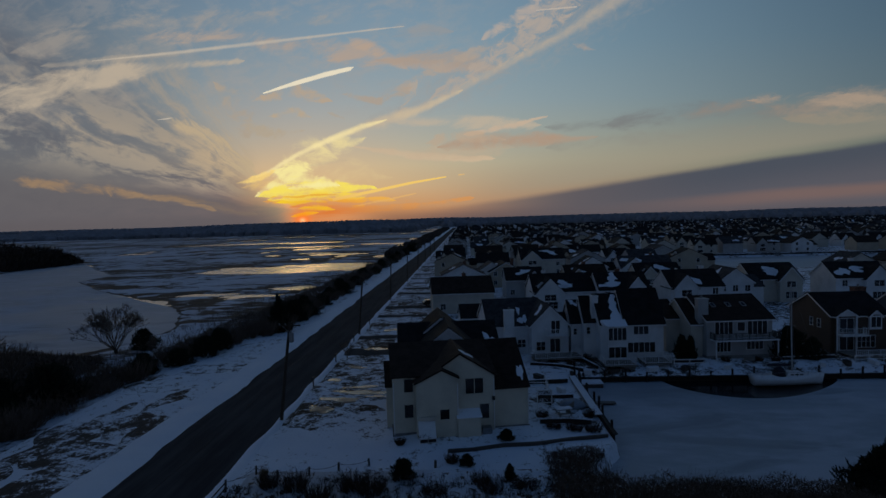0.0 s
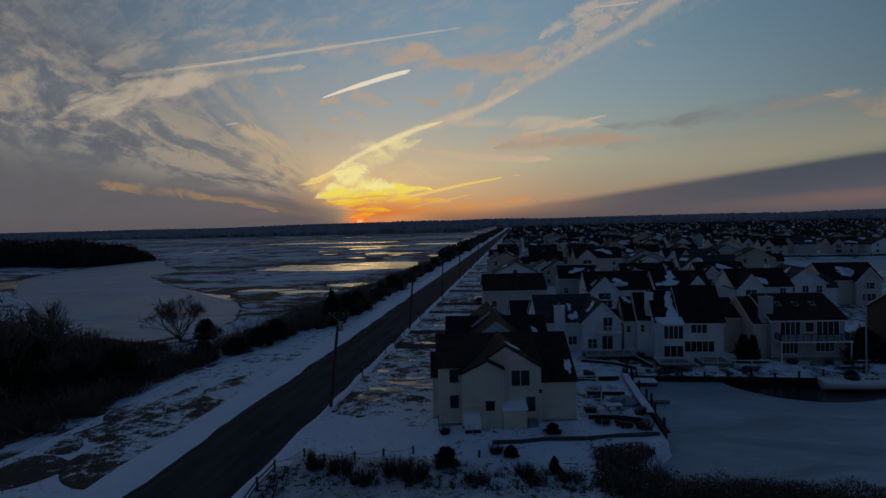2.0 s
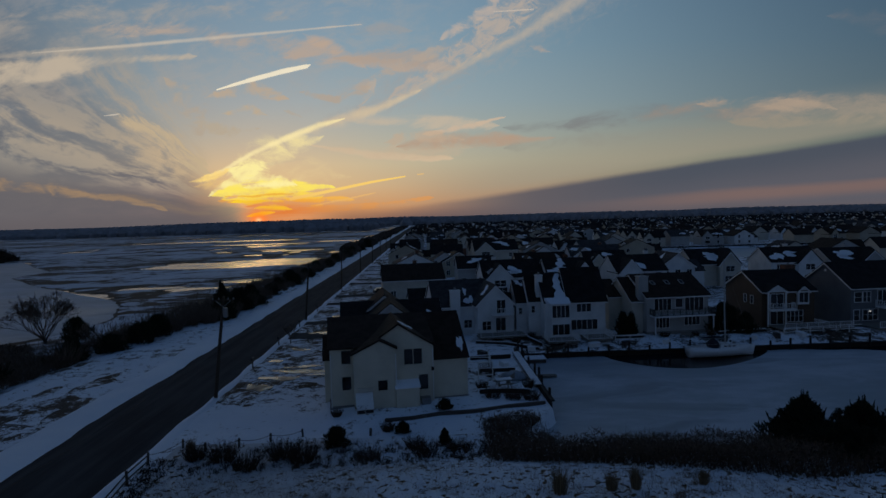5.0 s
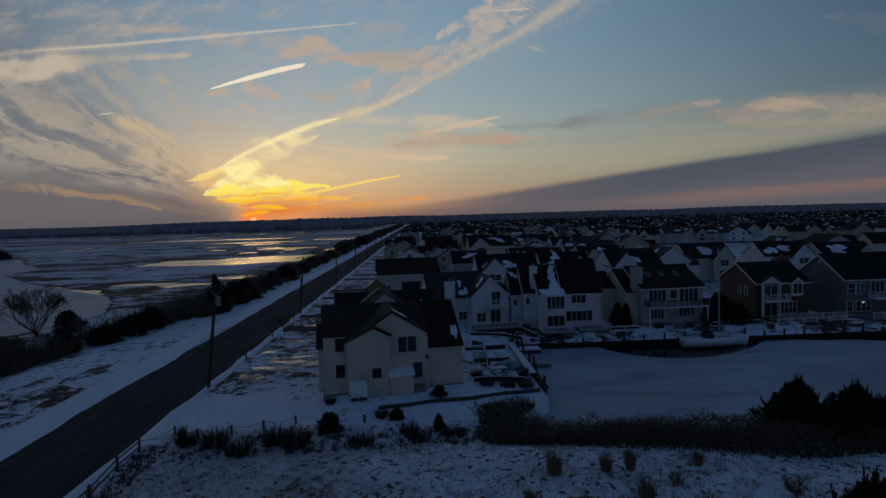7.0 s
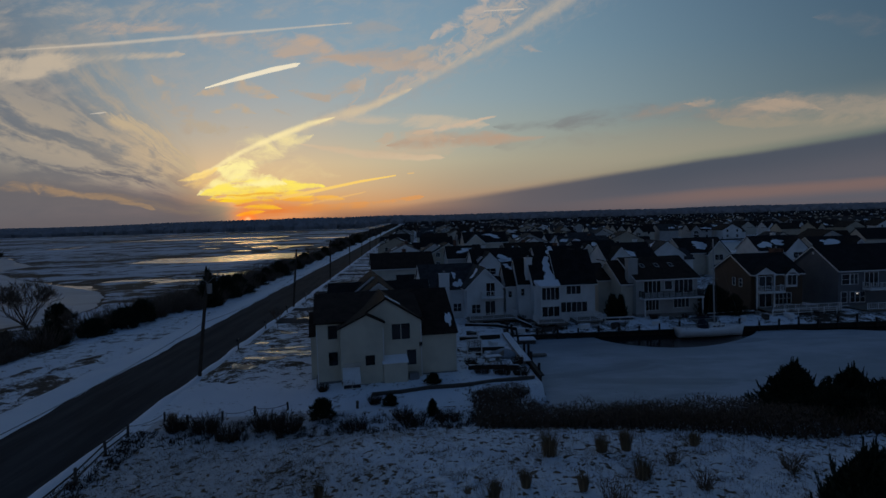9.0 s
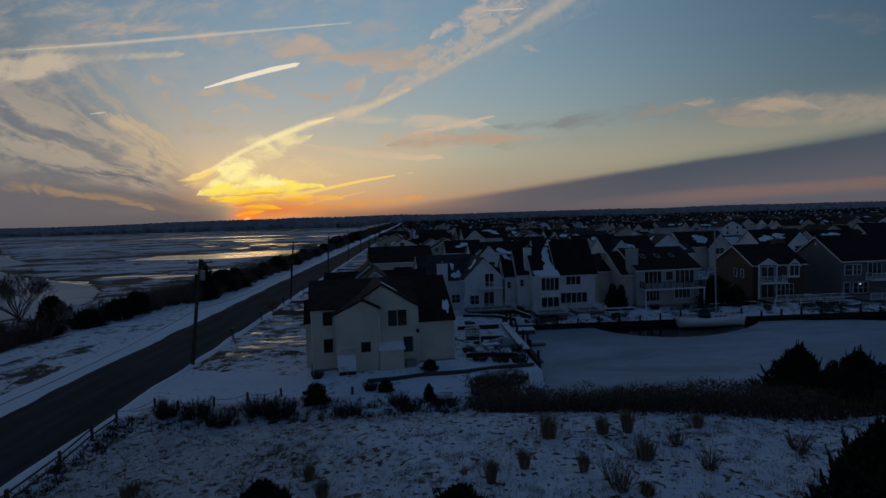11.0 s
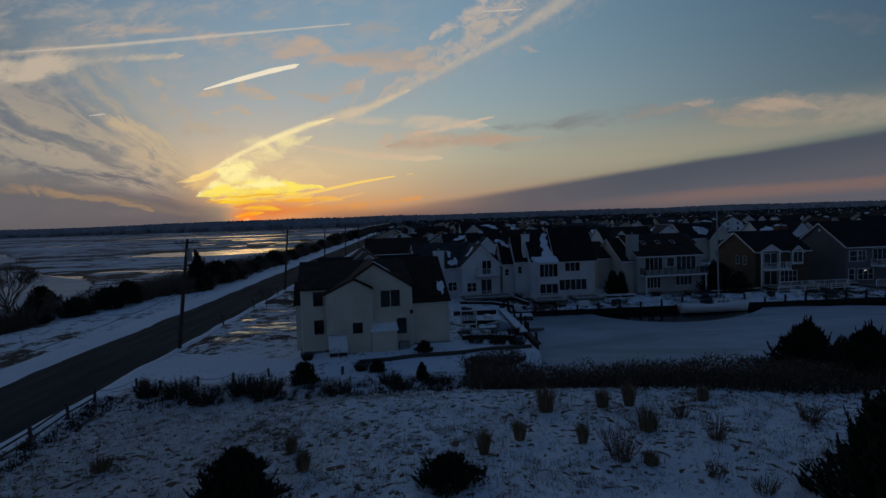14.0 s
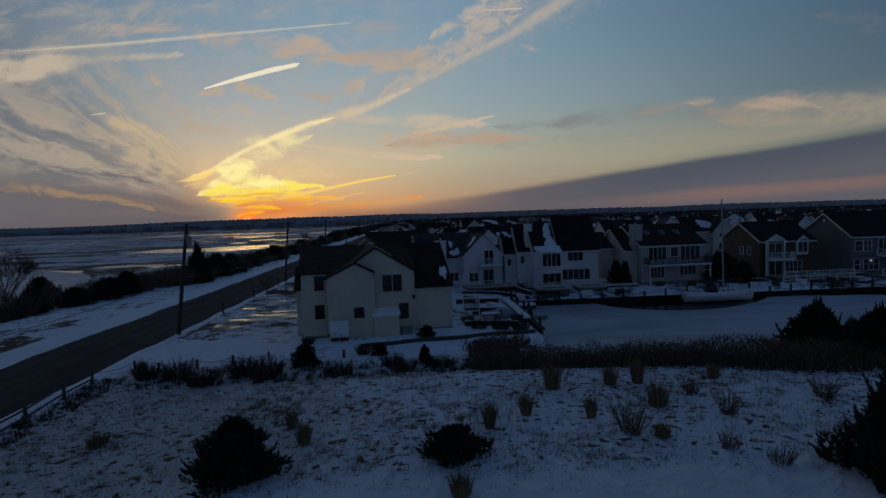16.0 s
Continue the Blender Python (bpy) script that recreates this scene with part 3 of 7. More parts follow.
def marsh_ice():
    m, b = material("marsh_ice", 0.2, 0, 0.5)
    w, x, y, z = place()
    big = fbm(vec(x * 0.55, y * 1.0, 0.0), 0.022, 6, 0.55, 0.8)
    mid = fbm(vec(x * 0.5, y * 1.2, 4.0), 0.14, 6, 0.6)
    cover = (big * 0.75 + mid * 0.35)
    dusted = cover.step(0.62, 0.76)
    put(b.inputs["Base Color"], mix(dusted, (0.10, 0.12, 0.14), (0.56, 0.60, 0.65)))
    put(b.inputs["Roughness"], dusted * 0.45 + mid * 0.25 + 0.08)
    bump(b, fbm(vec(x * 0.35, y * 1.5, 1.0), 0.35, 6, 0.6), 0.5, 0.10)
    return m


def lagoon_ice():
    m, b = material("lagoon_ice", 0.5, 0, 0.4)
    w, x, y, z = place()
    big, mid, tiny = fbm(vec(x * 0.6, y, 0.0), 0.07, 5, 0.55, 0.5), fbm(vec(x * 0.5, y, 3.0), 0.5, 6, 0.6), fbm(w, 6.0, 4)
    worn = (big * 0.6 + mid * 0.4)
    drift = fbm(vec(x * 0.35, y * 0.9, 8.0), 0.16, 6, 0.6, 1.0)
    grey = mix(worn.step(0.40, 0.62), (0.29, 0.335, 0.375), (0.47, 0.505, 0.545))
    put(b.inputs["Base Color"], mix(drift.step(0.50, 0.68) * 0.7, grey, (0.235, 0.262, 0.285)))
    put(b.inputs["Roughness"], worn.step(0.40, 0.60) * 0.30 + 0.45)
    bump(b, mid + tiny * 0.2, 0.25, 0.05)
    return m


def asphalt():
    m, b = material("asphalt", 0.95, 0, 0.06)
    w, x, y, z = place()
    a, c = fbm(vec(x * 1.0, y * 0.06, 0.0), 0.9, 5, 0.6), fbm(w, 9.0, 5, 0.7)
    d = fbm(vec(x, y * 0.25, 2.0), 0.5, 5, 0.6)
    put(b.inputs["Base Color"], mix((a * 0.6 + d * 0.4).step(0.35, 0.68), (0.032, 0.032, 0.034), (0.070, 0.069, 0.070)))
    put(b.inputs["Roughness"], d.step(0.3, 0.6) * 0.12 + 0.86)
    bump(b, c, 0.4, 0.01)
    return m


def wood(name, col, rough=0.8):
    m, b = material(name, rough)
    x = where()
    n = V.tree.nodes.new("ShaderNodeMapping")
    n.inputs["Scale"].default_value = (6, 6, 0.7)
    V.tree.links.new(x, n.inputs[0])
    g = fbm(n.outputs[0], 3.0, 7, 0.65)
    put(b.inputs["Base Color"], mix(g.step(0.3, 0.7), tuple(v * 0.55 for v in col), col))
    bump(b, g, 0.5, 0.01)
    return m


def foliage(name, col, spread=0.5):
    m, b = material(name, 0.75, 0, 0.2)
    g = V.tree.nodes.new("ShaderNodeNewGeometry")
    r = V(g.outputs["Random Per Island"])
    put(b.inputs["Base Color"], mix(r, tuple(v * (1 - spread) for v in col), tuple(v * (1 + spread * 0.5) for v in col)))
    return m


def glass():
    m, b = material("window_glass", 0.08, 0, 0.5)
    r = rnd()
    w = where()
    put(b.inputs["Base Color"], mix((r * 0.6 + fbm(w, 1.2, 3) * 0.4).step(0.3, 0.8), (0.008, 0.009, 0.011), (0.035, 0.036, 0.040)))
    return m


def puddle_mat():
    m, b = material("meltwater", 0.08, 0, 0.5)
    w, x, y, z = place()
    put(b.inputs["Base Color"], mix(fbm(w, 0.8, 5).step(0.35, 0.65), (0.035, 0.028, 0.022), (0.07, 0.055, 0.04)))
    put(b.inputs["Roughness"], fbm(w, 0.45, 5, 0.6).step(0.35, 0.7) * 0.5 + 0.08)
    bump(b, fbm(w, 2.5, 4), 0.12, 0.02)
    return m


M_ICE, M_LAGOON, M_ROAD, M_GLASS, M_PUDDLE = marsh_ice(), lagoon_ice(), asphalt(), glass(), puddle_mat()
M_WATER = plain("dark_water", (0.010, 0.013, 0.017), 0.12, 0, 0.3, 0.4, 0.25)
M_POLE = wood("pole_wood", (0.07, 0.052, 0.038))
M_POST = wood("grey_timber", (0.085, 0.075, 0.065))
M_DECK = wood("deck_timber", (0.22, 0.20, 0.175))
M_BARK = wood("bark", (0.055, 0.045, 0.038), 0.9)
M_CEDAR = foliage("cedar_needles", (0.030, 0.036, 0.020))
M_SHRUB = foliage("shrub_twigs", (0.062, 0.043, 0.031))
M_PILING = wood("wet_piling", (0.026, 0.023, 0.020))
M_GRASS = foliage("field_straw", (0.30, 0.215, 0.125))
M_STRAW = foliage("dead_grass", (0.22, 0.155, 0.092))
M_REED = foliage("brown_reed", (0.17, 0.115, 0.072))
# Paler and greyer than the near twigs: distance haze put into the colour.
M_HAZED_WOODS = foliage("hazed_far_woods", (0.25, 0.245, 0.255), 0.25)
M_BRUSH = foliage("bank_brush", (0.125, 0.088, 0.064))
M_GRAVEL = snow("thawed_gravel", 0.76, 27.0, (0.085, 0.066, 0.052))
M_TWIG = foliage("bare_twigs", (0.15, 0.108, 0.080))
M_WHITE = plain("white_trim", (0.72, 0.72, 0.71), 0.6, 0, 0.12)
M_CREAM = siding("cream_siding", (0.66, 0.61, 0.49))
M_CREAM_TRIM = plain("cream_trim", (0.56, 0.52, 0.42), 0.6, 0, 0.12)
M_PALE = siding("white_siding", (0.74, 0.75, 0.75))
M_GREY = siding("grey_siding", (0.42, 0.42, 0.41))
M_TAN = siding("tan_siding", (0.46, 0.40, 0.31))
M_SAND = siding("sand_siding", (0.58, 0.54, 0.46))
M_BROWN = siding("brown_shingle_wall", (0.105, 0.070, 0.048), 0.2)
M_SLATE = siding("slate_siding", (0.15, 0.155, 0.165))
M_ROOF_BLACK = shingle("charcoal_shingles", (0.015, 0.014, 0.015))
M_ROOF_GREY = shingle("grey_shingles", (0.045, 0.045, 0.048))
M_ROOF_BROWN = shingle("brown_shingles", (0.027, 0.018, 0.014))
M_METAL = plain("galvanised_metal", (0.30, 0.31, 0.32), 0.45, 0.8)
M_DARK = plain("dark_plastic", (0.02, 0.02, 0.022), 0.5)
M_CABLE = plain("black_cable", (0.012, 0.012, 0.012), 0.6)
M_BRICK = shingle("chimney_brick", (0.16, 0.085, 0.06))
M_STONE = plain("foundation_block", (0.26, 0.25, 0.24), 0.9, 0, 0.4, 2.0, 0.2, 0.01)
M_HULL = plain("boat_gelcoat", (0.72, 0.73, 0.74), 0.3, 0, 0.12, 1.5, 0.5)
M_CANVAS = plain("boat_canvas", (0.018, 0.022, 0.035), 0.85)
M_TARP = plain("pale_tarp", (0.26, 0.30, 0.34), 0.6)
M_CAR = plain("dark_car_paint", (0.03, 0.032, 0.036), 0.25, 0.3, 0.2, 2.0, 0.5)
M_TYRE = plain("tyre_rubber", (0.018, 0.018, 0.018), 0.9)
M_MUD = snow("thawed_earth", 0.66, 21.0, (0.075, 0.050, 0.030))

# ---- building helpers ----
def link_bm(name, bm, mat, smooth=False):
    me = bpy.data.meshes.new(name)
    bm.to_mesh(me)
    bm.free()
    for k in (mat if isinstance(mat, (list, tuple)) else [mat]):
        me.materials.append(k)
    if smooth:
        me.shade_smooth()
    return new(name, me)


def part(name, bm, mat, parent, label="", smooth=False):
    ob = link_bm(name, bm, mat, smooth)
    ob.parent = parent
    return tagged(ob, label)


def thing(name, label, category, group="", kind="", m=None):
    ob = tagged(new(name), label, category, group, kind)
    if m is not None:
        ob.matrix_world = m
    return ob


def mesh_bm(verts, faces):
    bm = bmesh.new()
    vs = [bm.verts.new(v) for v in verts]
    for f in faces:
        bm.faces.new([vs[i] for i in f])
    bm.normal_update()
    return bm


def add_mesh(bm, verts, faces, m=None):
    vs = [bm.verts.new((m @ Vector(v)) if m is not None else v) for v in verts]
    for f in faces:
        bm.faces.new([vs[i] for i in f])
    return vs


CUBE_F = [(0, 2, 3, 1), (4, 5, 7, 6), (0, 1, 5, 4), (2, 6, 7, 3), (0, 4, 6, 2), (1, 3, 7, 5)]


def box(bm, x0, x1, y0, y1, z0, z1, m=None):
    add_mesh(bm, [(x, y, z) for z in (z0, z1) for y in (y0, y1) for x in (x0, x1)], CUBE_F, m)
    return bm


def bar(bm, a, b, w, h=None, up=(0, 0, 1)):
    """A squared bar from a to b."""
    a, b = Vector(a), Vector(b)
    d = (b - a).normalized()
    s = d.cross(Vector(up))
    s = (s if s.length > 1e-3 else Vector((1, 0, 0))).normalized() * w / 2
    t = s.cross(d).normalized() * (h or w) / 2
    vs = [p + i * s + j * t for p in (a, b) for i, j in ((-1, -1), (1, -1), (1, 1), (-1, 1))]
    add_mesh(bm, vs, [(3, 2, 1, 0), (4, 5, 6, 7), (0, 1, 5, 4), (1, 2, 6, 5), (2, 3, 7, 6), (3, 0, 4, 7)])
    return bm


def tube(bm, pts, radii, n=6, cap=True):
    """A round stem through the points."""
    rings = []
    side = None
    for k, p in enumerate(pts):
        p = Vector(p)
        d = Vector(pts[min(k + 1, len(pts) - 1)]) - Vector(pts[max(k - 1, 0)])
        d.normalize()
        s = d.orthogonal() if side is None else side - d * side.dot(d)
        side = s.normalized()
        t = d.cross(side)
        rings.append([bm.verts.new(p + radii[k] * (math.cos(a) * side + math.sin(a) * t)) for a in (2 * math.pi * i / n for i in range(n))])
    for r0, r1 in zip(rings, rings[1:]):
        for i in range(n):
            bm.faces.new((r0[i], r0[(i + 1) % n], r1[(i + 1) % n], r1[i]))
    if cap and n > 2:
        bm.faces.new(rings[0][::-1])
        bm.faces.new(rings[-1])
    return bm


def smooth01(v, a, b):
    k = np.clip((v - a) / (b - a), 0, 1)
    return k * k * (3 - 2 * k)


# ---- ground ----
def bumps(x, y, s, seed=0.0):
    """Cheap smooth noise from waves, -1 to 1."""
    v = 0
    for k in range(6):
        a = 1.1 + seed + k * 1.93
        f = (1.0 + 0.37 * k) / s
        v = v + np.sin((x * np.cos(a) + y * np.sin(a)) * f + 3.1 * k + seed + 1.3 * np.sin((x * np.sin(a * 1.7) - y * np.cos(a * 1.3)) * f * 0.45 + k))
    return v / 4.0


def canal(x, y):
    """1 inside the near lagoon."""
    left = 13.9 - 4.0 * np.clip((51 - y) / 6, 0, 1)
    front = 45.5 - 3.5 * smooth01(x, 14, 30)
    back = 74.4 + 0 * x
    return (smooth01(x, left - 0.2, left + 0.3) * smooth01(y, front - 3, front + 2) * smooth01(y, back + 0.15, back - 0.25))


def lagoon2(x, y):
    return smooth01(x, 92, 100) * smooth01(x, 420, 400) * smooth01(y, 213, 219) * smooth01(y, 284, 279)


CREEK = [(-71, 138), (-81, 150), (-97, 163), (-118, 183), (-140, 203), (-163, 230), (-165, 258), (-200, 297), (-236, 337), (-262, 352), (-250, 300), (-240, 262), (-222, 222),
         (-165, 160), (-118, 122), (-88, 98), (-72, 94), (-65, 102), (-63, 118)]


def inside(x, y, poly):
    """Distance to an outline, positive inside it."""
    best, odd = np.full(np.shape(x), 1e9), np.zeros(np.shape(x), bool)
    for (ax_, ay_), (bx_, by_) in zip(poly, poly[1:] + poly[:1]):
        ex_, ey_ = bx_ - ax_, by_ - ay_
        t = np.clip(((x - ax_) * ex_ + (y - ay_) * ey_) / (ex_ * ex_ + ey_ * ey_), 0, 1)
        best = np.minimum(best, np.hypot(x - ax_ - t * ex_, y - ay_ - t * ey_))
        odd ^= ((ay_ > y) != (by_ > y)) & (x < ex_ * (y - ay_) / (ey_ if ey_ else 1e-9) + ax_)
    return np.where(odd, best, -best)


def inlet(x, y):
    """1 inside the frozen creek to the south."""
    return smooth01(inside(x, y, CREEK), -0.5, 6.0)


POOLS = [(-88, 270, 46, 20), (-70, 292, 30, 12), (-92, 392, 20, 11), (-110, 412, 16, 7), (-60, 191, 8, 5), (-66, 171, 9, 3), (-84, 176, 8, 3), (-150, 520, 40, 14), (-80, 560, 22, 12), (-210, 640, 60, 12)]


def pools(x, y):
    """1 inside the open pools of the marsh."""
    v = 0 * x
    for cx, cy, rx, ry in POOLS:
        d = np.sqrt(((x - cx) / rx) ** 2 + ((y - cy) / ry) ** 2) + 0.22 * bumps(x, y * 2.0, rx * 0.35, cx)
        v = np.maximum(v, smooth01(d, 1.08, 0.92))
    return v


def ground_h(x, y):
    field = 1.1 * smooth01(x, -15, 2) * smooth01(y, 42.5, 35.5)
    z = field + 0.07 * bumps(x, y, 2.6) + 0.10 * bumps(x, y, 9.0, 2.0)
    z = z + 0.25 * smooth01(x, -9, -4) * smooth01(x, 12, 8) * smooth01(y, 47, 51) * smooth01(y, 75, 68)
    z = z - 0.62 * smooth01(y, 79.6, 75.6) * smooth01(y, 73.0, 74.2) * smooth01(x, 12, 17)
    z = z * np.where((x < -20.2) & (x > -30.1), 0.0, 1.0) - np.where((x < -20.0) & (x > -30.2), 0.06, 0.0)
    marsh = smooth01(x, -42 - 5 * bumps(y, x * 0 + 3, 14, 4.0), -52)
    far = smooth01(y, 800, 1500)
    patch = 0.17 * bumps(x * 0.6, y * 0.6, 7.0, 5.0) + 0.24 * bumps(x * 0.5, y * 0.55, 24.0, 7.0) + 0.20 + 0.06 * bumps(x, y, 2.5, 9.0)
    patch = patch - 0.9 * pools(x, y)
    z = z * (1 - marsh) + marsh * (-1.15 + patch * smooth01(y, 60, 100) * (1 - inlet(x, y)) - 0.5 * inlet(x, y))
    c = canal(x, y)
    z = z * (1 - c) - 2.2 * c
    c = lagoon2(x, y)
    return z * (1 - c) - 2.0 * c


def lines(*runs):
    out = []
    for a, b, s in runs:
        out += list(np.arange(a, b - 1e-6, s))
    return np.array(out + [runs[-1][1]])


gx_l = lines((-4200, -1400, 350), (-1400, -400, 25), (-400, -60, 3.2), (-60, -32, 1.0), (-32, 30, 0.6), (30, 72, 1.2), (72, 430, 8), (430, 4200, 250))
gy_l = lines((-900, 5, 60), (5, 14, 2.0), (14, 50, 0.6), (50, 82, 1.0), (82, 160, 2.0), (160, 520, 4.0), (520, 1400, 20), (1400, 4300, 290))
gxx, gyy = np.meshgrid(gx_l, gy_l)
gzz = ground_h(gxx, gyy)
nx_, ny_ = len(gx_l), len(gy_l)
g_me = bpy.data.meshes.new("ground")
idx = np.arange(nx_ * ny_).reshape(ny_, nx_)
quads = np.stack([idx[:-1, :-1], idx[:-1, 1:], idx[1:, 1:], idx[1:, :-1]], -1).reshape(-1, 4)
g_me.from_pydata(np.stack([gxx, gyy, gzz], -1).reshape(-1, 3).tolist(), [], quads.tolist())
for k in (M_SNOW, M_FIELD, M_MARSH, M_YARD):
    g_me.materials.append(k)
cx_ = (gxx[:-1, :-1] + gxx[1:, 1:]) / 2
cy_ = (gyy[:-1, :-1] + gyy[1:, 1:]) / 2
slot = np.where(cx_ < -46, 2, np.where((cy_ < 46) & (cx_ > -19), 1, np.where((cy_ > 56) & (cx_ > -20) & (cx_ < -7), 3, 0)))
slot = np.where((cy_ > 90) & (cx_ > -20), 3, slot)
slot = np.where((cy_ > 74) & (cx_ > 10), 3, slot)
g_me.polygons.foreach_set("material_index", slot.reshape(-1).astype(np.int32))
g_me.shade_smooth()
ground = tagged(new("ground", g_me), "snow-covered coastal ground with dead grass showing", "ground", "", "structure")


def flat_patch(name, outline, z, mat, label, category, kind="structure"):
    """A flat sheet inside an outline, a little thick."""
    bm = bmesh.new()
    vs = [bm.verts.new((x, y, z)) for x, y in outline]
    f = bm.faces.new(vs)
    bm.normal_update()
    if f.normal.z < 0:
        f.normal_flip()
    bmesh.ops.triangulate(bm, faces=bm.faces[:])
    return tagged(link_bm(name, bm, mat), label, category, "", kind)


def draped(name, cx, cy, rx, ry, seed, mat, label, category, rough=0.35, lift=0.035, rings=7):
    """A ragged patch that lies on the ground's own shape."""
    rim = blob(0, 0, 1, 1, seed, 48, rough)
    vs, fs = [(cx, cy, 0)], []
    for k in range(1, rings + 1):
        vs += [(cx + rx * x * k / rings, cy + ry * y * k / rings, 0) for x, y in rim]
    xs, ys = np.array([v[0] for v in vs]), np.array([v[1] for v in vs])
    zs = ground_h(xs, ys) + lift
    zs[-48:] -= lift + 0.03
    n = 48
    fs += [(0, 1 + i, 1 + (i + 1) % n) for i in range(n)]
    for k in range(rings - 1):
        a, b = 1 + k * n, 1 + (k + 1) * n
        fs += [(a + i, b + i, b + (i + 1) % n, a + (i + 1) % n) for i in range(n)]
    me = bpy.data.meshes.new(name)
    me.from_pydata(list(zip(xs.tolist(), ys.tolist(), zs.tolist())), [], fs)
    me.materials.append(mat)
    me.shade_smooth()
    return tagged(new(name, me), label, category, "", "structure")


def blob(cx, cy, rx, ry, seed, n=40, rough=0.25):
    r = random.Random(seed)
    ph = [r.uniform(0, 6.3) for _ in range(5)]
    out = []
    for i in range(n):
        a = 2 * math.pi * i / n
        k = 1 + rough * sum(math.sin((j + 2) * a + ph[j]) / (j + 1.5) for j in range(5))
        out.append((cx + rx * k * math.cos(a), cy + ry * k * math.sin(a)))
    return out


flat_patch("marsh_ice", [(-1400, 40), (-38, 40), (-36, 1500), (-1400, 1500)], -1.16, M_ICE, "frozen marsh pools with thin snow over grey ice", "ice")
flat_patch("lagoon_ice", [(7.5, 36), (240, 36), (240, 84), (7.5, 74.6)], -1.25, M_LAGOON, "frozen lagoon under thin wind-blown snow", "ice")
flat_patch("far_lagoon_ice", [(90, 212), (422, 212), (422, 286), (90, 286)], -1.2, M_LAGOON, "frozen far lagoon between rows of houses", "ice")
flat_patch("creek_ice", CREEK, -1.14, M_LAGOON, "smooth frozen creek winding through the marsh", "ice")
# open water left by the bubbler along the bulkhead
ow = [(26.0 + 23 * k / 40, 74.6) for k in range(41)]
ow += [(49.0 - 23 * k / 40, 74.5 - 7.5 * math.sin(math.pi * (1 - k / 40) ** 0.78) ** 0.8) for k in range(1, 40)]
flat_patch("open_water", ow, -1.243, M_WATER, "dark unfrozen water along the timber bulkhead", "water")
ow = [(52.0 + 22 * k / 20, 74.6) for k in range(21)] + [(74.0 - 22 * k / 20, 74.5 - 5.2 * (1 - k / 20) ** 1.3 - 0.3 * math.sin(0.9 * k)) for k in range(0, 20)]
flat_patch("open_water", ow, -1.243, M_WATER, "dark unfrozen water before the farther yards", "water")

# ---- road ----
def strip(name, x0, x1, y0, y1, z, mat, label, category, step=6.0, crown=0.0, wave=0.0, lift=0.0, cols=6, seed=1.0):
    ys = np.concatenate([np.arange(y0, 160, step / 4), np.arange(160, y1 + 1, step * 2)])
    ks = np.linspace(0, 1, cols)
    vs, fs = [], []
    for y in ys:
        e0 = x0 + wave * float(bumps(np.array(y), np.array(0.0), 3.0, seed))
        e1 = x1 + wave * float(bumps(np.array(y), np.array(5.0), 3.0, seed + 2))
        for k in ks:
            x = e0 + (e1 - e0) * k
            h = crown * 4 * k * (1 - k) + lift * math.sin(math.pi * k) * (1 + 0.5 * float(bumps(np.array(x), np.array(y), 1.1, seed)))
            vs.append((x, y, z + h))
    n = len(ks)
    for i in range(len(ys) - 1):
        for j in range(n - 1):
            fs.append((i * n + j, i * n + j + 1, (i + 1) * n + j + 1, (i + 1) * n + j))
    ob = link_bm(name, mesh_bm(vs, fs), mat, True)
    return tagged(ob, label, category, "", "structure")


strip("road", -29.9, -20.6, -300, 1500, 0.0, M_ROAD, "long straight asphalt road cleared of snow", "road", crown=0.09)
strip("snow_bank_south", -33.4, -29.2, -100, 1400, -0.02, M_CLEAN, "ploughed snow bank along the road edge", "snow", wave=0.35, lift=0.30, seed=3.0)
strip("snow_bank_north", -20.9, -19.7, -100, 1400, -0.03, M_CLEAN, "low ragged snow ridge along the road edge", "snow", wave=0.22, lift=0.16, seed=6.0)

# thawed ground, driveways and puddles beside the road
for k, (px_, py_, rx_, ry_) in enumerate([(-16.8, 59.8, 3.0, 3.8), (-13.8, 66.3, 5.8, 2.8), (-17.8, 72.0, 1.8, 2.6), (-12.0, 61.6, 2.0, 1.3), (-14.5, 79.0, 4.2, 3.6), (-12.0, 73.2, 3.0, 1.2), (-15.2, 92.0, 3.6, 4.6), (-14.2, 108.0, 4.0, 3.0), (-14.0, 124.0, 4.0, 4.5)]):
    draped("thawed_patch", px_, py_, rx_, ry_, k, M_MUD, "thawed brown earth with scraps of snow", "earth")
for k, (px_, py_, rx_, ry_) in enumerate([(-15.4, 64.6, 2.6, 1.0), (-12.4, 67.1, 3.4, 1.1), (-16.4, 61.0, 1.5, 1.0), (-13.6, 69.4, 2.2, 0.7), (-17.9, 73.0, 1.0, 1.0), (-15.0, 91.0, 1.8, 1.4), (-14.4, 107.0, 2.0, 1.2), (-16.0, 67.9, 1.2, 0.5), (-17.6, 61.4, 0.7, 1.2), (-11.0, 65.6, 1.4, 0.4), (-16.2, 79.5, 1.4, 0.9)]):
    draped("puddle", px_, py_, rx_, ry_, 40 + k, M_PUDDLE, "shallow meltwater puddle on thawed earth", "puddle", lift=0.06)
for k, (px_, py_, rx_, ry_) in enumerate([(-36.8, 66, 1.6, 3.4), (-37.6, 57, 2.2, 4.6), (-46.0, 75.0, 2.2, 4.6), (-41.0, 79.5, 2.2, 3.6), (-40.5, 61, 1.5, 3.0)]):
    draped("bare_verge", px_, py_, rx_, ry_, 70 + k, M_MUD, "bare brown verge with scraps of snow", "earth")

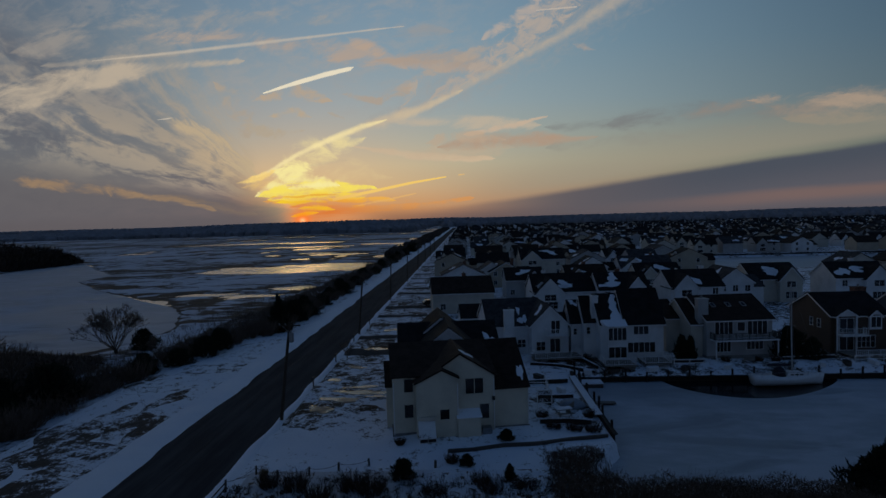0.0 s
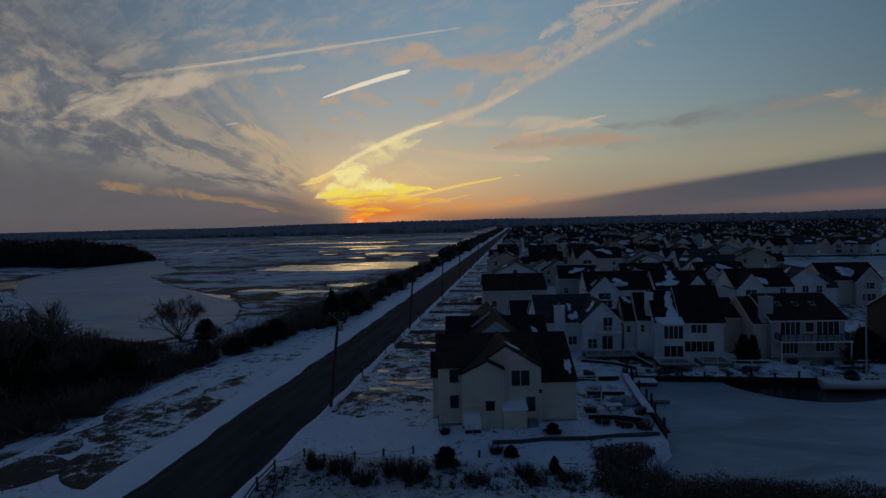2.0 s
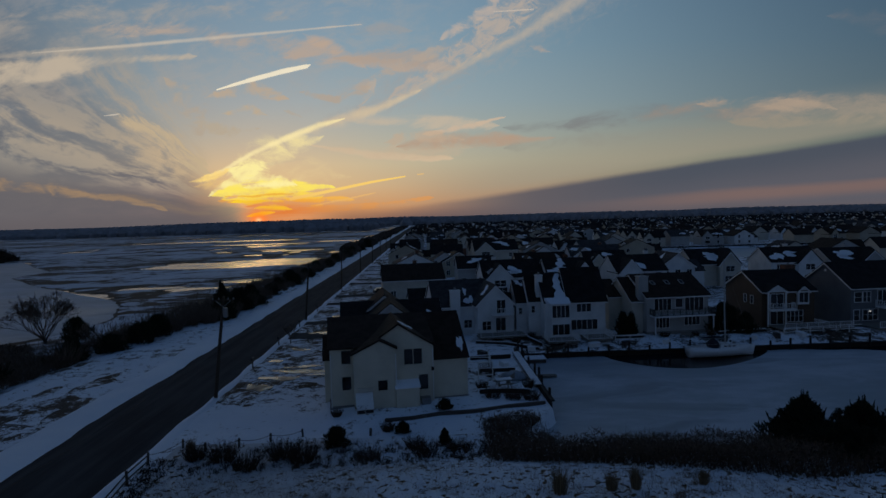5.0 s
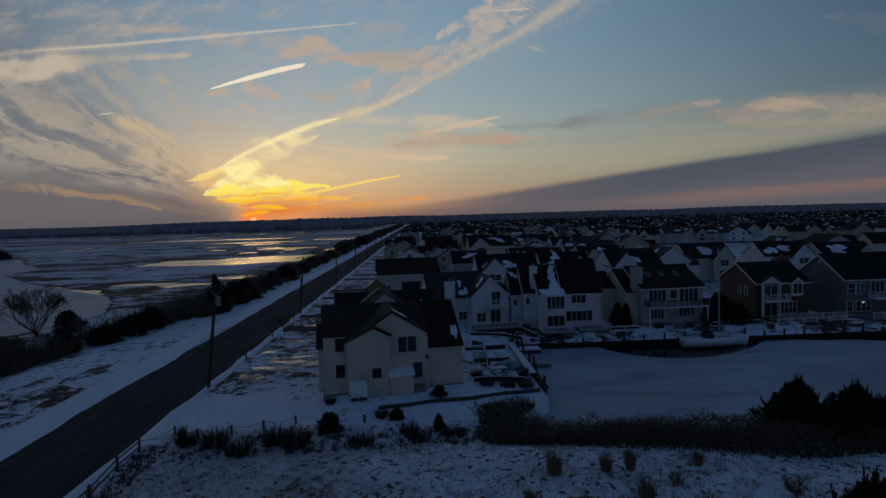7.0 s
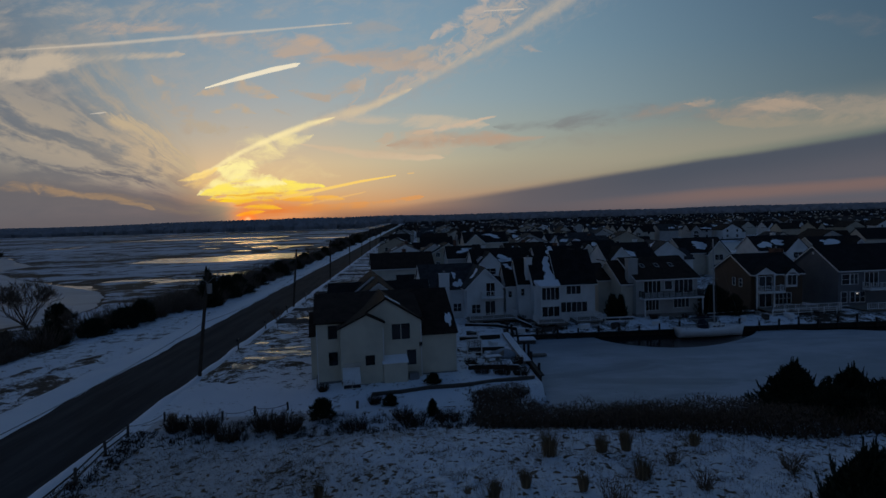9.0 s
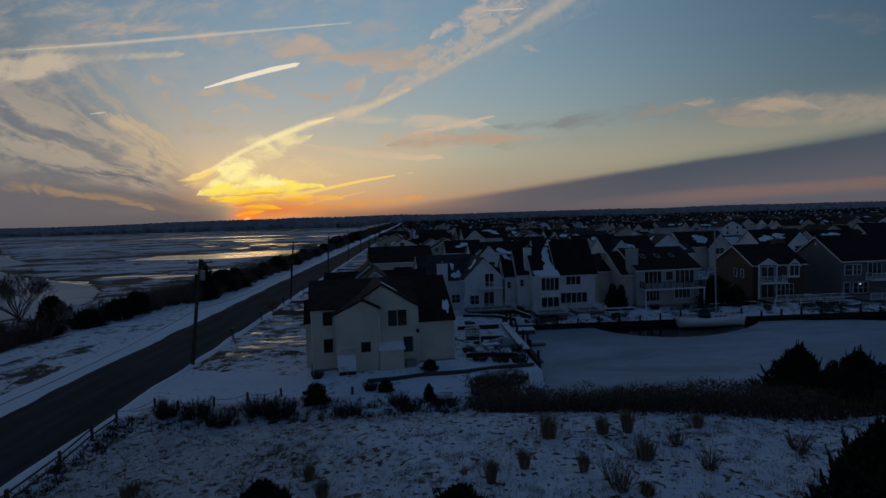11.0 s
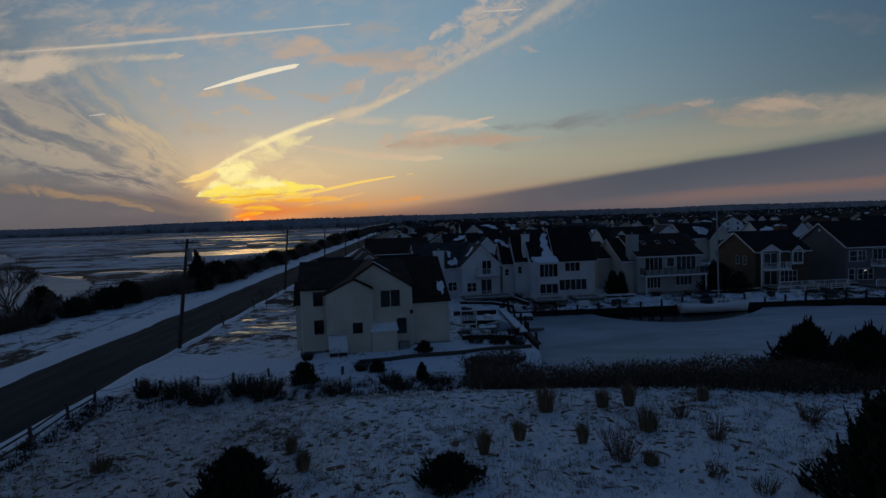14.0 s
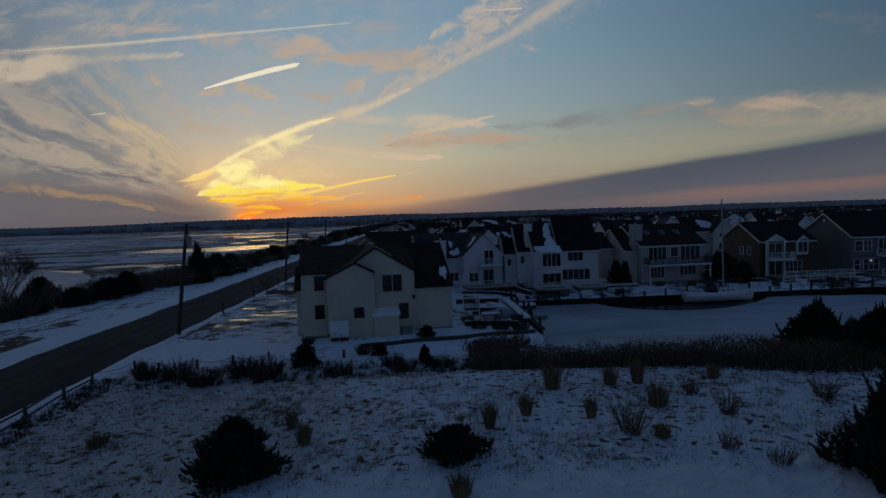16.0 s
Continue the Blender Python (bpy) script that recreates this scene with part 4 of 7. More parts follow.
for k, (px_, py_, rx_, ry_) in enumerate([(-39.6, 52.0, 5.6, 6.4), (-38.0, 41.5, 5.4, 5.0), (-35.0, 57.5, 2.6, 3.6), (-42.0, 47.5, 2.8, 2.6)]):
    draped("gravel_lay_by", px_, py_, rx_, ry_, 81 + k, M_GRAVEL, "bare brown gravel lay-by with scraps of snow", "gravel", 0.55)

# driveways from the road to the houses
def drive(x0, x1, y0, y1, mat, label, lift=0.045):
    nx, ny = max(2, int((x1 - x0) / 0.5)), max(2, int((y1 - y0) / 0.5))
    xs, ys = np.meshgrid(np.linspace(x0, x1, nx), np.linspace(y0, y1, ny))
    ys = ys + 0.25 * bumps(xs, ys * 0 + y0, 1.5, y0)
    zs = ground_h(xs, ys) + lift
    i = np.arange(nx * ny).reshape(ny, nx)
    me = bpy.data.meshes.new("driveway")
    me.from_pydata(np.stack([xs, ys, zs], -1).reshape(-1, 3).tolist(), [], np.stack([i[:-1, :-1], i[:-1, 1:], i[1:, 1:], i[1:, :-1]], -1).reshape(-1, 4).tolist())
    me.materials.append(mat)
    me.shade_smooth()
    tagged(new("driveway", me), label, "driveway", "driveways", "structure")


drive(-20.2, -8.2, 64.6, 67.6, M_MUD, "thawed gravel driveway with scraps of snow")
for k, yy in enumerate((78.5, 87.0, 98.5, 110.5, 121.0, 133.0, 146.0, 158.0, 171.0, 185.0, 200.0, 216.0, 233.0, 251.0)):
    drive(-20.2, -8.5 + (k % 3), yy, yy + 3.2 + (k % 2), M_ROAD if k % 3 else M_MUD, "dark cleared driveway between snowy lawns")


# ---- bulkheads ----
def bulkhead(name, x0, y0, x1, y1, posts, label, top=0.25):
    t = thing(name, label, "bulkhead", "", "structure")
    d = Vector((x1 - x0, y1 - y0, 0))
    n = max(2, int(d.length / 0.9))
    side = d.normalized().cross(Vector((0, 0, 1)))
    for i in range(n):
        a, b = Vector((x0, y0, top / 2 - 0.95)) + d * (i / n), Vector((x0, y0, top / 2 - 0.95)) + d * ((i + 0.97) / n)
        part("plank", bar(bmesh.new(), a, b, 0.10 + 0.02 * (i % 3), top + 1.9), M_PILING, t)
    part("cap_rail", bar(bmesh.new(), Vector((x0, y0, top + 0.03)) + side * 0.1, Vector((x1, y1, top + 0.03)) + side * 0.1, 0.42, 0.10), M_PILING, t)
    for i in range(posts):
        p = Vector((x0, y0, -2)) + d * ((i + 0.5) / posts) + side * 0.22
        part("pile", tube(bmesh.new(), [p, p + Vector((0, 0, 2.0 + top + 0.75 + 0.25 * (i % 3)))], [0.15, 0.13], 8), M_PILING, t)
    return t


bulkhead("bulkhead_north", 14.1, 74.55, 76, 74.55, 22, "dark timber bulkhead holding the house yards above the ice", -0.62)
bulkhead("bulkhead_side", 13.85, 52.5, 13.85, 74.8, 6, "dark timber bulkhead beside the first house")
bulkhead("bulkhead_far", 95, 283.5, 420, 283.5, 12, "distant dark bulkhead across the far lagoon")

# ---- houses ----
def gable(parent, u0, u1, v0, v1, zb, ze, zr, axis, wall, roof, over=0.35, mid=0.5, ze2=None, trim=True, thick=0.16, open_back=False):
    """A block with a ridged roof. axis 'u': ridge across, slopes to the front and back; 'v': gable to the front."""
    ze2 = ze if ze2 is None else ze2
    if axis == "u":
        rm = v0 + (v1 - v0) * mid
        prof = [(v0, zb), (v1, zb), (v1, ze2), (rm, zr), (v0, ze)]
        at = lambda s, p, z: (s, p, z)
        e0, e1, a, b = u0, u1, v0, v1
    else:
        rm = u0 + (u1 - u0) * mid
        prof = [(u0, zb), (u1, zb), (u1, ze2), (rm, zr), (u0, ze)]
        at = lambda s, p, z: (p, s, z)
        e0, e1, a, b = v0, v1, u0, u1
    vs = [at(e0, p, z) for p, z in prof] + [at(e1, p, z) for p, z in prof]
    fs = [(0, 1, 2, 3, 4), (9, 8, 7, 6, 5)] + [(i, i + 5, (i + 1) % 5 + 5, (i + 1) % 5) for i in range(5)]
    bm = mesh_bm(vs, fs)
    bmesh.ops.recalc_face_normals(bm, faces=bm.faces[:])
    part("wall", bm, wall, parent)
    slabs = []
    for side, (p_e, z_e) in enumerate(((a, ze), (b, ze2))):
        sl = (zr - z_e) / (rm - p_e)
        o = -over if side == 0 else over
        pe, zee = p_e + o, z_e + sl * o
        n = Vector((-sl, 1)) if sl > 0 else Vector((-sl, 1))
        n.normalize()
        off = (n.x * thick, n.y * thick)
        q = [(pe, zee + 0.02), (rm, zr + 0.02), (rm + (0.0), zr + 0.02 + thick / n.y), (pe + off[0], zee + off[1])]
        vs = [at(e0 - over * 0.7, p, z) for p, z in q] + [at(e1 + over * 0.7, p, z) for p, z in q]
        bm = mesh_bm(vs, [(0, 1, 2, 3), (7, 6, 5, 4), (0, 4, 5, 1), (1, 5, 6, 2), (2, 6, 7, 3), (3, 7, 4, 0)])
        bmesh.ops.recalc_face_normals(bm, faces=bm.faces[:])
        slabs.append(part("roof", bm, roof, parent))
        if trim:
            tb = bmesh.new()
            for e in (e0 - over * 0.7 - 0.012, e1 + over * 0.7 + 0.012):
                bar(tb, at(e, pe, zee - 0.02), at(e, rm, zr - 0.02), 0.03 if axis == "u" else 0.03, 0.2)
            bar(tb, at(e0 - over * 0.7, pe + (-0.02 if side == 0 else 0.02), zee - 0.04), at(e1 + over * 0.7, pe + (-0.02 if side == 0 else 0.02), zee - 0.04), 0.03, 0.17)
            part("fascia", tb, M_WHITE, parent)

    def on(side, s, k, lift=0.03):
        """A place on a slope: s along the ridge, k from eave (0) to ridge (1)."""
        p_e, z_e = ((a, ze), (b, ze2))[side]
        return Vector(at(e0 + (e1 - e0) * s, p_e + (rm - p_e) * k, z_e + (zr - z_e) * k + thick / 0.8 + lift))
    return slabs, on


def roof_snow(slab, on, side, s0, k0, rs, rk, seed, n=30):
    """A thin, ragged patch of old snow on a slope."""
    rr = random.Random(seed * 3 + 1)
    tilt = rr.uniform(-0.8, 0.8)
    pts = [((x + tilt * y * 0.6) * rr.uniform(0.80, 1.12), y * rr.uniform(0.82, 1.12)) for x, y in blob(0, 0, 1, 1, seed, n, 0.55)]
    bm = bmesh.new()
    top = [bm.verts.new(on(side, min(0.985, max(0.015, s0 + x * rs)), min(0.97, max(0.0, k0 + y * rk)), 0.075)) for x, y in pts]
    low = [bm.verts.new(on(side, min(0.992, max(0.008, s0 + x * rs * 1.06)), min(0.98, max(0.0, k0 + y * rk * 1.06)), 0.0)) for x, y in pts]
    bm.faces.new(top)
    for i in range(n):
        bm.faces.new((low[i], low[(i + 1) % n], top[(i + 1) % n], top[i]))
    bmesh.ops.recalc_face_normals(bm, faces=bm.faces[:])
    part("snow_patch", bm, M_CLEAN, slab, "thin patch of old snow")


def roof_streak(slab, on, side, spine):
    """A tongue of snow down a slope: places (along, up, half width), thin at the rim."""
    n = len(spine)
    bm = bmesh.new()
    rows = []
    for q, lift in ((1.12, 0.0), (1.0, 0.08)):
        rows.append([[bm.verts.new(on(side, min(0.99, max(0.01, s + g * w * q)), min(0.98, max(0.0, k)), lift)) for s, k, w in spine] for g in (-1, 1)])
    (la, lb), (ta, tb) = rows
    for i in range(n - 1):
        bm.faces.new((ta[i], ta[i + 1], tb[i + 1], tb[i]))
        bm.faces.new((la[i], la[i + 1], ta[i + 1], ta[i]))
        bm.faces.new((tb[i], tb[i + 1], lb[i + 1], lb[i]))
    bmesh.ops.recalc_face_normals(bm, faces=bm.faces[:])
    part("snow_patch", bm, M_CLEAN, slab, "tongue of old snow")


def lattice(xs, zs, depth, m):
    """A flat frame in one piece: every second column and row between the lines is open."""
    bm = bmesh.new()
    vf = [[bm.verts.new(m @ Vector((x, -depth, z))) for z in zs] for x in xs]
    vb = [[bm.verts.new(m @ Vector((x, 0.0, z))) for z in zs] for x in xs]
    nx, nz = len(xs) - 1, len(zs) - 1
    solid = lambda i, j: 0 <= i < nx and 0 <= j < nz and not (i % 2 == 1 and j % 2 == 1)
    for i in range(nx):
        for j in range(nz):
            if not solid(i, j):
                continue
            bm.faces.new((vf[i][j], vf[i + 1][j], vf[i + 1][j + 1], vf[i][j + 1]))
            for di, dj, a, b in ((0, -1, (0, 0), (1, 0)), (0, 1, (1, 1), (0, 1)), (-1, 0, (0, 1), (0, 0)), (1, 0, (1, 0), (1, 1))):
                if not solid(i + di, j + dj):
                    p, q = (i + a[0], j + a[1]), (i + b[0], j + b[1])
                    bm.faces.new((vf[p[0]][p[1]], vb[p[0]][p[1]], vb[q[0]][q[1]], vf[q[0]][q[1]]))
    return bm


def window(parent, u, z, w, h, v, face="front", cols=1, bars=1, name="window", frame_mat=None, depth=0.07):
    """A framed window with its panes; u and z give the lower left corner, v the wall's face."""
    fr = 0.07 if h > 0.7 else 0.05
    if face == "front":
        m = Matrix.Translation((u, v, z))
    elif face == "left":
        m = Matrix.Translation((v, u + w, z)) @ Matrix.Rotation(-math.pi / 2, 4, "Z")
    else:
        m = Matrix.Translation((v, u, z)) @ Matrix.Rotation(math.pi / 2, 4, "Z")
    pw = w / cols
    xs = [-fr, 0.0]
    for c in range(1, cols):
        xs += [c * pw - 0.035, c * pw + 0.035]
    xs += [w, w + fr]
    zs = [-fr, 0.0] + ([h * 0.5 - 0.02, h * 0.5 + 0.02] if bars else []) + [h, h + fr]
    bm = lattice(xs, zs, depth, m)
    win = part(name, bm, frame_mat or M_WHITE, parent)
    for c in range(cols):
        part("pane", box(bmesh.new(), c * pw + 0.036 * (c > 0), (c + 1) * pw - 0.036 * (c < cols - 1), -depth * 0.4, -0.004, 0.001, h - 0.001, m), M_GLASS, win)
    return win


def slider(parent, u, z, w, h, v, face="front"):
    return window(parent, u, z, w, h, v, face, 2, 0, "sliding_door")


def railing(parent, pts, z, h=0.95, mat=None, gap=0.28, name="railing"):
    mat = mat or M_WHITE
    bm = bmesh.new()
    for a, b in zip(pts, pts[1:]):
        a, b = Vector((*a, z)), Vector((*b, z))
        bar(bm, a + Vector((0, 0, h)), b + Vector((0, 0, h)), 0.09, 0.06)
        bar(bm, a + Vector((0, 0, 0.12)), b + Vector((0, 0, 0.12)), 0.05, 0.06)
        n = max(1, int((b - a).length / gap))
        for i in range(n + 1):
            p = a.lerp(b, i / n)
            wide = 0.09 if i in (0, n) or i % 6 == 0 else 0.035
            bar(bm, p, p + Vector((0, 0, h)), wide, wide, (0, 1, 0))
    return part(name, bm, mat, parent)


def chimney(parent, u, v, w, d, z0, z1, mat, cap=M_METAL):
    c = part("chimney", box(bmesh.new(), u, u + w, v, v + d, z0, z1), mat, parent)
    bm = box(bmesh.new(), u - 0.08, u + w + 0.08, v - 0.08, v + d + 0.08, z1, z1 + 0.12)
    part("cap", bm, mat, c)
    part("flue", tube(bmesh.new(), [(u + w / 2, v + d / 2, z1 + 0.12), (u + w / 2, v + d / 2, z1 + 0.5)], [0.14, 0.14], 8), cap, c)


def skylight(parent, on, side, s, k, w=0.06, h=0.16):
    a, b, c, d = on(side, s, k), on(side, s + w, k), on(side, s + w, k + h), on(side, s, k + h)
    bm = bmesh.new()
    for p, q in ((a, b), (b, c), (c, d), (d, a)):
        bar(bm, p, q, 0.10, 0.14)
    f = part("skylight", bm, M_METAL, parent)
    part("pane", mesh_bm([a, b, c, d], [(0, 1, 2, 3)]), M_GLASS, f)


def dormer(parent, u, v, z, w, h, depth, wall, roof):
    """A small gabled dormer with a window; v is its front."""
    gable(parent, u, u + w, v, v + depth, z, z + h, z + h + w * 0.42, "v", wall, roof, 0.18)
    window(parent, u + w * 0.25, z + 0.35, w * 0.5, h - 0.5, v, cols=2)


def house_root(name, label, x, y, ang, group="lagoon houses"):
    return thing(name, label, "house", group, "", pose(x, y, 0, 0, 0, ang))


# The cream house at the corner of road and lagoon.
h = house_root("house", "two-storey cream-sided house with dark brown roof and gables", -7.35, 52.2, 9.0)
sl, on = gable(h, 0.1, 10.1, 0.9, 13.0, 0, 5.95, 7.85, "u", M_CREAM, M_ROOF_BROWN, 0.3, 0.5, trim=False)
sl, on = gable(h, 3.25, 10.1, 0.35, 7.0, 0, 5.75, 7.95, "v", M_CREAM, M_ROOF_BROWN, 0.25, trim=False)
roof_snow(sl[1], on, 1, 0.25, 0.75, 0.10, 0.16, 5)
gable(h, 2.3, 6.2, -0.55, 5.0, 0, 5.55, 6.7, "v", M_CREAM, M_ROOF_BROWN, 0.22, 0.63, 5.95, trim=False)
sl, on = gable(h, 10.1, 13.7, 1.0, 12.6, 0, 4.25, 7.85, "u", M_CREAM, M_ROOF_BROWN, 0.2, 0.47, 5.6, trim=False)
roof_snow(sl[0], on, 0, 0.86, 0.24, 0.07, 0.18, 8)
gable(h, -0.5, 0.1, 3.6, 10.5, 0, 4.3, 5.9, "u", M_CREAM, M_ROOF_BROWN, 0.25, trim=False)
for u_, z_, w_, h_, v_, c_ in ((1.2, 4.4, 0.85, 1.28, 0.9, 1), (1.2, 1.85, 0.85, 1.28, 0.9, 1), (4.55, 1.98, 0.88, 0.95, -0.55, 1), (7.2, 4.05, 1.75, 1.5, 0.35, 2), (8.6, 1.5, 0.9, 1.45, 0.35, 1)):
    window(h, u_, z_, w_, h_, v_, cols=c_, bars=0, frame_mat=M_CREAM_TRIM)
part("foundation", box(bmesh.new(), -0.02, 13.75, 0.85, 12.9, -0.6, 0.35), M_STONE, h)
part("electric_meter", box(bmesh.new(), 9.85, 10.1, 0.15, 0.35, 3.3, 3.65), M_DARK, h)
cellar = part("cellar_hatch", mesh_bm([(2.4, -0.56, 0), (4.0, -0.56, 0), (4.0, -1.9, 0), (2.4, -1.9, 0), (2.4, -0.56, 1.95), (4.0, -0.56, 1.95), (4.0, -1.9, 0.75), (2.4, -1.9, 0.75)],
              [(3, 2, 1, 0), (4, 5, 6, 7), (0, 1, 5, 4), (1, 2, 6, 5), (2, 3, 7, 6), (3, 0, 4, 7)][0:6]), M_WHITE, h, "slanted white bulkhead hatch dusted with snow")
part("hatch_door", box(bmesh.new(), 2.45, 3.18, -1.93, -1.905, 0.35, 0.66), M_DARK, cellar)
part("hatch_door", box(bmesh.new(), 3.22, 3.95, -1.93, -1.905, 0.35, 0.66), M_DARK, cellar)
vb = part("vent_hood", box(bmesh.new(), 2.6, 4.1, -0.72, -0.56, 2.0, 2.35), M_SAND, h)
shed = part("storage_lean_to", box(bmesh.new(), 6.22, 8.45, -0.9, 0.345, 0, 2.05), M_CREAM, h)
part("lean_to_roof", mesh_bm([(6.1, -1.0, 2.06), (8.57, -1.0, 2.06), (8.57, 0.345, 2.5), (6.1, 0.345, 2.5), (6.1, -1.0, 2.16), (8.57, -1.0, 2.16), (8.57, 0.345, 2.6), (6.1, 0.345, 2.6)],
     [(3, 2, 1, 0), (4, 5, 6, 7), (0, 1, 5, 4), (1, 2, 6, 5), (2, 3, 7, 6), (3, 0, 4, 7)]), M_CLEAN, shed, "snow-covered lean-to roof")
part("air_conditioner", box(bmesh.new(), 8.7, 9.6, -0.6, 0.2, 0.0, 0.85), M_METAL, h)
for uu, vv in ((6.28, -0.57), (10.02, 0.3), (13.66, 0.95), (0.16, 0.85)):
    part("downpipe", bar(bmesh.new(), (uu, vv - 0.04, 0.2), (uu, vv - 0.04, 4.1 if uu > 13 else 5.4), 0.08, 0.08, (0, 1, 0)), M_WHITE, h)

# The dark-roofed neighbour behind it, with two stepped gables.
h = house_root("house", "pale two-storey house with black roof and stepped front gables", -8.0, 64.6, 6.0)
gable(h, 1.9, 9.9, 1.2, 8.6, 0, 4.9, 8.05, "v", M_PALE, M_ROOF_BLACK, 0.3)
sl, on = gable(h, 1.3, 9.5, 7.6, 15.5, 0, 4.9, 8.2, "v", M_PALE, M_ROOF_BLACK, 0.3)
sl, on = gable(h, -0.2, 12.6, 4.2, 14.6, 0, 4.4, 7.25, "u", M_PALE, M_ROOF_BLACK, 0.3)
roof_snow(sl[0], on, 0, 0.92, 0.3, 0.05, 0.2, 9)
window(h, 0.4, 3.4, 0.8, 1.2, 4.2)
window(h, 10.6, 3.4, 0.8, 1.2, 4.2)
window(h, 10.4, 1.0, 1.4, 1.2, 4.2, cols=2)

# The white house with the broad chimney at the head of the lagoon.
h = house_root("house", "white two-storey house with grey roof, chimney and sliding doors", 3.6, 82.5, 7.0)
sl, on = gable(h, 0, 9.0, 2.6, 13.0, 0, 4.6, 7.9, "u", M_PALE, M_ROOF_GREY, 0.3)
roof_snow(sl[0], on, 0, 0.62, 0.14, 0.07, 0.15, 21)
roof_snow(sl[0], on, 0, 0.58, 0.50, 0.03, 0.12, 22)
sl, on = gable(h, 6.2, 11.8, 0, 10.0, 0, 5.0, 7.75, "v", M_PALE, M_ROOF_GREY, 0.35)
roof_snow(sl[0], on, 0, 0.22, 0.62, 0.08, 0.22, 23)
gable(h, 12.2, 13.6, 2.0, 9.0, 0, 4.0, 5.4, "u", M_PALE, M_ROOF_GREY, 0.25)
chimney(h, 2.4, 1.7, 1.5, 0.9, 0, 7.0, M_PALE)
slider(h, 9.0, 0.75, 1.5, 2.05, 0)
slider(h, 9.2, 3.6, 1.3, 1.95, 0)
window(h, 6.9, 1.1, 1.3, 1.3, 0, cols=2)
window(h, 4.6, 1.1, 1.2, 1.2, 2.6, cols=2)
window(h, 0.6, 3.2, 0.6, 1.0, 2.6)
part("balcony", box(bmesh.new(), 8.2, 11.6, -1.3, -0.004, 3.35, 3.5), M_WHITE, h)
railing(h, [(8.25, -0.05), (8.25, -1.25), (11.55, -1.25), (11.55, -0.05)], 3.5)
part("deck", box(bmesh.new(), 5.8, 13.0, -3.4, -0.004, 0.45, 0.62), M_DECK, h, "timber deck under snow")
railing(h, [(5.9, -3.3), (12.9, -3.3), (12.9, -0.1)], 0.62)
st = bmesh.new()
for k in range(6):
    box(st, 4.4 + 0.28 * k, 4.72 + 0.28 * k, -2.6, -1.5, 0.05 + 0.3 * k, 0.12 + 0.3 * k)
bar(st, (4.4, -2.62, 0.9), (6.1, -2.62, 2.7), 0.07)
bar(st, (4.4, -1.48, 0.9), (6.1, -1.48, 2.7), 0.07)
part("stair", st, M_WHITE, h)

# The tall white house with the window bay and snow on its roof.
h = house_root("house", "tall white house with dark steep roofs, window bays and snow patch", 18.6, 79.6, 2.0)
sl, on = gable(h, 4.3, 9.9, 0.9, 8.5, 0, 5.65, 9.9, "u", M_PALE, M_ROOF_BLACK, 0.35, 0.48)
sl, on = gable(h, 0.8, 4.6, 1.0, 9.0, 0, 5.55, 9.2, "u", M_PALE, M_ROOF_BLACK, 0.3, 0.5)
spine = []
for i in range(15):
    k = 0.94 - 0.94 * i / 14
    spine.append((0.74 - 0.10 * math.sin(3.6 * (0.94 - k)) + 0.03 * math.sin(23 * k) - 0.12 * max(0, 0.35 - k), k, 0.07 + 0.06 * math.sin(3.2 * (1 - k)) + 0.95 * max(0, 0.30 - k) + 0.015 * math.sin(31 * k)))
roof_streak(sl[0], on, 0, spine)
bay = part("bay", mesh_bm([(0.9, 1.0, 0), (1.5, -0.3, 0), (4.25, -0.3, 0), (4.25, 1.0, 0), (0.9, 1.0, 5.35), (1.5, -0.3, 5.35), (4.25, -0.3, 5.35), (4.25, 1.0, 5.35)],
           [(3, 2, 1, 0), (4, 5, 6, 7), (0, 1, 5, 4), (1, 2, 6, 5), (2, 3, 7, 6), (3, 0, 4, 7)]), M_PALE, h)
part("bay_roof", mesh_bm([(0.75, 1.0, 5.36), (1.35, -0.5, 5.36), (4.35, -0.5, 5.36), (4.35, 1.0, 5.36), (0.75, 1.0, 6.1), (4.35, 1.0, 6.1)], [(3, 2, 1, 0), (1, 2, 5, 4), (0, 1, 4), (2, 3, 5)]), M_CLEAN, bay, "snow-covered bay roof")
window(h, 1.62, 3.35, 2.5, 1.75, -0.3, cols=4, bars=0)
window(h, 1.62, 0.85, 2.5, 1.5, -0.3, cols=3, bars=0)
window(h, 5.6, 3.9, 2.1, 1.3, 0.9, cols=3, bars=0)
window(h, 4.75, 1.25, 3.9, 1.45, 0.9, cols=5, bars=0)
gable(h, -1.0, 0.8, 3.4, 9.5, 0, 5.4, 8.7, "u", M_PALE, M_ROOF_BLACK, 0.2)
sl, on = gable(h, -2.6, -1.0, 5.0, 11.0, 0, 5.0, 7.9, "u", M_PALE, M_ROOF_BLACK, 0.2)
roof_snow(sl[0], on, 0, 0.5, 0.85, 0.3, 0.12, 33)
gable(h, -3.9, -2.6, 6.4, 12.0, 0, 3.6, 5.8, "u", M_PALE, M_ROOF_BLACK, 0.2)
chimney(h, 0.2, 3.6, 1.0, 0.9, 5.0, 9.1, M_PALE)
window(h, -0.6, 3.6, 0.5, 1.0, 3.4)
window(h, -2.2, 3.2, 0.5, 0.9, 5.0)
part("deck", box(bmesh.new(), 0.2, 4.6, -3.4, -0.31, 0.35, 0.5), M_DECK, h, "raised timber deck under snow")
railing(h, [(0.3, -0.4), (0.3, -3.3), (4.5, -3.3), (4.5, -0.4)], 0.5)
part("deck", box(bmesh.new(), 6.0, 9.8, -2.6, 0.89, 0.3, 0.45), M_DECK, h, "low timber deck under snow")
railing(h, [(6.1, 0.8), (6.1, -2.5), (9.7, -2.5), (9.7, 0.8)], 0.45)

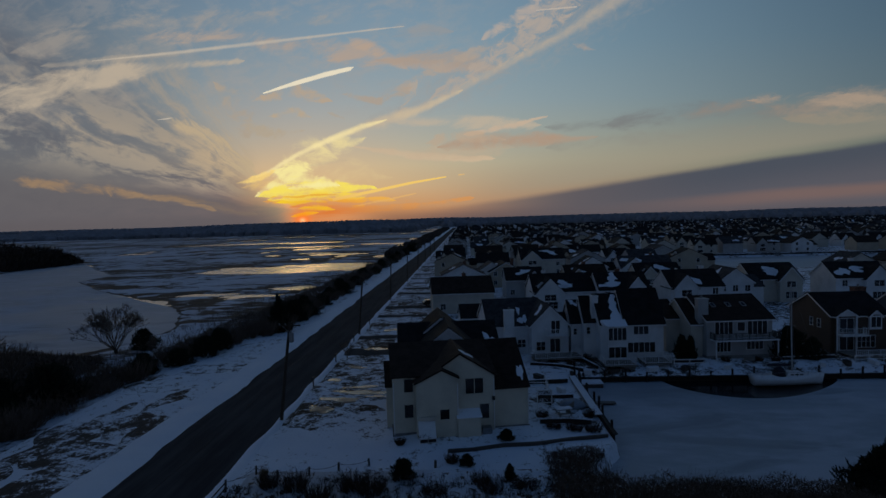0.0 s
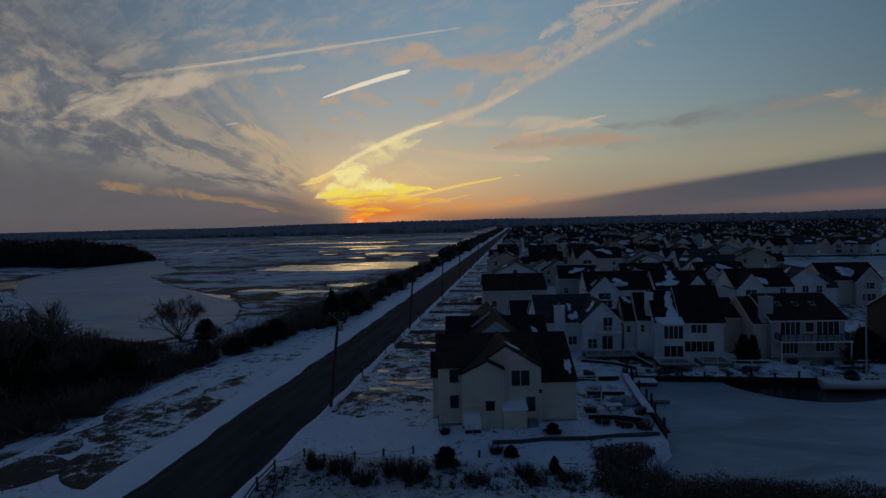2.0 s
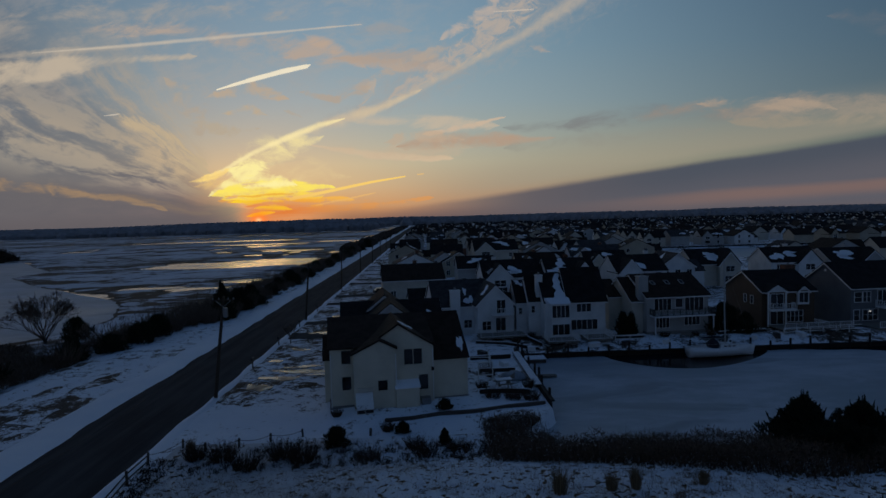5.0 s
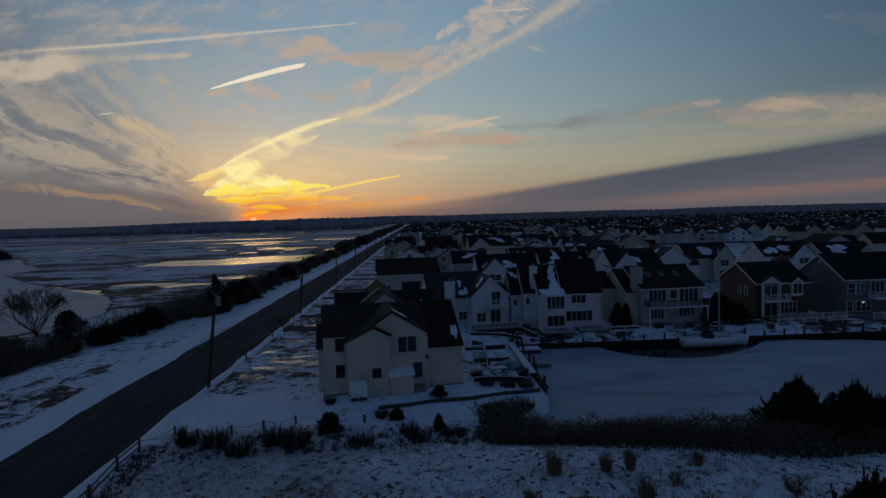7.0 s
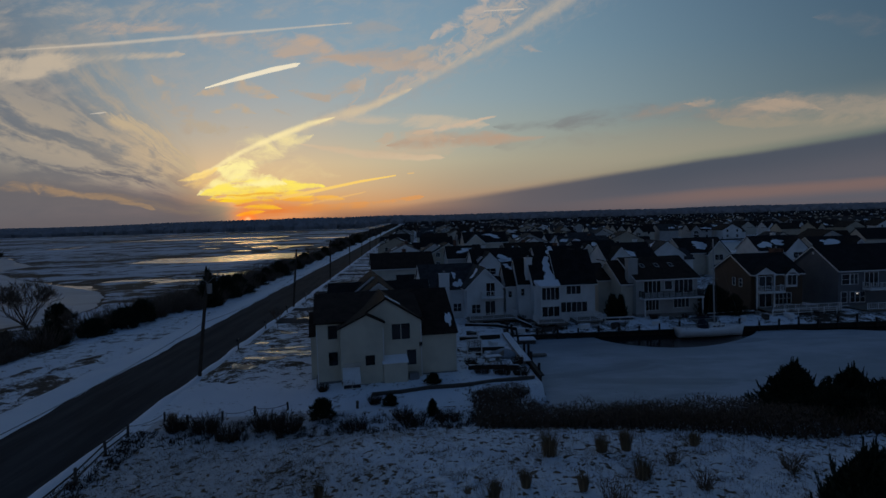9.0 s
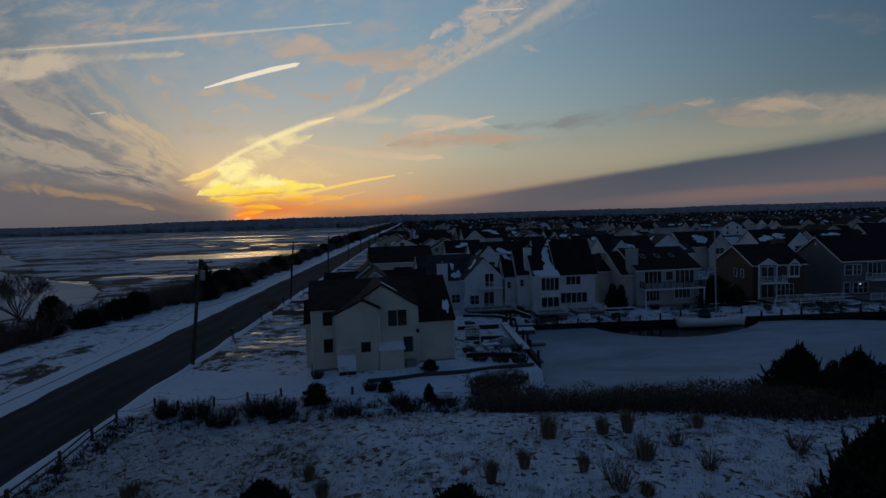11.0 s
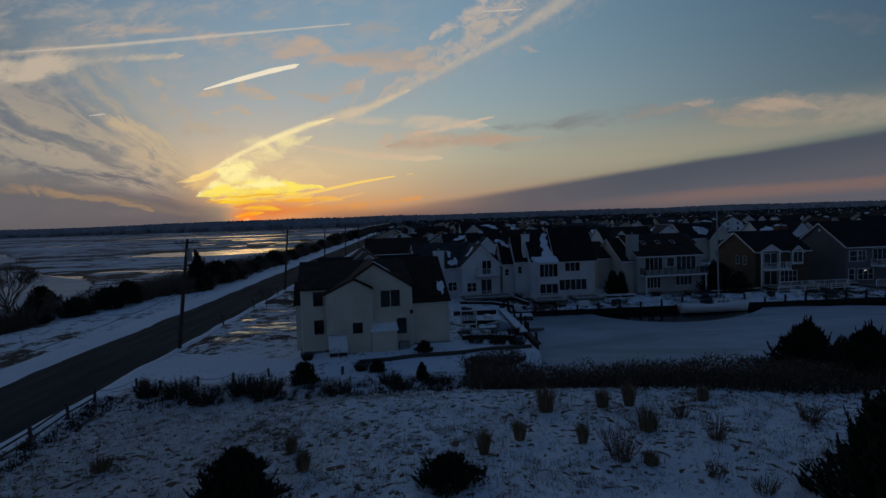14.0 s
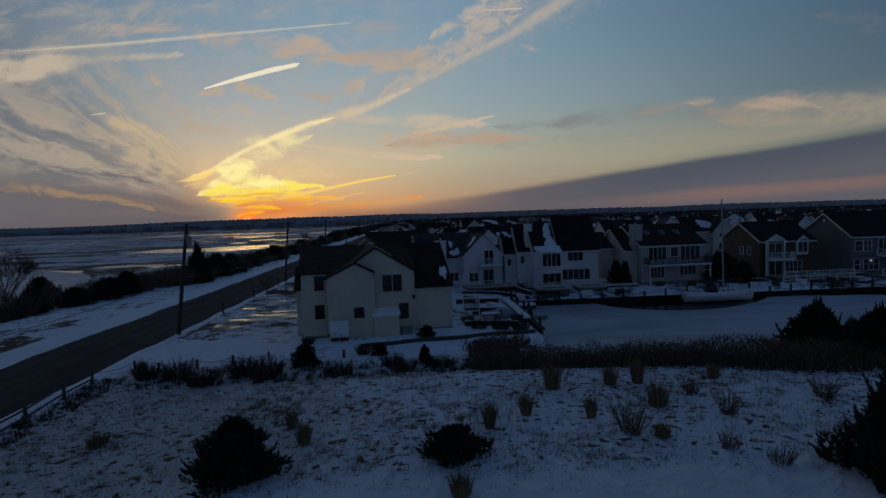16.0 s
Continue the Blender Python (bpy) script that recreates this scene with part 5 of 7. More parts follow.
# The grey house with three skylights and a long balcony.
h = house_root("house", "grey two-storey house with three skylights and a long balcony", 34.6, 81.2, 4.0)
sl, on = gable(h, 0.2, 9.9, 0, 11.5, 0, 5.7, 8.35, "u", M_GREY, M_ROOF_BROWN, 0.4, 0.5)
for s in (0.22, 0.46, 0.70):
    skylight(h, on, 0, s, 0.46)
sl, on = gable(h, -1.6, 0.2, 1.2, 11.0, 0, 5.0, 7.9, "u", M_SAND, M_ROOF_BROWN, 0.3, 0.5)
gable(h, -3.6, -1.6, 5.0, 14.0, 0, 5.2, 7.3, "u", M_SAND, M_ROOF_BROWN, 0.3, 0.5)
chimney(h, -0.6, 0.9, 1.5, 1.1, 4.5, 8.55, M_GREY)
window(h, 1.4, 3.55, 2.6, 1.75, 0, cols=4, bars=0)
window(h, 4.7, 3.95, 1.1, 1.25, 0, bars=0)
window(h, 6.2, 3.4, 2.9, 1.95, 0, cols=4, bars=0)
window(h, 1.6, 0.95, 2.1, 1.5, 0, cols=4, bars=0)
window(h, 6.1, 1.2, 2.4, 1.3, 0, cols=4, bars=0)
window(h, 6.2, 3.4, 0.5, 0.8, -1.6, "left")
bal = part("balcony", box(bmesh.new(), 0.6, 10.0, -1.7, -0.004, 2.75, 2.95), M_WHITE, h)
railing(h, [(0.7, -0.05), (0.7, -1.6), (9.9, -1.6), (9.9, -0.05)], 2.95, mat=M_POST, gap=0.16)
for uu in (0.8, 9.8):
    part("balcony_post", bar(bmesh.new(), (uu, -1.55, 0), (uu, -1.55, 2.75), 0.14, 0.14, (0, 1, 0)), M_WHITE, h)
part("foundation", box(bmesh.new(), 0.15, 9.95, -0.05, 11.4, -0.5, 0.4), M_STONE, h)

# The brown shingled house with a pedimented balcony.
h = house_root("house", "dark brown shingled house with white-trimmed balcony and bay window", 53.8, 83.6, 1.0)
gable(h, 0, 8.4, 0, 10.0, 0, 5.6, 8.2, "u", M_BROWN, M_ROOF_BLACK, 0.35, 0.5)
sl, on = gable(h, 0.5, 3.3, -0.7, 5.0, 0.0, 5.6, 6.5, "v", M_BROWN, M_ROOF_BLACK, 0.3)
pg = bmesh.new()
add_mesh(pg, [(0.35, -0.74, 5.5), (3.45, -0.74, 5.5), (1.9, -0.74, 6.45), (0.35, -0.702, 5.5), (3.45, -0.702, 5.5), (1.9, -0.702, 6.45)], [(0, 1, 2), (5, 4, 3), (0, 3, 4, 1), (1, 4, 5, 2), (2, 5, 3, 0)])
part("pediment", pg, M_WHITE, h)
for uu in (0.5, 3.25):
    part("column", bar(bmesh.new(), (uu, -0.82, 0.2), (uu, -0.82, 5.5), 0.2, 0.2, (0, 1, 0)), M_WHITE, h)
slider(h, 0.9, 3.2, 2.0, 2.0, -0.7)
slider(h, 0.9, 0.55, 2.0, 2.0, -0.7)
part("balcony", box(bmesh.new(), 0.4, 4.3, -2.0, -0.85, 2.75, 2.95), M_WHITE, h)
railing(h, [(0.5, -0.9), (0.5, -1.95), (4.2, -1.95), (4.2, -0.9)], 2.95)
gable(h, 5.5, 7.3, -0.35, 3.0, 3.4, 5.4, 6.2, "v", M_WHITE, M_ROOF_BLACK, 0.2)
window(h, 5.7, 3.75, 1.4, 1.5, -0.35, cols=2, bars=0)
window(h, 3.9, 0.75, 2.6, 1.7, -0.0, cols=4)
window(h, 2.2, 3.4, 0.7, 1.2, 0, "left")
window(h, 4.0, 3.4, 0.7, 1.2, 0, "left")
chimney(h, 7.0, 5.0, 1.8, 1.1, 5.5, 8.9, M_BRICK)
part("deck", box(bmesh.new(), 0.4, 11.0, -4.8, -0.9, 0.35, 0.5), M_DECK, h, "broad deck under snow")
railing(h, [(0.5, -4.7), (10.9, -4.7)], 0.5)

# The large slate-grey house.
h = house_root("house", "large slate-grey house with white-framed windows and long dark roof", 66.6, 82.0, 3.0)
gable(h, 0, 13.5, 0, 10.0, 0, 6.0, 9.3, "u", M_SLATE, M_ROOF_BLACK, 0.4, 0.5)
for uu in (0.6, 2.0):
    window(h, uu, 3.7, 1.2, 1.5, 0, cols=1 + (uu > 1))
window(h, 4.4, 3.3, 2.2, 2.1, 0, cols=3, bars=0)
window(h, 0.5, 0.9, 0.9, 1.6, 0)
lit_win = window(h, 2.0, 0.9, 2.4, 1.6, 0, cols=3)
part("balcony", box(bmesh.new(), 4.0, 9.5, -1.6, -0.004, 2.8, 3.0), M_WHITE, h)
railing(h, [(4.1, -0.05), (4.1, -1.5), (9.4, -1.5)], 3.0)
window(h, 8.6, 3.7, 1.2, 1.5, 0, cols=2)
part("gable_light", box(bmesh.new(), -0.12, -0.005, 4.85, 5.15, 8.0, 8.4), M_WHITE, h)
part("deck", box(bmesh.new(), 1.0, 12.0, -4.2, -0.01, 0.3, 0.45), M_DECK, h, "wide deck under snow")
railing(h, [(1.1, -4.1), (11.9, -4.1)], 0.45)

# A single lamp glows behind one of its windows.
m_lamp = bpy.data.materials.new("window_lamp")
m_lamp.use_nodes = True
lb = m_lamp.node_tree.nodes["Principled BSDF"]
lb.inputs["Emission Color"].default_value, lb.inputs["Emission Strength"].default_value = (1.0, 0.92, 0.8, 1), 0.36
part("lit_lamp", box(bmesh.new(), 2.98, 3.32, -0.055, -0.03, 2.14, 2.34), m_lamp, lit_win, "small lit lamp behind glass")


def row_house(name, label, w, d, ze, zr, axis, wall, roof, seed, dorm=0, snowy=1, cross=True, storeys=2, detail=2):
    """A house of the rows further off, built at the origin with its front to -v."""
    r = random.Random(seed)
    h = thing(name, label, "house", "neighbourhood houses")
    sl, on = gable(h, -w / 2, w / 2, -d / 2, d / 2, -0.4, ze, zr, axis, wall, roof, 0.35, trim=detail > 1)
    if snowy:
        for k in range(snowy):
            side = r.randrange(2) if axis == "v" else 0
            roof_snow(sl[side], on, side, r.uniform(0.2, 0.8), r.uniform(0.1, 0.7), r.uniform(0.08, 0.2), r.uniform(0.12, 0.3), seed * 7 + k, 14)
    if cross:
        cw = w * 0.45
        c0 = -w / 2 + (0.3 if r.random() < 0.5 else w * 0.5)
        if axis == "u":
            gable(h, c0, c0 + cw, -d / 2 - 1.2, 0.5, -0.4, ze - 0.3, zr - 0.5, "v", wall, roof, 0.3, trim=detail > 1)
            if detail:
                window(h, c0 + cw * 0.3, ze - 1.9, cw * 0.4, 1.3, -d / 2 - 1.2, cols=2)
                window(h, c0 + cw * 0.25, 0.9, cw * 0.5, 1.5, -d / 2 - 1.2, cols=3 if detail > 1 else 1)
        else:
            gable(h, w / 2 - 0.5, w / 2 + 3.2, -d / 2 + 2.0, d / 2 - 1, -0.4, ze - 1.2, ze + 0.9, "u", wall, roof, 0.3, trim=False)
    for k in range(dorm):
        dormer(h, -w / 2 + 1.0 + k * (w - 3.6), -d / 2 + 0.4, ze - 0.1, 1.7, 1.5, 2.6, wall, roof)
    if detail:
        n = 3 if detail > 1 else 2
        for s in range(storeys):
            zz = 0.9 + 2.75 * s
            if zz + 1.3 > ze + (zr - ze) * 0.5 * (axis == "v"):
                continue
            for k in range(n):
                uu = -w / 2 + w * (k + 0.5) / n
                if axis == "u" and cross and c0 - 0.6 < uu < c0 + cw + 0.6:
                    continue
                window(h, uu - 0.55, zz, 1.1, 1.3, -d / 2, cols=2 if detail > 1 else 1)
    if detail > 1 and r.random() < 0.7:
        chimney(h, r.uniform(-w / 3, w / 3), 0.5, 0.9, 0.8, ze, zr + 0.7, r.choice([wall, M_BRICK]))
    return h


def at_row(h, x, y, ang=0.0):
    h.matrix_world = pose(x, y, 0, 0, 0, ang)
    return h


# The second row and the houses beside the road.
at_row(row_house("house", "low brown-roofed house with pale walls beside the road", 14.0, 12.0, 4.6, 7.6, "u", M_SAND, M_ROOF_BROWN, 3, 0, 0, False, 1), -1.2, 131.0, 6)
at_row(row_house("house", "white front-gabled single-storey house with snowy yard", 12.0, 12.0, 5.5, 8.3, "v", M_PALE, M_ROOF_GREY, 4, 0, 1, False, 1), -1.0, 161.5, 4)
at_row(row_house("house", "small white garage with dark roof behind the houses", 7.0, 6.0, 3.0, 4.9, "u", M_PALE, M_ROOF_BLACK, 24, 0, 0, True, 1), 2.2, 105.5, 6)
at_row(row_house("house", "tan gabled house with snow along one roof edge", 10.0, 11.0, 4.8, 7.6, "v", M_TAN, M_ROOF_BLACK, 5, 0, 2), 12.0, 176.0, 5)
at_row(row_house("house", "large pale house with dark roof and rows of windows", 16.0, 11.0, 6.2, 9.6, "u", M_SAND, M_ROOF_BLACK, 6, 0, 1), 28.0, 208.0, 3)
at_row(row_house("house", "white house with two snowy dormers on a black roof", 14.0, 10.0, 4.6, 8.0, "u", M_PALE, M_ROOF_BLACK, 7, 1, 2), 21.8, 129.5, 4)
at_row(row_house("house", "white house with gable window and black roof", 11.0, 9.5, 5.0, 8.2, "u", M_PALE, M_ROOF_BLACK, 8, 0, 2), 34.5, 127.0, 2)
at_row(row_house("house", "pale house with steep gable and snow in the valley", 11.5, 10.5, 5.4, 8.5, "u", M_PALE, M_ROOF_BLACK, 9, 0, 1), 50.0, 127.0, 2)
at_row(row_house("house", "white front-gabled house with snow-streaked roof", 8.0, 11.0, 5.6, 8.6, "v", M_PALE, M_ROOF_GREY, 10, 0, 2, True), 60.0, 131.0, 0)
at_row(row_house("house", "sand-coloured house with black roof facing the far lagoon", 11.5, 10.5, 5.4, 8.6, "u", M_SAND, M_ROOF_BLACK, 11, 0, 2), 73.0, 138.0, 1)
at_row(row_house("house", "white house with arched gable window and snow on the roof", 12.0, 10.0, 5.6, 8.7, "u", M_PALE, M_ROOF_BLACK, 12, 0, 2), 91.0, 135.0, -2)
at_row(row_house("house", "grey house with broad snow patch on a black roof", 13.0, 10.0, 5.0, 8.0, "u", M_GREY, M_ROOF_BLACK, 13, 0, 2), 108.0, 137.0, -2)
at_row(row_house("house", "long white waterside house with rows of windows", 16.0, 9.0, 5.2, 8.2, "u", M_PALE, M_ROOF_GREY, 14, 0, 1), 56.0, 178.0, 0)
at_row(row_house("house", "white gabled house with one upper window", 9.5, 10.0, 5.2, 8.2, "v", M_PALE, M_ROOF_BLACK, 15, 0, 1), 40.0, 181.0, 0)
at_row(row_house("house", "white gabled house behind the brown house", 9.0, 9.0, 4.6, 7.4, "v", M_PALE, M_ROOF_GREY, 16, 0, 1), 8.0, 178.0, 3)
at_row(row_house("house", "grey gabled house near the lagoon head", 10.0, 9.0, 4.8, 7.6, "u", M_GREY, M_ROOF_BLACK, 17, 0, 1), 15.5, 152.0, 3)
at_row(row_house("house", "tan house with brown roof in the second row", 11.0, 9.0, 5.0, 8.0, "u", M_TAN, M_ROOF_BROWN, 18, 0, 1), 32.0, 152.0, 3)
at_row(row_house("house", "pale house with white dormers and dark roof", 12.0, 9.0, 4.6, 7.8, "u", M_SAND, M_ROOF_BLACK, 19, 2, 1), 52.0, 155.0, 2)

# Rows of houses to the horizon: a few kinds, repeated.
kinds = []
walls = [(M_PALE, "white"), (M_SAND, "sand-coloured"), (M_GREY, "grey"), (M_TAN, "tan"), (M_CREAM, "cream")]
for k in range(9):
    wl, wn = walls[k % 5]
    ax = "uv"[k % 2]
    rf, rn = ((M_ROOF_BLACK, "black"), (M_ROOF_GREY, "grey"), (M_ROOF_BROWN, "brown"))[k % 3]
    kinds.append(row_house("house", f"distant {wn} house with {rn} roof and old snow", 10 + k % 4, 9 + k % 3, 4.4 + 0.3 * (k % 4), 7.4 + 0.35 * (k % 4), ax, wl, rf, 60 + k, k == 3, 1 + k % 2, k % 3 != 1, 2, 1))
spots = []
hr = random.Random(11)
for row in range(60):
    y0 = 150 + row * 26 + (row // 2) * 9
    if y0 > 1250:
        break
    x = -6.0
    while x < 60 + y0 * 1.05:
        step = 15.5 + hr.uniform(0, 4.5) + max(0, y0 - 500) * 0.02
        xx, yy = x + hr.uniform(-1.5, 1.5), y0 + hr.uniform(-3, 3)
        x += step
        if y0 < 200 and xx < 118 or 202 < yy < 296 and 84 < xx < 430 or y0 < 215 and xx > 118 and yy < 165:
            continue
        if y0 > 650 and hr.random() < 0.35:
            continue
        spots.append((xx, yy, hr.randrange(len(kinds)), hr.choice((0, 0, 0, 180, 90)) + hr.uniform(-6, 6)))
spots.sort(key=lambda p: math.hypot(p[0], p[1]))
used = [False] * len(kinds)
for xx, yy, k, ang in spots[:255]:
    if not used[k]:
        at_row(kinds[k], xx, yy, ang)
        used[k] = True
    else:
        copy_thing(kinds[k], pose(xx, yy, 0, 0, 0, ang))


def far_town(places, seed):
    """The houses furthest off, joined: walls, ridged roofs, windows and old snow."""
    r = random.Random(seed)
    vs, fs, mats = [], [], []

    def quad(m, pts, mat):
        b0 = len(vs)
        vs.extend(m @ Vector(p) for p in pts)
        fs.append(tuple(range(b0, b0 + len(pts))))
        mats.append(mat)
    for x, y, k, ang in places:
        m = pose(x, y, 0, 0, 0, ang)
        w, d, e, t = r.uniform(4.5, 6.5), r.uniform(4.2, 5.5), r.uniform(4.2, 5.8), r.uniform(2.4, 3.4)
        wm, rm = r.choice((0, 0, 0, 1, 1, 2, 3)), r.choice((4, 4, 5, 6))
        quad(m, [(-w, -d, 0), (w, -d, 0), (w, -d, e), (-w, -d, e)], wm)
        quad(m, [(w, d, 0), (-w, d, 0), (-w, d, e), (w, d, e)], wm)
        for s in (-1, 1):
            quad(m, [(s * w, -d, 0), (s * w, d, 0), (s * w, d, e), (s * w, 0, e + t), (s * w, -d, e)][::s], wm)
            quad(m, [(-w - 0.3, s * (d + 0.3), e - 0.1), (w + 0.3, s * (d + 0.3), e - 0.1), (w + 0.3, 0, e + t + 0.15), (-w - 0.3, 0, e + t + 0.15)][::-s], rm)
            if r.random() < 0.3:
                c, q = r.uniform(-w * 0.6, w * 0.6), r.uniform(0.8, 2.2)
                f0, f1 = r.uniform(0.05, 0.4), r.uniform(0.5, 0.9)
                quad(m, [(c + a, s * (d + 0.3) * (1 - f), e - 0.1 + (t + 0.25) * f + 0.12) for a, f in ((-q, f0), (q * 0.7, f0 + 0.05), (q, f1), (-q * 0.3, f1))][::-s], 8)
        for i in range(2):
            for j in range(2):
                c = -w * 0.5 + i * w + r.uniform(-0.4, 0.4)
                zz = 0.9 + 2.5 * j
                quad(m, [(c - 0.6, -d - 0.04, zz), (c + 0.6, -d - 0.04, zz), (c + 0.6, -d - 0.04, zz + 1.3), (c - 0.6, -d - 0.04, zz + 1.3)], 7)
    me = bpy.data.meshes.new("distant_houses")
    me.from_pydata(vs, [], fs)
    for k in (M_PALE, M_SAND, M_GREY, M_TAN, M_ROOF_BLACK, M_ROOF_GREY, M_ROOF_BROWN, M_GLASS, M_CLEAN):
        me.materials.append(k)
    me.polygons.foreach_set("material_index", np.array(mats, dtype=np.int32))
    return tagged(new("distant_houses", me), "rows of distant houses with dark roofs and old snow", "houses", "", "stuff")


far_town(spots[255:], 3)

# ---- plants ----
def conifer(name, label, height, width, seed, shoots=420, group="evergreens", leaders=13, taper=0.80):
    """A dense cedar: short trunk, and a crown of several pointed leaders set with short needled shoots."""
    r = random.Random(seed)
    t = thing(name, label, "tree", group)
    part("trunk", tube(bmesh.new(), [(0, 0, -0.3), (0.03, 0, height * 0.4), (0, 0.04, height * 0.8)], [0.05 * width + 0.03, 0.035 * width + 0.02, 0.02], 7), M_BARK, t)
    vs, fs = [], []

    def tri(p, d, ln, wide):
        side = d.cross(Vector((r.uniform(-1, 1), r.uniform(-1, 1), r.uniform(-1, 1))))
        side = side.normalized() * ln * wide
        b0 = len(vs)
        vs.extend((p - side, p + side, p + d * ln))
        fs.append((b0, b0 + 1, b0 + 2))
    ph = [r.uniform(0, 6.283) for _ in range(4)]

    def reach(k, a):
        """The crown's half width at a share of its height, uneven round about."""
        lump = 1 + 0.24 * math.sin(3 * a + ph[0] + 6 * k) + 0.17 * math.sin(5 * a + ph[1] - 11 * k) + 0.16 * math.sin(2 * a + ph[2] + 15 * k)
        return width * 0.5 * (1 - k) ** taper * min(1.0, 0.72 + 1.6 * k) * lump
    top = height * 0.80
    for i in range(int(shoots * 2.6)):
        k = r.random() ** 1.25
        a = r.uniform(0, 6.283)
        out = Vector((math.cos(a), math.sin(a), 0))
        p = out * reach(k, a) * math.sqrt(r.uniform(0.08, 1.0)) + Vector((0, 0, max(0.05, top * k)))
        sd = (out * r.uniform(0.2, 1.1) * (1 - 0.6 * k) + Vector((r.uniform(-0.3, 0.3), r.uniform(-0.3, 0.3), r.uniform(0.35, 1.0)))).normalized()
        sl = r.uniform(0.22, 0.46) * (0.45 + 0.10 * height)
        tri(p, sd, sl * 1.2, 0.22)
        for j in range(7):
            tri(p + sd * sl * j / 7, (sd * 0.8 + Vector((r.uniform(-1, 1), r.uniform(-1, 1), r.uniform(-0.5, 1)))).normalized(), sl * 0.5, 0.26)
    # pointed leaders that stand out of the crown
    for i in range(leaders * 5):
        k = r.uniform(0.15, 0.97) if i else 0.97
        a = r.uniform(0, 6.283)
        base = Vector((math.cos(a), math.sin(a), 0)) * reach(k, a) * r.uniform(0.5, 0.95) + Vector((0, 0, top * k))
        d = Vector((math.cos(a) * 0.8 * (1 - k), math.sin(a) * 0.8 * (1 - k), 1)).normalized()
        ln = height * r.uniform(0.12, 0.30) * (1.15 - 0.4 * k)
        for j in range(26):
            f0 = j / 26
            q = Vector((r.uniform(-1, 1), r.uniform(-1, 1), r.uniform(0.2, 1.2))).normalized()
            tri(base + d * ln * f0, (d + q * 0.9 * (1 - 0.5 * f0)).normalized(), ln * 0.42 * (1 - 0.55 * f0), 0.16)
    me = bpy.data.meshes.new("crown")
    me.from_pydata(vs, [], fs)
    me.materials.append(M_CEDAR)
    c = new("crown", me)
    c.parent = t
    return t


def twigs(bm, p, d, ln, rad, depth, r, spread=0.6, n=4, lift=0.12):
    """Branches that fork down to fine twigs."""
    mid = p + d * ln * 0.5 + Vector((r.uniform(-1, 1), r.uniform(-1, 1), r.uniform(-0.3, 0.6))) * ln * 0.06
    end = p + d * ln
    rad = max(rad, 0.014)
    tube(bm, [p, mid, end], [rad, rad * 0.85, rad * 0.6], n if depth > 1 else 3, False)
    if depth == 0:
        return
    for k in range(r.choice((2, 3, 3))):
        dd = (d + Vector((r.uniform(-1, 1), r.uniform(-1, 1), r.uniform(-0.5, 0.8))) * spread + Vector((0, 0, lift))).normalized()
        start = p.lerp(end, r.uniform(0.55, 1.0))
        twigs(bm, start, dd, ln * r.uniform(0.55, 0.82), rad * 0.55, depth - 1, r, spread, n, lift)


def bare_tree(name, label, height, seed, depth=5, stems=1, group="bare trees", spread=0.6):
    r = random.Random(seed)
    t = thing(name, label, "tree", group)
    tr = bmesh.new()
    cr = bmesh.new()
    for s in range(stems):
        lean = Vector((r.uniform(-0.25, 0.25), r.uniform(-0.25, 0.25), 1)).normalized() if stems > 1 else Vector((0.03, 0.02, 1)).normalized()
        p0 = Vector((r.uniform(-0.1, 0.1), r.uniform(-0.1, 0.1), -0.3)) if stems > 1 else Vector((0, 0, -0.3))
        h0 = height * (0.28 if stems == 1 else 0.10)
        thick = height * (1.0 if stems == 1 else 0.55)
        tube(tr, [p0, p0 + lean * h0 * 0.5, p0 + lean * h0], [thick * 0.022, thick * 0.017, thick * 0.014], 7)
        for k in range(6 if stems == 1 else 3):
            d = (lean + Vector((r.uniform(-1, 1), r.uniform(-1, 1), r.uniform(0.0, 0.6))) * spread).normalized()
            twigs(cr, p0 + lean * h0 * r.uniform(0.75, 1.0), d, height * 0.24, thick * 0.011, depth - 1, r, spread)
    part("trunk", tr, M_BARK, t)
    part("crown", cr, M_TWIG, t)
    return t


def shrub(name, label, height, width, seed, stems=70, mat=None, group="leafless shrubs"):
    """A leafless thicket: many thin forked stems from the ground."""
    r = random.Random(seed)
    t = thing(name, label, "shrub", group)
    vs, fs = [], []
    for i in range(stems):
        a, q = r.uniform(0, 6.283), math.sqrt(r.random())
        p = Vector((q * width * 0.38 * math.cos(a), q * width * 0.38 * math.sin(a), -0.1))
        d = Vector((math.cos(a) * q * 0.55 + r.uniform(-0.2, 0.2), math.sin(a) * q * 0.55 + r.uniform(-0.2, 0.2), 1)).normalized()
        top = height * r.uniform(0.6, 1.05)
        for n in range(9):
            f0 = n / 9
            s = p + d * top * f0
            e = s + (d + Vector((r.uniform(-1, 1), r.uniform(-1, 1), r.uniform(-0.1, 0.7))) * 0.75).normalized() * top * r.uniform(0.14, 0.34)
            w = (e - s).cross(Vector((r.uniform(-1, 1), r.uniform(-1, 1), 0.2))).normalized() * (0.010 + 0.006 * height)
            b0 = len(vs)
            vs += [s - w, s + w, e]
            fs.append((b0, b0 + 1, b0 + 2))
        w = d.cross(Vector((math.sin(a), -math.cos(a), 0.1))).normalized() * (0.010 + 0.006 * height)
        b0 = len(vs)
        vs += [p - w, p + w, p + d * top]
        fs.append((b0, b0 + 1, b0 + 2))
    me = bpy.data.meshes.new("thicket")
    me.from_pydata(vs, [], fs)
    me.materials.append(mat or M_SHRUB)
    c = new("thicket", me)
    c.parent = t
    return t


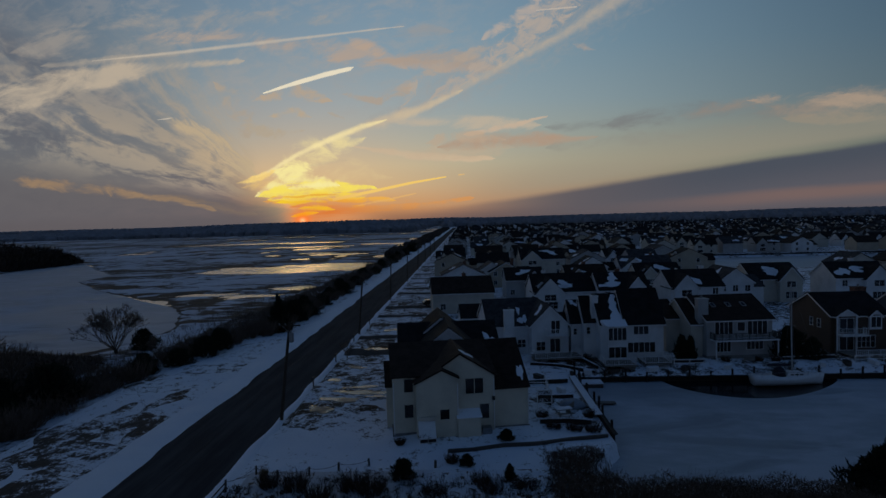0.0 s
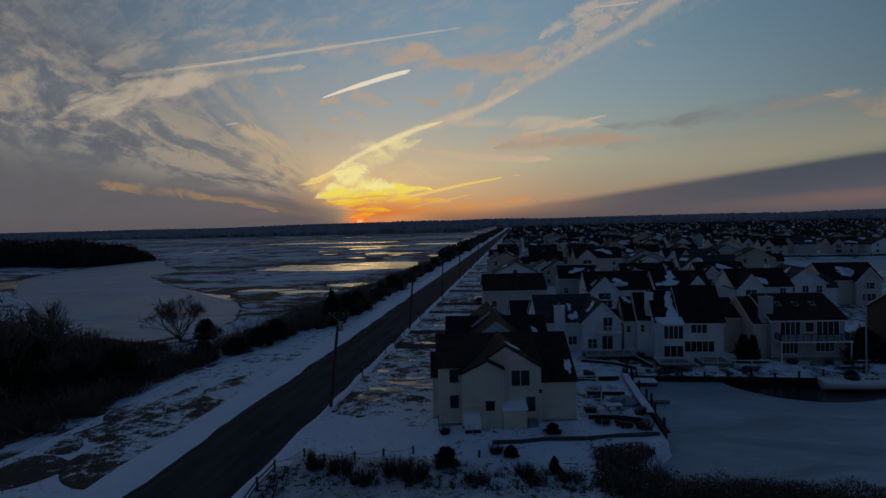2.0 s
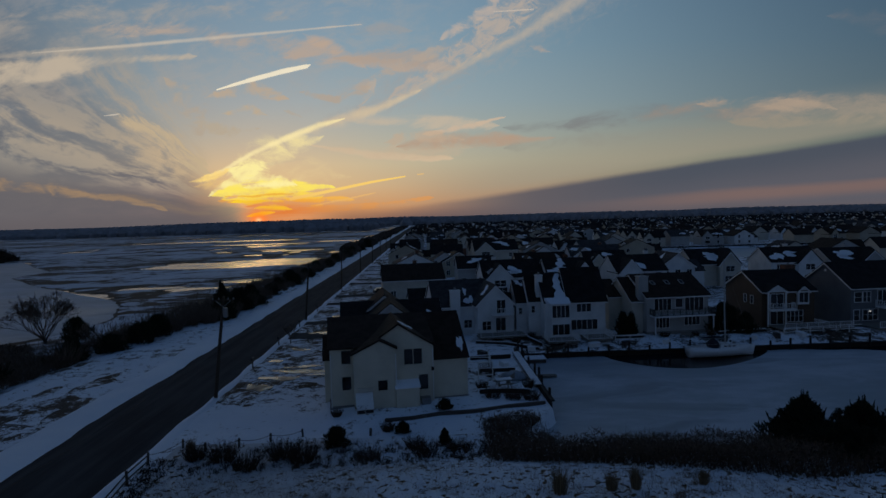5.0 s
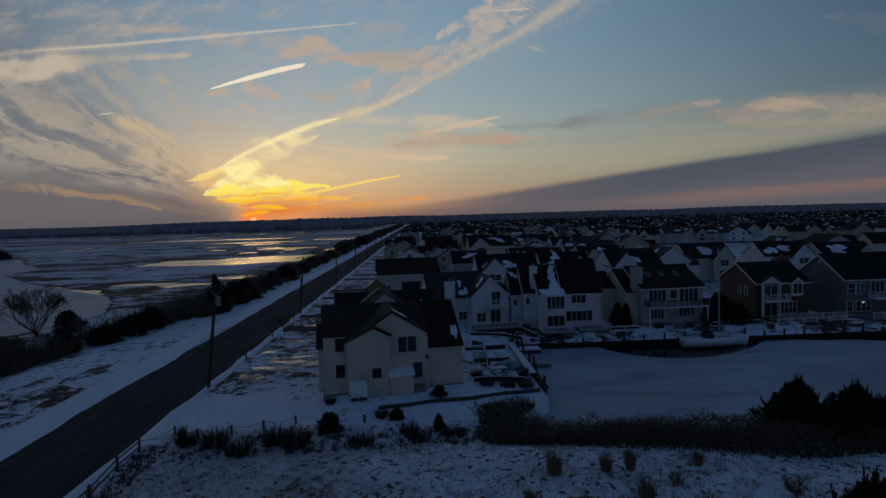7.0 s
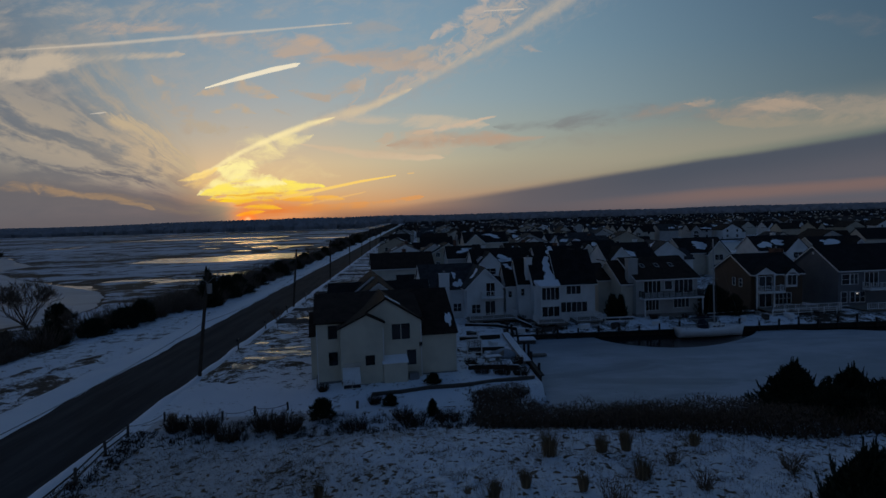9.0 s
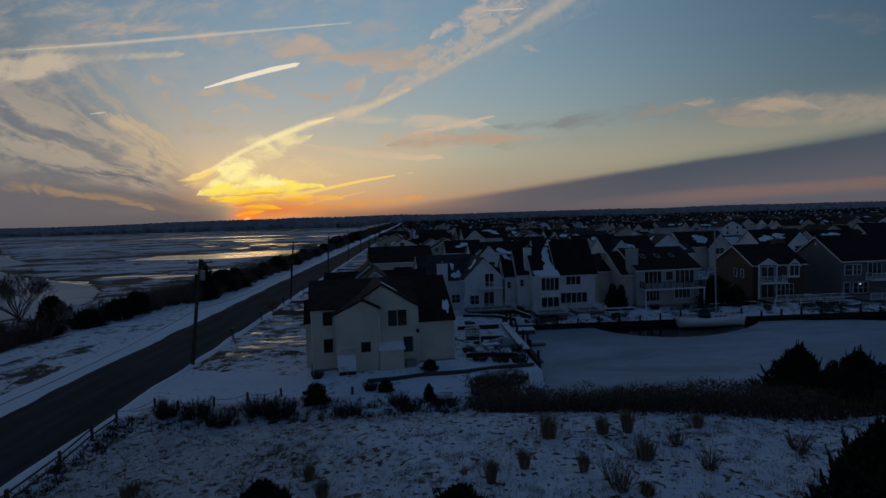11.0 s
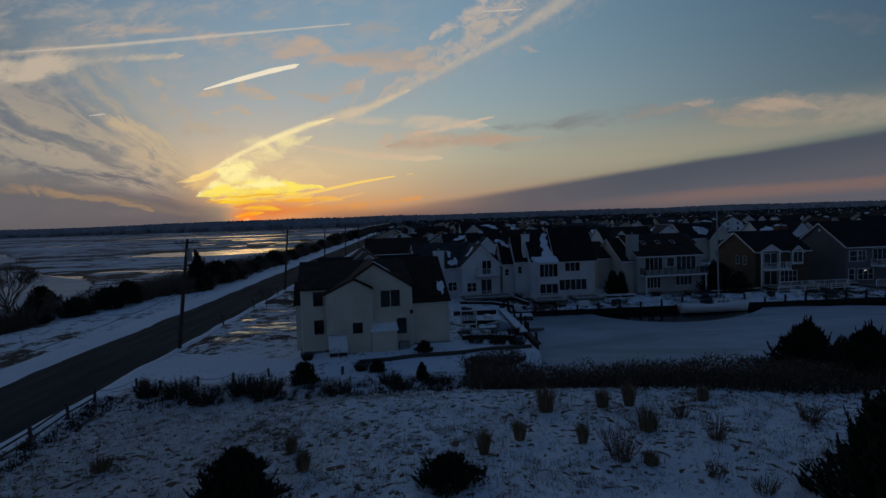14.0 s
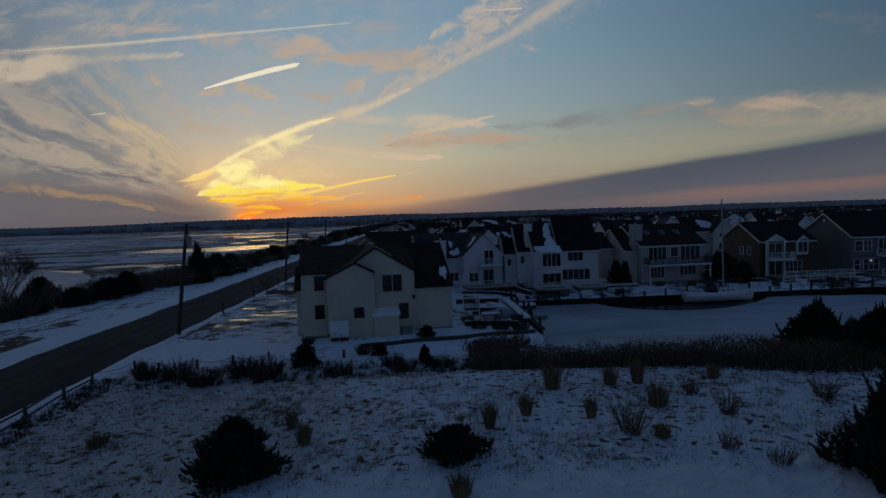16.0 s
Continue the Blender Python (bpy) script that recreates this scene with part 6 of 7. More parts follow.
def tuft(name, label, height, width, seed, blades=260, mat=None):
    """A clump of tall dead grass."""
    r = random.Random(seed)
    t = thing(name, label, "grass", "grass tufts")
    vs, fs = [], []
    for i in range(blades):
        a, q = r.uniform(0, 6.283), math.sqrt(r.random())
        p = Vector((q * width * 0.28 * math.cos(a), q * width * 0.28 * math.sin(a), -0.08))
        lean = q * 0.34
        hh = height * r.uniform(0.6, 1.0)
        m = p + Vector((math.cos(a) * lean * hh * 0.4, math.sin(a) * lean * hh * 0.4, hh * 0.6))
        e = p + Vector((math.cos(a) * lean * hh + r.uniform(-0.06, 0.06), math.sin(a) * lean * hh + r.uniform(-0.06, 0.06), hh))
        w = Vector((math.sin(a), -math.cos(a), 0)) * 0.016
        b0 = len(vs)
        vs += [p - w, p + w, m + w * 0.8, m - w * 0.8, e]
        fs += [(b0, b0 + 1, b0 + 2, b0 + 3), (b0 + 3, b0 + 2, b0 + 4)]
    me = bpy.data.meshes.new("clump")
    me.from_pydata(vs, [], fs)
    me.materials.append(mat or M_STRAW)
    c = new("clump", me)
    c.parent = t
    return t


def gz(x, y):
    return float(ground_h(np.array(float(x)), np.array(float(y))))


def set_at(t, x, y, turn=0.0, scale=1.0):
    t.matrix_world = pose(x, y, gz(x, y), 0, 0, turn) @ Matrix.Scale(scale, 4)
    return t


# evergreens of the foreground and lagoon side
set_at(conifer("cedar", "dark bushy cedar standing in the snowy field", 2.6, 3.5, 1, 1000, taper=0.66), -4.5, 25.2)
set_at(conifer("cedar", "low spreading cedar in the snowy field", 1.15, 2.9, 2, 560, taper=0.5), 4.05, 25.3)
set_at(conifer("cedar", "tall dark cedar at the field's edge", 5.7, 6.0, 3, 1800), 19.7, 20.8)
set_at(conifer("cedar", "dark spiky cedar above the frozen lagoon", 5.3, 7.0, 4, 1700), 30.9, 41.2)
set_at(conifer("cedar", "smaller cedar beside the lagoon cedar", 4.5, 6.4, 5, 1400), 35.4, 41.0)
set_at(conifer("cedar", "low cedar filling the lagoon bank", 2.6, 8.0, 6, 1500), 31.5, 37.6)
set_at(conifer("cedar", "broad dark cedar further along the lagoon bank", 4.0, 8.0, 17, 1500), 43.0, 39.6)
set_at(conifer("cedar", "low dark cedar at the foot of the lagoon bank", 2.4, 8.0, 18, 1300), 36.0, 36.4)
set_at(conifer("cedar", "wide low cedar on the lagoon bank", 3.2, 9.0, 16, 1500), 38.6, 38.0)
set_at(conifer("cedar", "round clipped evergreen by the house wall", 1.1, 1.4, 7, 200, taper=0.45), 3.5, 51.6)
set_at(conifer("cedar", "round dark evergreen in the front yard", 1.7, 2.1, 8, 320, taper=0.45), -5.6, 44.4)
set_at(conifer("cedar", "small round evergreen in the front yard", 1.0, 1.25, 9, 200, taper=0.45), -0.3, 46.6)
set_at(conifer("cedar", "narrow dark arborvitae between two houses", 4.2, 1.7, 10, 520, taper=0.4), 31.0, 80.6)
set_at(conifer("cedar", "narrow dark arborvitae beside its neighbour", 3.8, 1.6, 11, 480, taper=0.4), 32.3, 80.9)
set_at(conifer("cedar", "large dark evergreen between grey and brown houses", 5.0, 5.6, 12, 1100, taper=0.5), 47.0, 82.0)
set_at(conifer("cedar", "dark evergreen beside the sailboat berth", 3.4, 3.4, 13, 600, taper=0.55), 49.6, 80.8)
set_at(conifer("cedar", "small upright evergreen in the yard", 1.4, 0.9, 14, 180), 3.2, 44.0)
# tall pine and cedars along the south side of the road
pine = set_at(conifer("cedar", "tall pointed cedar above the roadside hedge", 8.2, 4.4, 20, 900), -37.0, 107.5)
sc = random.Random(5)
ced = [conifer("cedar", "dark cedar in the roadside hedge", 4.0, 4.4, 21, 620, taper=0.45), conifer("cedar", "dark rounded cedar in the roadside hedge", 3.0, 4.6, 22, 620, taper=0.38)]
set_at(ced[0], -47.6, 78.5)
set_at(ced[1], -44.6, 83.0)
set_at(copy_thing(ced[0], Matrix()), -58.6, 97.5, 60, 1.1)
spots = [(-42.5, 93, 1.0), (-43, 88.6, 1.1), (-37.4, 118, 1.25), (-36.6, 125, 1.3), (-39, 131, 1.1), (-37, 141, 1.2), (-38, 152, 1.0), (-36.5, 163, 1.3), (-39, 170, 1.2), (-37, 185, 1.1),
         (-38, 205, 1.3), (-37, 226, 1.2), (-38, 250, 1.3), (-37.5, 280, 1.4), (-38, 310, 1.3), (-38, 345, 1.5), (-37, 380, 1.5), (-38, 420, 1.6), (-52, 66, 1.5), (-56, 72, 1.3), (-54, 60, 1.3), (-60, 66, 1.7), (-66, 62, 2.2), (-70, 70, 2.3), (-75, 62, 2.4)]
for k, (x, y, s) in enumerate(spots):
    t = copy_thing(ced[k % 2], Matrix())
    set_at(t, x, y, sc.uniform(0, 360), s * sc.uniform(0.9, 1.1))
# leafless trees
set_at(bare_tree("bare_tree", "broad leafless tree at the marsh edge", 12.0, 31, 7, 5, spread=0.8), -62.5, 95.5)
set_at(bare_tree("bare_tree", "leafless multi-stemmed tree at the marsh edge", 6.0, 32, 5, 3), -53.0, 92.0)
bt = set_at(bare_tree("bare_tree", "tall leafless tree in the dark roadside wood", 15.5, 33, 6, 1, spread=0.5), -70, 60)
for k, (x, y, s) in enumerate([(-76, 66, 1.0), (-64, 62, 0.86), (-80, 58, 1.05), (-66, 70, 0.8), (-60, 70, 0.62), (-72, 76, 0.85), (-57, 62, 0.5), (-84, 70, 1.0), (-62, 56, 0.75)]):
    set_at(copy_thing(bt, Matrix()), x, y, 40 * k, s)
set_at(bare_tree("bare_tree", "slender leafless tree on the lagoon bank", 4.6, 34, 5, 2), 41.0, 38.8)
set_at(bare_tree("bare_tree", "young leafless street tree beside the road", 4.2, 35, 5, 1), -18.6, 84.0)
set_at(bare_tree("bare_tree", "leafless tree above the distant hedge", 9.0, 36, 5, 1), -36.5, 205)
# roadside hedge
hs = [shrub("shrub", "leafless brown thicket in the roadside hedge", 2.5, 3.2, 41, 110, M_TWIG), shrub("shrub", "low leafless thicket in the roadside hedge", 1.8, 2.8, 42, 90, M_TWIG), shrub("shrub", "tall leafless thicket in the roadside hedge", 3.2, 2.8, 43, 90, M_TWIG)]
first = [True] * 3


def hedge_line(y):
    """The roadside edge of the hedge."""
    return -37.0 - 11.0 * smooth01(y, 112, 76)


yk = 52.0
while yk < 330:
    edge = hedge_line(yk)
    for rowk in range(3 if yk < 150 else 2):
        if sc.random() < 0.16:
            continue
        k = sc.randrange(3)
        x, y = edge - rowk * 2.6 + sc.uniform(-1.2, 1.2), yk + sc.uniform(-1.4, 1.4)
        t = hs[k] if first[k] else copy_thing(hs[k], Matrix())
        first[k] = False
        set_at(t, x, y, sc.uniform(0, 360), sc.uniform(0.75, 1.2))
    yk += 2.7 if yk < 150 else 5.0
# thickets of the near yard
yard = [(-9.4, 42.8, 1.5, 2.6), (-11.8, 41.0, 1.3, 1.8), (-7.8, 42.0, 1.6, 2.0), (-2.8, 41.6, 1.0, 2.2), (0.8, 43.4, 1.0, 1.4), (1.6, 42.2, 0.9, 2.2), (4.4, 42.6, 0.9, 2.0), (-14.0, 42.8, 1.4, 2.0), (-16.4, 43.2, 1.2, 1.6), (-4.2, 51.3, 0.9, 0.9), (-6.6, 51.0, 0.8, 0.8), (-1.6, 47.2, 0.9, 1.0)]
for k, (x, y, hh, ww) in enumerate(yard):
    set_at(shrub("shrub", "small leafless shrub in the snowy front yard", hh, ww, 50 + k, 170), x, y)
for k, (x, y, hh, ww) in enumerate([(11.7, 26.6, 2.0, 1.6), (22.6, 29.6, 1.5, 1.2), (16.8, 28.0, 1.6, 0.8), (16.0, 23.2, 1.0, 1.2), (14.9, 24.6, 0.9, 1.2), (16.6, 31.0, 1.2, 0.8)]):
    set_at(shrub("shrub", "bare twiggy shrub standing in the snowy field", hh * 0.8, ww * 0.6, 80 + k, 44, M_REED), x, y)
# tall grass tufts
for k, (x, y, hh, ww) in enumerate([(9.9, 33.2, 1.75, 1.5), (13.1, 33.1, 1.2, 1.1), (14.6, 33.1, 1.6, 0.9), (14.2, 29.6, 1.3, 1.5), (7.7, 29.3, 1.2, 0.8), (5.8, 28.0, 1.4, 0.7), (10.6, 28.6, 1.1, 0.7), (-3.4, 30.0, 1.0, 0.7), (-2.4, 27.8, 1.0, 0.9), (-17.2, 44.4, 1.2, 0.9), (19.0, 33.4, 1.0, 0.9), (4.0, 22.0, 0.9, 1.2), (12.8, 26.0, 0.7, 1.0), (-13.0, 31.0, 0.8, 1.6)]):
    set_at(tuft("grass_tuft", "tall clump of straw-coloured dead grass in snow", hh, ww, 90 + k), x, y)


def scatter(name, label, n, area, height, mat, seed, width=0.02, lean=0.35, clump=0.0, category="grass", dens=None, tall=False):
    """Many blades in one mesh."""
    r = np.random.default_rng(seed)
    x0, x1, y0, y1 = area
    x, y = r.uniform(x0, x1, n), r.uniform(y0, y1, n)
    if clump:
        c = max(1, int(n / clump))
        cx, cy = r.uniform(x0, x1, c), r.uniform(y0, y1, c)
        k = r.integers(0, c, n)
        x, y = cx[k] + r.normal(0, 0.14, n), cy[k] + r.normal(0, 0.14, n)
    if dens is not None:
        keep = dens(x, y) > r.uniform(0, 1, n)
        x, y = x[keep], y[keep]
        n = len(x)
    z = ground_h(x, y) - 0.03
    hh = height * r.uniform(0.35, 1.0, n)
    if tall:
        hh = hh * (0.72 + 0.30 * bumps(x, y, 1.1, 3.0) + 0.22 * bumps(x, y * 0, 4.0, 1.0)).clip(0.25, 1.3)
    a = r.uniform(0, 6.283, n)
    ln = r.uniform(0, lean, n)
    w = width * r.uniform(0.7, 1.3, n)
    b = r.uniform(0, 6.283, n)
    p = np.stack([x, y, z], -1)
    s = np.stack([np.cos(b) * w, np.sin(b) * w, 0 * w], -1)
    e = p + np.stack([np.cos(a) * ln * hh, np.sin(a) * ln * hh, hh], -1)
    vs = np.stack([p - s, p + s, e], 1).reshape(-1, 3)
    me = bpy.data.meshes.new(name)
    me.from_pydata(vs.tolist(), [], np.arange(3 * n).reshape(-1, 3).tolist())
    me.materials.append(mat)
    return tagged(new(name, me), label, category, "", "stuff")


def reed_band(x, y):
    near = 38.6 - 0.28 * (x - 9) * (x < 26) - 4.8 * (x >= 26)
    front = smooth01(y, near - 0.4, near + 0.5) * smooth01(y, 43.2 + 0.9 * bumps(x, y * 0, 3.0), 41.6) * smooth01(x, 5.5, 8.0)
    corner = smooth01(x, 6.0, 7.4) * smooth01(x, 12.6, 10.6) * smooth01(y, 50.0 + 0.8 * bumps(x, y, 1.5, 2.0), 46.8) * smooth01(y, 39, 41) * 0.8
    return np.maximum(front, corner)


scatter("reed_bed", "dense brown reeds along the lagoon bank", 19000, (3, 64, 33, 50), 2.3, M_REED, 1, 0.011, 0.4, 0, "reeds", reed_band, tall=True)
scatter("low_growth", "dark matted growth under the reeds", 34000, (4, 64, 33, 50), 0.7, M_SHRUB, 2, 0.06, 0.8, 0, "reeds", reed_band)
def tussock_zone(x, y):
    return smooth01(y, 21.0, 25.5) * smooth01(y, 40.5, 38.5) * (0.45 + 0.6 * bumps(x, y, 2.4, 6.0) + 0.25 * bumps(x, y, 0.9, 2.0)).clip(0.06, 1.0)


def straw_zone(x, y):
    return smooth01(y, 21.5, 26.0) * (0.40 - 0.030 * x + 0.7 * bumps(x, y, 3.6, 1.0)).clip(0.03, 1.0)


def weed_zone(x, y):
    return smooth01(y, 23.0, 27.0) * smooth01(x, -2.0, 12.0) * (0.4 + 0.8 * bumps(x, y, 3.0, 4.0)).clip(0.05, 1.0)


scatter("field_grass", "straw-coloured dead grass poking through thin snow", 52000, (-18, 29, 20, 41), 0.40, M_GRASS, 3, 0.008, 0.8, 14, "grass", straw_zone)
scatter("field_tussocks", "small brown grass tussocks in thin snow", 95000, (-18, 30, 20, 41), 0.24, M_STRAW, 12, 0.012, 1.1, 40, "grass", tussock_zone)
scatter("field_stubble", "dark grass stubble in thin snow", 26000, (-18, 30, 20, 41), 0.13, M_SHRUB, 4, 0.024, 1.6, 34, "grass", tussock_zone)
scatter("field_weeds", "thin dry weed stalks standing in the snow", 5200, (-3, 30, 23, 36), 0.95, M_REED, 13, 0.008, 0.35, 9, "grass", weed_zone)
scatter("verge_grass", "dead grass along the snowy verge", 4000, (-47, -33, 40, 140), 0.26, M_STRAW, 5, 0.02, 0.9, 14, "grass")
scatter("yard_weeds", "dark weeds beyond the yard fence", 5000, (-17, 7, 40.2, 44.5), 0.55, M_SHRUB, 6, 0.02, 0.7, 16, "grass")
scatter("marsh_reeds", "dark brushy growth at the marsh edge", 9000, (-62, -38, 60, 330), 1.3, M_TWIG, 7, 0.05, 0.6, 0, "reeds", lambda x, y: smooth01(x, hedge_line(y) + 0.5, hedge_line(y) - 1.5))


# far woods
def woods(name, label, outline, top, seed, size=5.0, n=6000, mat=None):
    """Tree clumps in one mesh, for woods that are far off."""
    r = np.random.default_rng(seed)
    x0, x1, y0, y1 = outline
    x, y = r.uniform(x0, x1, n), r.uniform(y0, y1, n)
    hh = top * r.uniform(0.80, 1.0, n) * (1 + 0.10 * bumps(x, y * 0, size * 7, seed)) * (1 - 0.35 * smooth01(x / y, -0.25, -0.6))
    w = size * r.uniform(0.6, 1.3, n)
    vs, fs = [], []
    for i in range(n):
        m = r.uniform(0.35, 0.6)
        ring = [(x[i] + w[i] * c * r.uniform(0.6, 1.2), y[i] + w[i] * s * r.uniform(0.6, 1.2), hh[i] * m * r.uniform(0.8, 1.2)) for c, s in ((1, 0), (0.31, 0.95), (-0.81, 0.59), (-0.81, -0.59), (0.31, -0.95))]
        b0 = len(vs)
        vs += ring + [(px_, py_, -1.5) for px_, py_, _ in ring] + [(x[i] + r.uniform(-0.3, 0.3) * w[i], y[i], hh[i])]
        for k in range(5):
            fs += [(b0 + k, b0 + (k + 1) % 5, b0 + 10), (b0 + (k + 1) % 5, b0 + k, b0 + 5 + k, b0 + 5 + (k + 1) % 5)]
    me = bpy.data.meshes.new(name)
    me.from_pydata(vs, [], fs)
    me.materials.append(mat or M_HAZED_WOODS)
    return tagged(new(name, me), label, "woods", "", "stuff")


def brush(name, label, n, area, top, mat, seed, size=0.5, category="woods", low=0.8):
    """Dense leafless growth as many crossed twigs, filling the height given by top(x, y)."""
    r = np.random.default_rng(seed)
    x0, x1, y0, y1 = area
    x, y = r.uniform(x0, x1, n), r.uniform(y0, y1, n)
    tp = top(x, y)
    keep = tp > 0.3
    x, y, tp = x[keep], y[keep], tp[keep]
    n = len(x)
    g = ground_h(x, y)
    z = g + tp * r.uniform(0, 1, n) ** low
    d = r.normal(0, 1, (n, 3))
    d[:, 2] = np.abs(d[:, 2]) * 1.4
    d /= np.linalg.norm(d, axis=1)[:, None]
    s = np.cross(d, r.normal(0, 1, (n, 3)))
    s /= np.linalg.norm(s, axis=1)[:, None]
    ln = size * r.uniform(0.6, 1.5, n)[:, None]
    p = np.stack([x, y, z], -1)
    vs = np.stack([p - s * ln * 0.10, p + s * ln * 0.10, p + d * ln], 1).reshape(-1, 3)
    me = bpy.data.meshes.new(name)
    me.from_pydata(vs.tolist(), [], np.arange(3 * n).reshape(-1, 3).tolist())
    me.materials.append(mat)
    return tagged(new(name, me), label, category, "", "stuff")


def bank_top(x, y):
    return reed_band(x, y) * (1.10 + 0.50 * bumps(x, y, 1.2, 2.0) + 0.40 * bumps(x, y * 0, 4.0, 6.0)).clip(0.45, 2.4)


brush("bank_thicket", "tangled brown brush and reeds along the lagoon bank", 170000, (3, 64, 33, 50), bank_top, M_BRUSH, 9, 0.25, "brush", 1.3)


def wood_top(x, y):
    k = smooth01(x, -55, -82) * smooth01(y, 40, 52) * smooth01(y, 96, 74)
    return k * (12.5 + 2.5 * bumps(x, y, 4.0, 1.0)) * (0.75 + 0.25 * bumps(x, y, 1.6, 4.0))


brush("dark_wood", "dense dark leafless wood beside the marsh", 34000, (-100, -54, 40, 96), wood_top, M_TWIG, 1, 0.95)
brush("hedge_brush", "tangled dark undergrowth of the roadside hedge", 90000, (-64, -36, 50, 330), lambda x, y: 2.9 * smooth01(x, hedge_line(y) + 0.6, hedge_line(y) - 2.2) * smooth01(x, -58 + 0.05 * (y - 60), -50 + 0.04 * (y - 60)) * (0.55 + 0.55 * bumps(x, y, 2.0, 2.0) + 0.3 * bumps(x, y, 7.0, 5.0)).clip(0, 1.3), M_TWIG, 2, 0.6)
brush("island_wood", "dark leafless wooded island in the marsh", 26000, (-372, -246, 292, 352), lambda x, y: 14.5 * np.sqrt(np.clip(1 - ((x + 312) / 64) ** 2, 0, 1)) * (0.85 + 0.2 * bumps(x, y, 5.0, 3.0)), M_SHRUB, 3, 3.6)
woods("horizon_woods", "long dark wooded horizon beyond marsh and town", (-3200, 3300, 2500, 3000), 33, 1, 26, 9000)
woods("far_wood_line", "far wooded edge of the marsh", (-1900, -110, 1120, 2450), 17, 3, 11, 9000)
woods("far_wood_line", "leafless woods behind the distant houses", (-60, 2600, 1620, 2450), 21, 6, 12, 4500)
woods("town_trees", "scattered dark leafless trees among distant houses", (0, 1400, 330, 1500), 8.0, 4, 3.0, 1500, M_SHRUB)
woods("roadside_trees", "dark roadside trees in the distance", (-48, -35, 330, 1300), 5.0, 5, 2.2, 520, M_SHRUB)

# ---- poles, posts and mailboxes ----
def pole(x, y, lean, transformer, arm):
    t = thing("utility_pole", "weathered wooden utility pole leaning over the road", "pole", "utility poles", "", pose(x, y, 0))
    top = Vector((lean, 0, 10.7))
    part("shaft", tube(bmesh.new(), [(0, 0, -0.5), top * 0.5, top], [0.20, 0.17, 0.13], 10), M_POLE, t)
    if arm:
        a = part("crossarm", bar(bmesh.new(), top + Vector((-1.2, -0.16, -0.35)), top + Vector((1.2, -0.16, -0.35)), 0.12, 0.13), M_POLE, t)
        for k in (-1.05, -0.45, 0.5, 1.05):
            p = top + Vector((k, -0.16, -0.29))
            part("insulator", tube(bmesh.new(), [p, p + Vector((0, 0, 0.09)), p + Vector((0, 0, 0.22))], [0.05, 0.07, 0.035], 8), M_METAL, a)
        br = bar(bmesh.new(), top + Vector((-0.75, -0.2, -0.38)), top + Vector((-0.02, -0.2, -1.05)), 0.05)
        part("brace", bar(br, top + Vector((0.75, -0.2, -0.38)), top + Vector((-0.02, -0.2, -1.05)), 0.05), M_METAL, t)
    if transformer:
        p = top * 0.80 + Vector((0.42, -0.1, 0))
        c = part("transformer", tube(bmesh.new(), [p, p + Vector((0, 0, 0.08)), p + Vector((0, 0, 0.95)), p + Vector((0, 0, 1.02))], [0.20, 0.26, 0.26, 0.2], 12), M_METAL, t)
        part("bushing", tube(bmesh.new(), [p + Vector((0, 0, 1.02)), p + Vector((0, 0, 1.25))], [0.05, 0.03], 6), M_DARK, c)
    return t


leans = [1.4, 1.0, 0.5, 0.3, 0.4, 0.2, 0.2, 0.1]
for k, ln in enumerate(leans):
    pole(-20.3, 58.0 + 44.8 * k, ln, k == 0, k in (0, 1, 2, 4))
pole(-20.3, 13.2, 1.0, False, True)


def cable(a, b, sag, rad):
    t = tagged(link_bm("overhead_cable", tube(bmesh.new(), [Vector(a).lerp(Vector(b), k / 12) - Vector((0, 0, sag * 4 * (k / 12) * (1 - k / 12))) for k in range(13)], [rad] * 13, 5), M_CABLE), "thin black overhead cable strung between poles", "cable", "overhead cables")
    return t


pts = [(-20.3 + 0.5 * l, y, 5.6) for l, y in zip([1.0] + leans[:4], [13.2, 58.0, 102.8, 147.6, 192.4])]
for a, b in zip(pts, pts[1:]):
    cable(a, b, 0.7, 0.022)


def post(x, y, hh, wide=0.16):
    bm = box(bmesh.new(), -wide / 2, wide / 2, -wide / 2, wide / 2, -0.4, hh)
    bmesh.ops.bevel(bm, geom=[e for e in bm.edges if e.calc_length() < wide * 1.1 and max(v.co.z for v in e.verts) > hh * 0.9], offset=0.03, segments=1, affect="EDGES")
    ob = tagged(link_bm("fence_post", bm, M_POST), "short weathered timber fence post in snow", "post", "fence posts")
    ob.matrix_world = pose(x, y, gz(x, y), random.uniform(-3, 3), random.uniform(-3, 3), random.uniform(0, 40))
    return Vector((x, y, gz(x, y) + hh * 0.8))


posts = [post(x, y, hh) for x, y, hh in [(-18.7, 30.2, 1.0), (-18.9, 34.8, 1.05), (-19.5, 39.2, 1.05), (-19.5, 42.2, 1.0), (-18.2, 45.3, 0.75), (-16.1, 44.5, 0.75), (-13.6, 45.1, 0.75), (-11.3, 46.0, 0.75), (-8.8, 46.8, 0.7), (-3.0, 46.2, 0.65)]]
for a, b in zip([posts[0] - Vector((-0.1, 4.6, 0))] + posts[:3], posts[:4]):
    for drop in (0.05, 0.48):
        tagged(link_bm("fence_rail", bar(bmesh.new(), a - Vector((0, 0, drop)), b - Vector((0, 0, drop)), 0.05, 0.10), M_POST), "weathered timber fence rail beside the road", "rail", "fence rails")
for a, b in zip(posts[3:8], posts[4:9]):
    tagged(link_bm("fence_rope", tube(bmesh.new(), [a.lerp(b, k / 8) - Vector((0, 0, 0.9 * (k / 8) * (1 - k / 8))) for k in range(9)], [0.02] * 9, 5), M_POST), "slack rope strung between fence posts", "rope", "fence ropes")
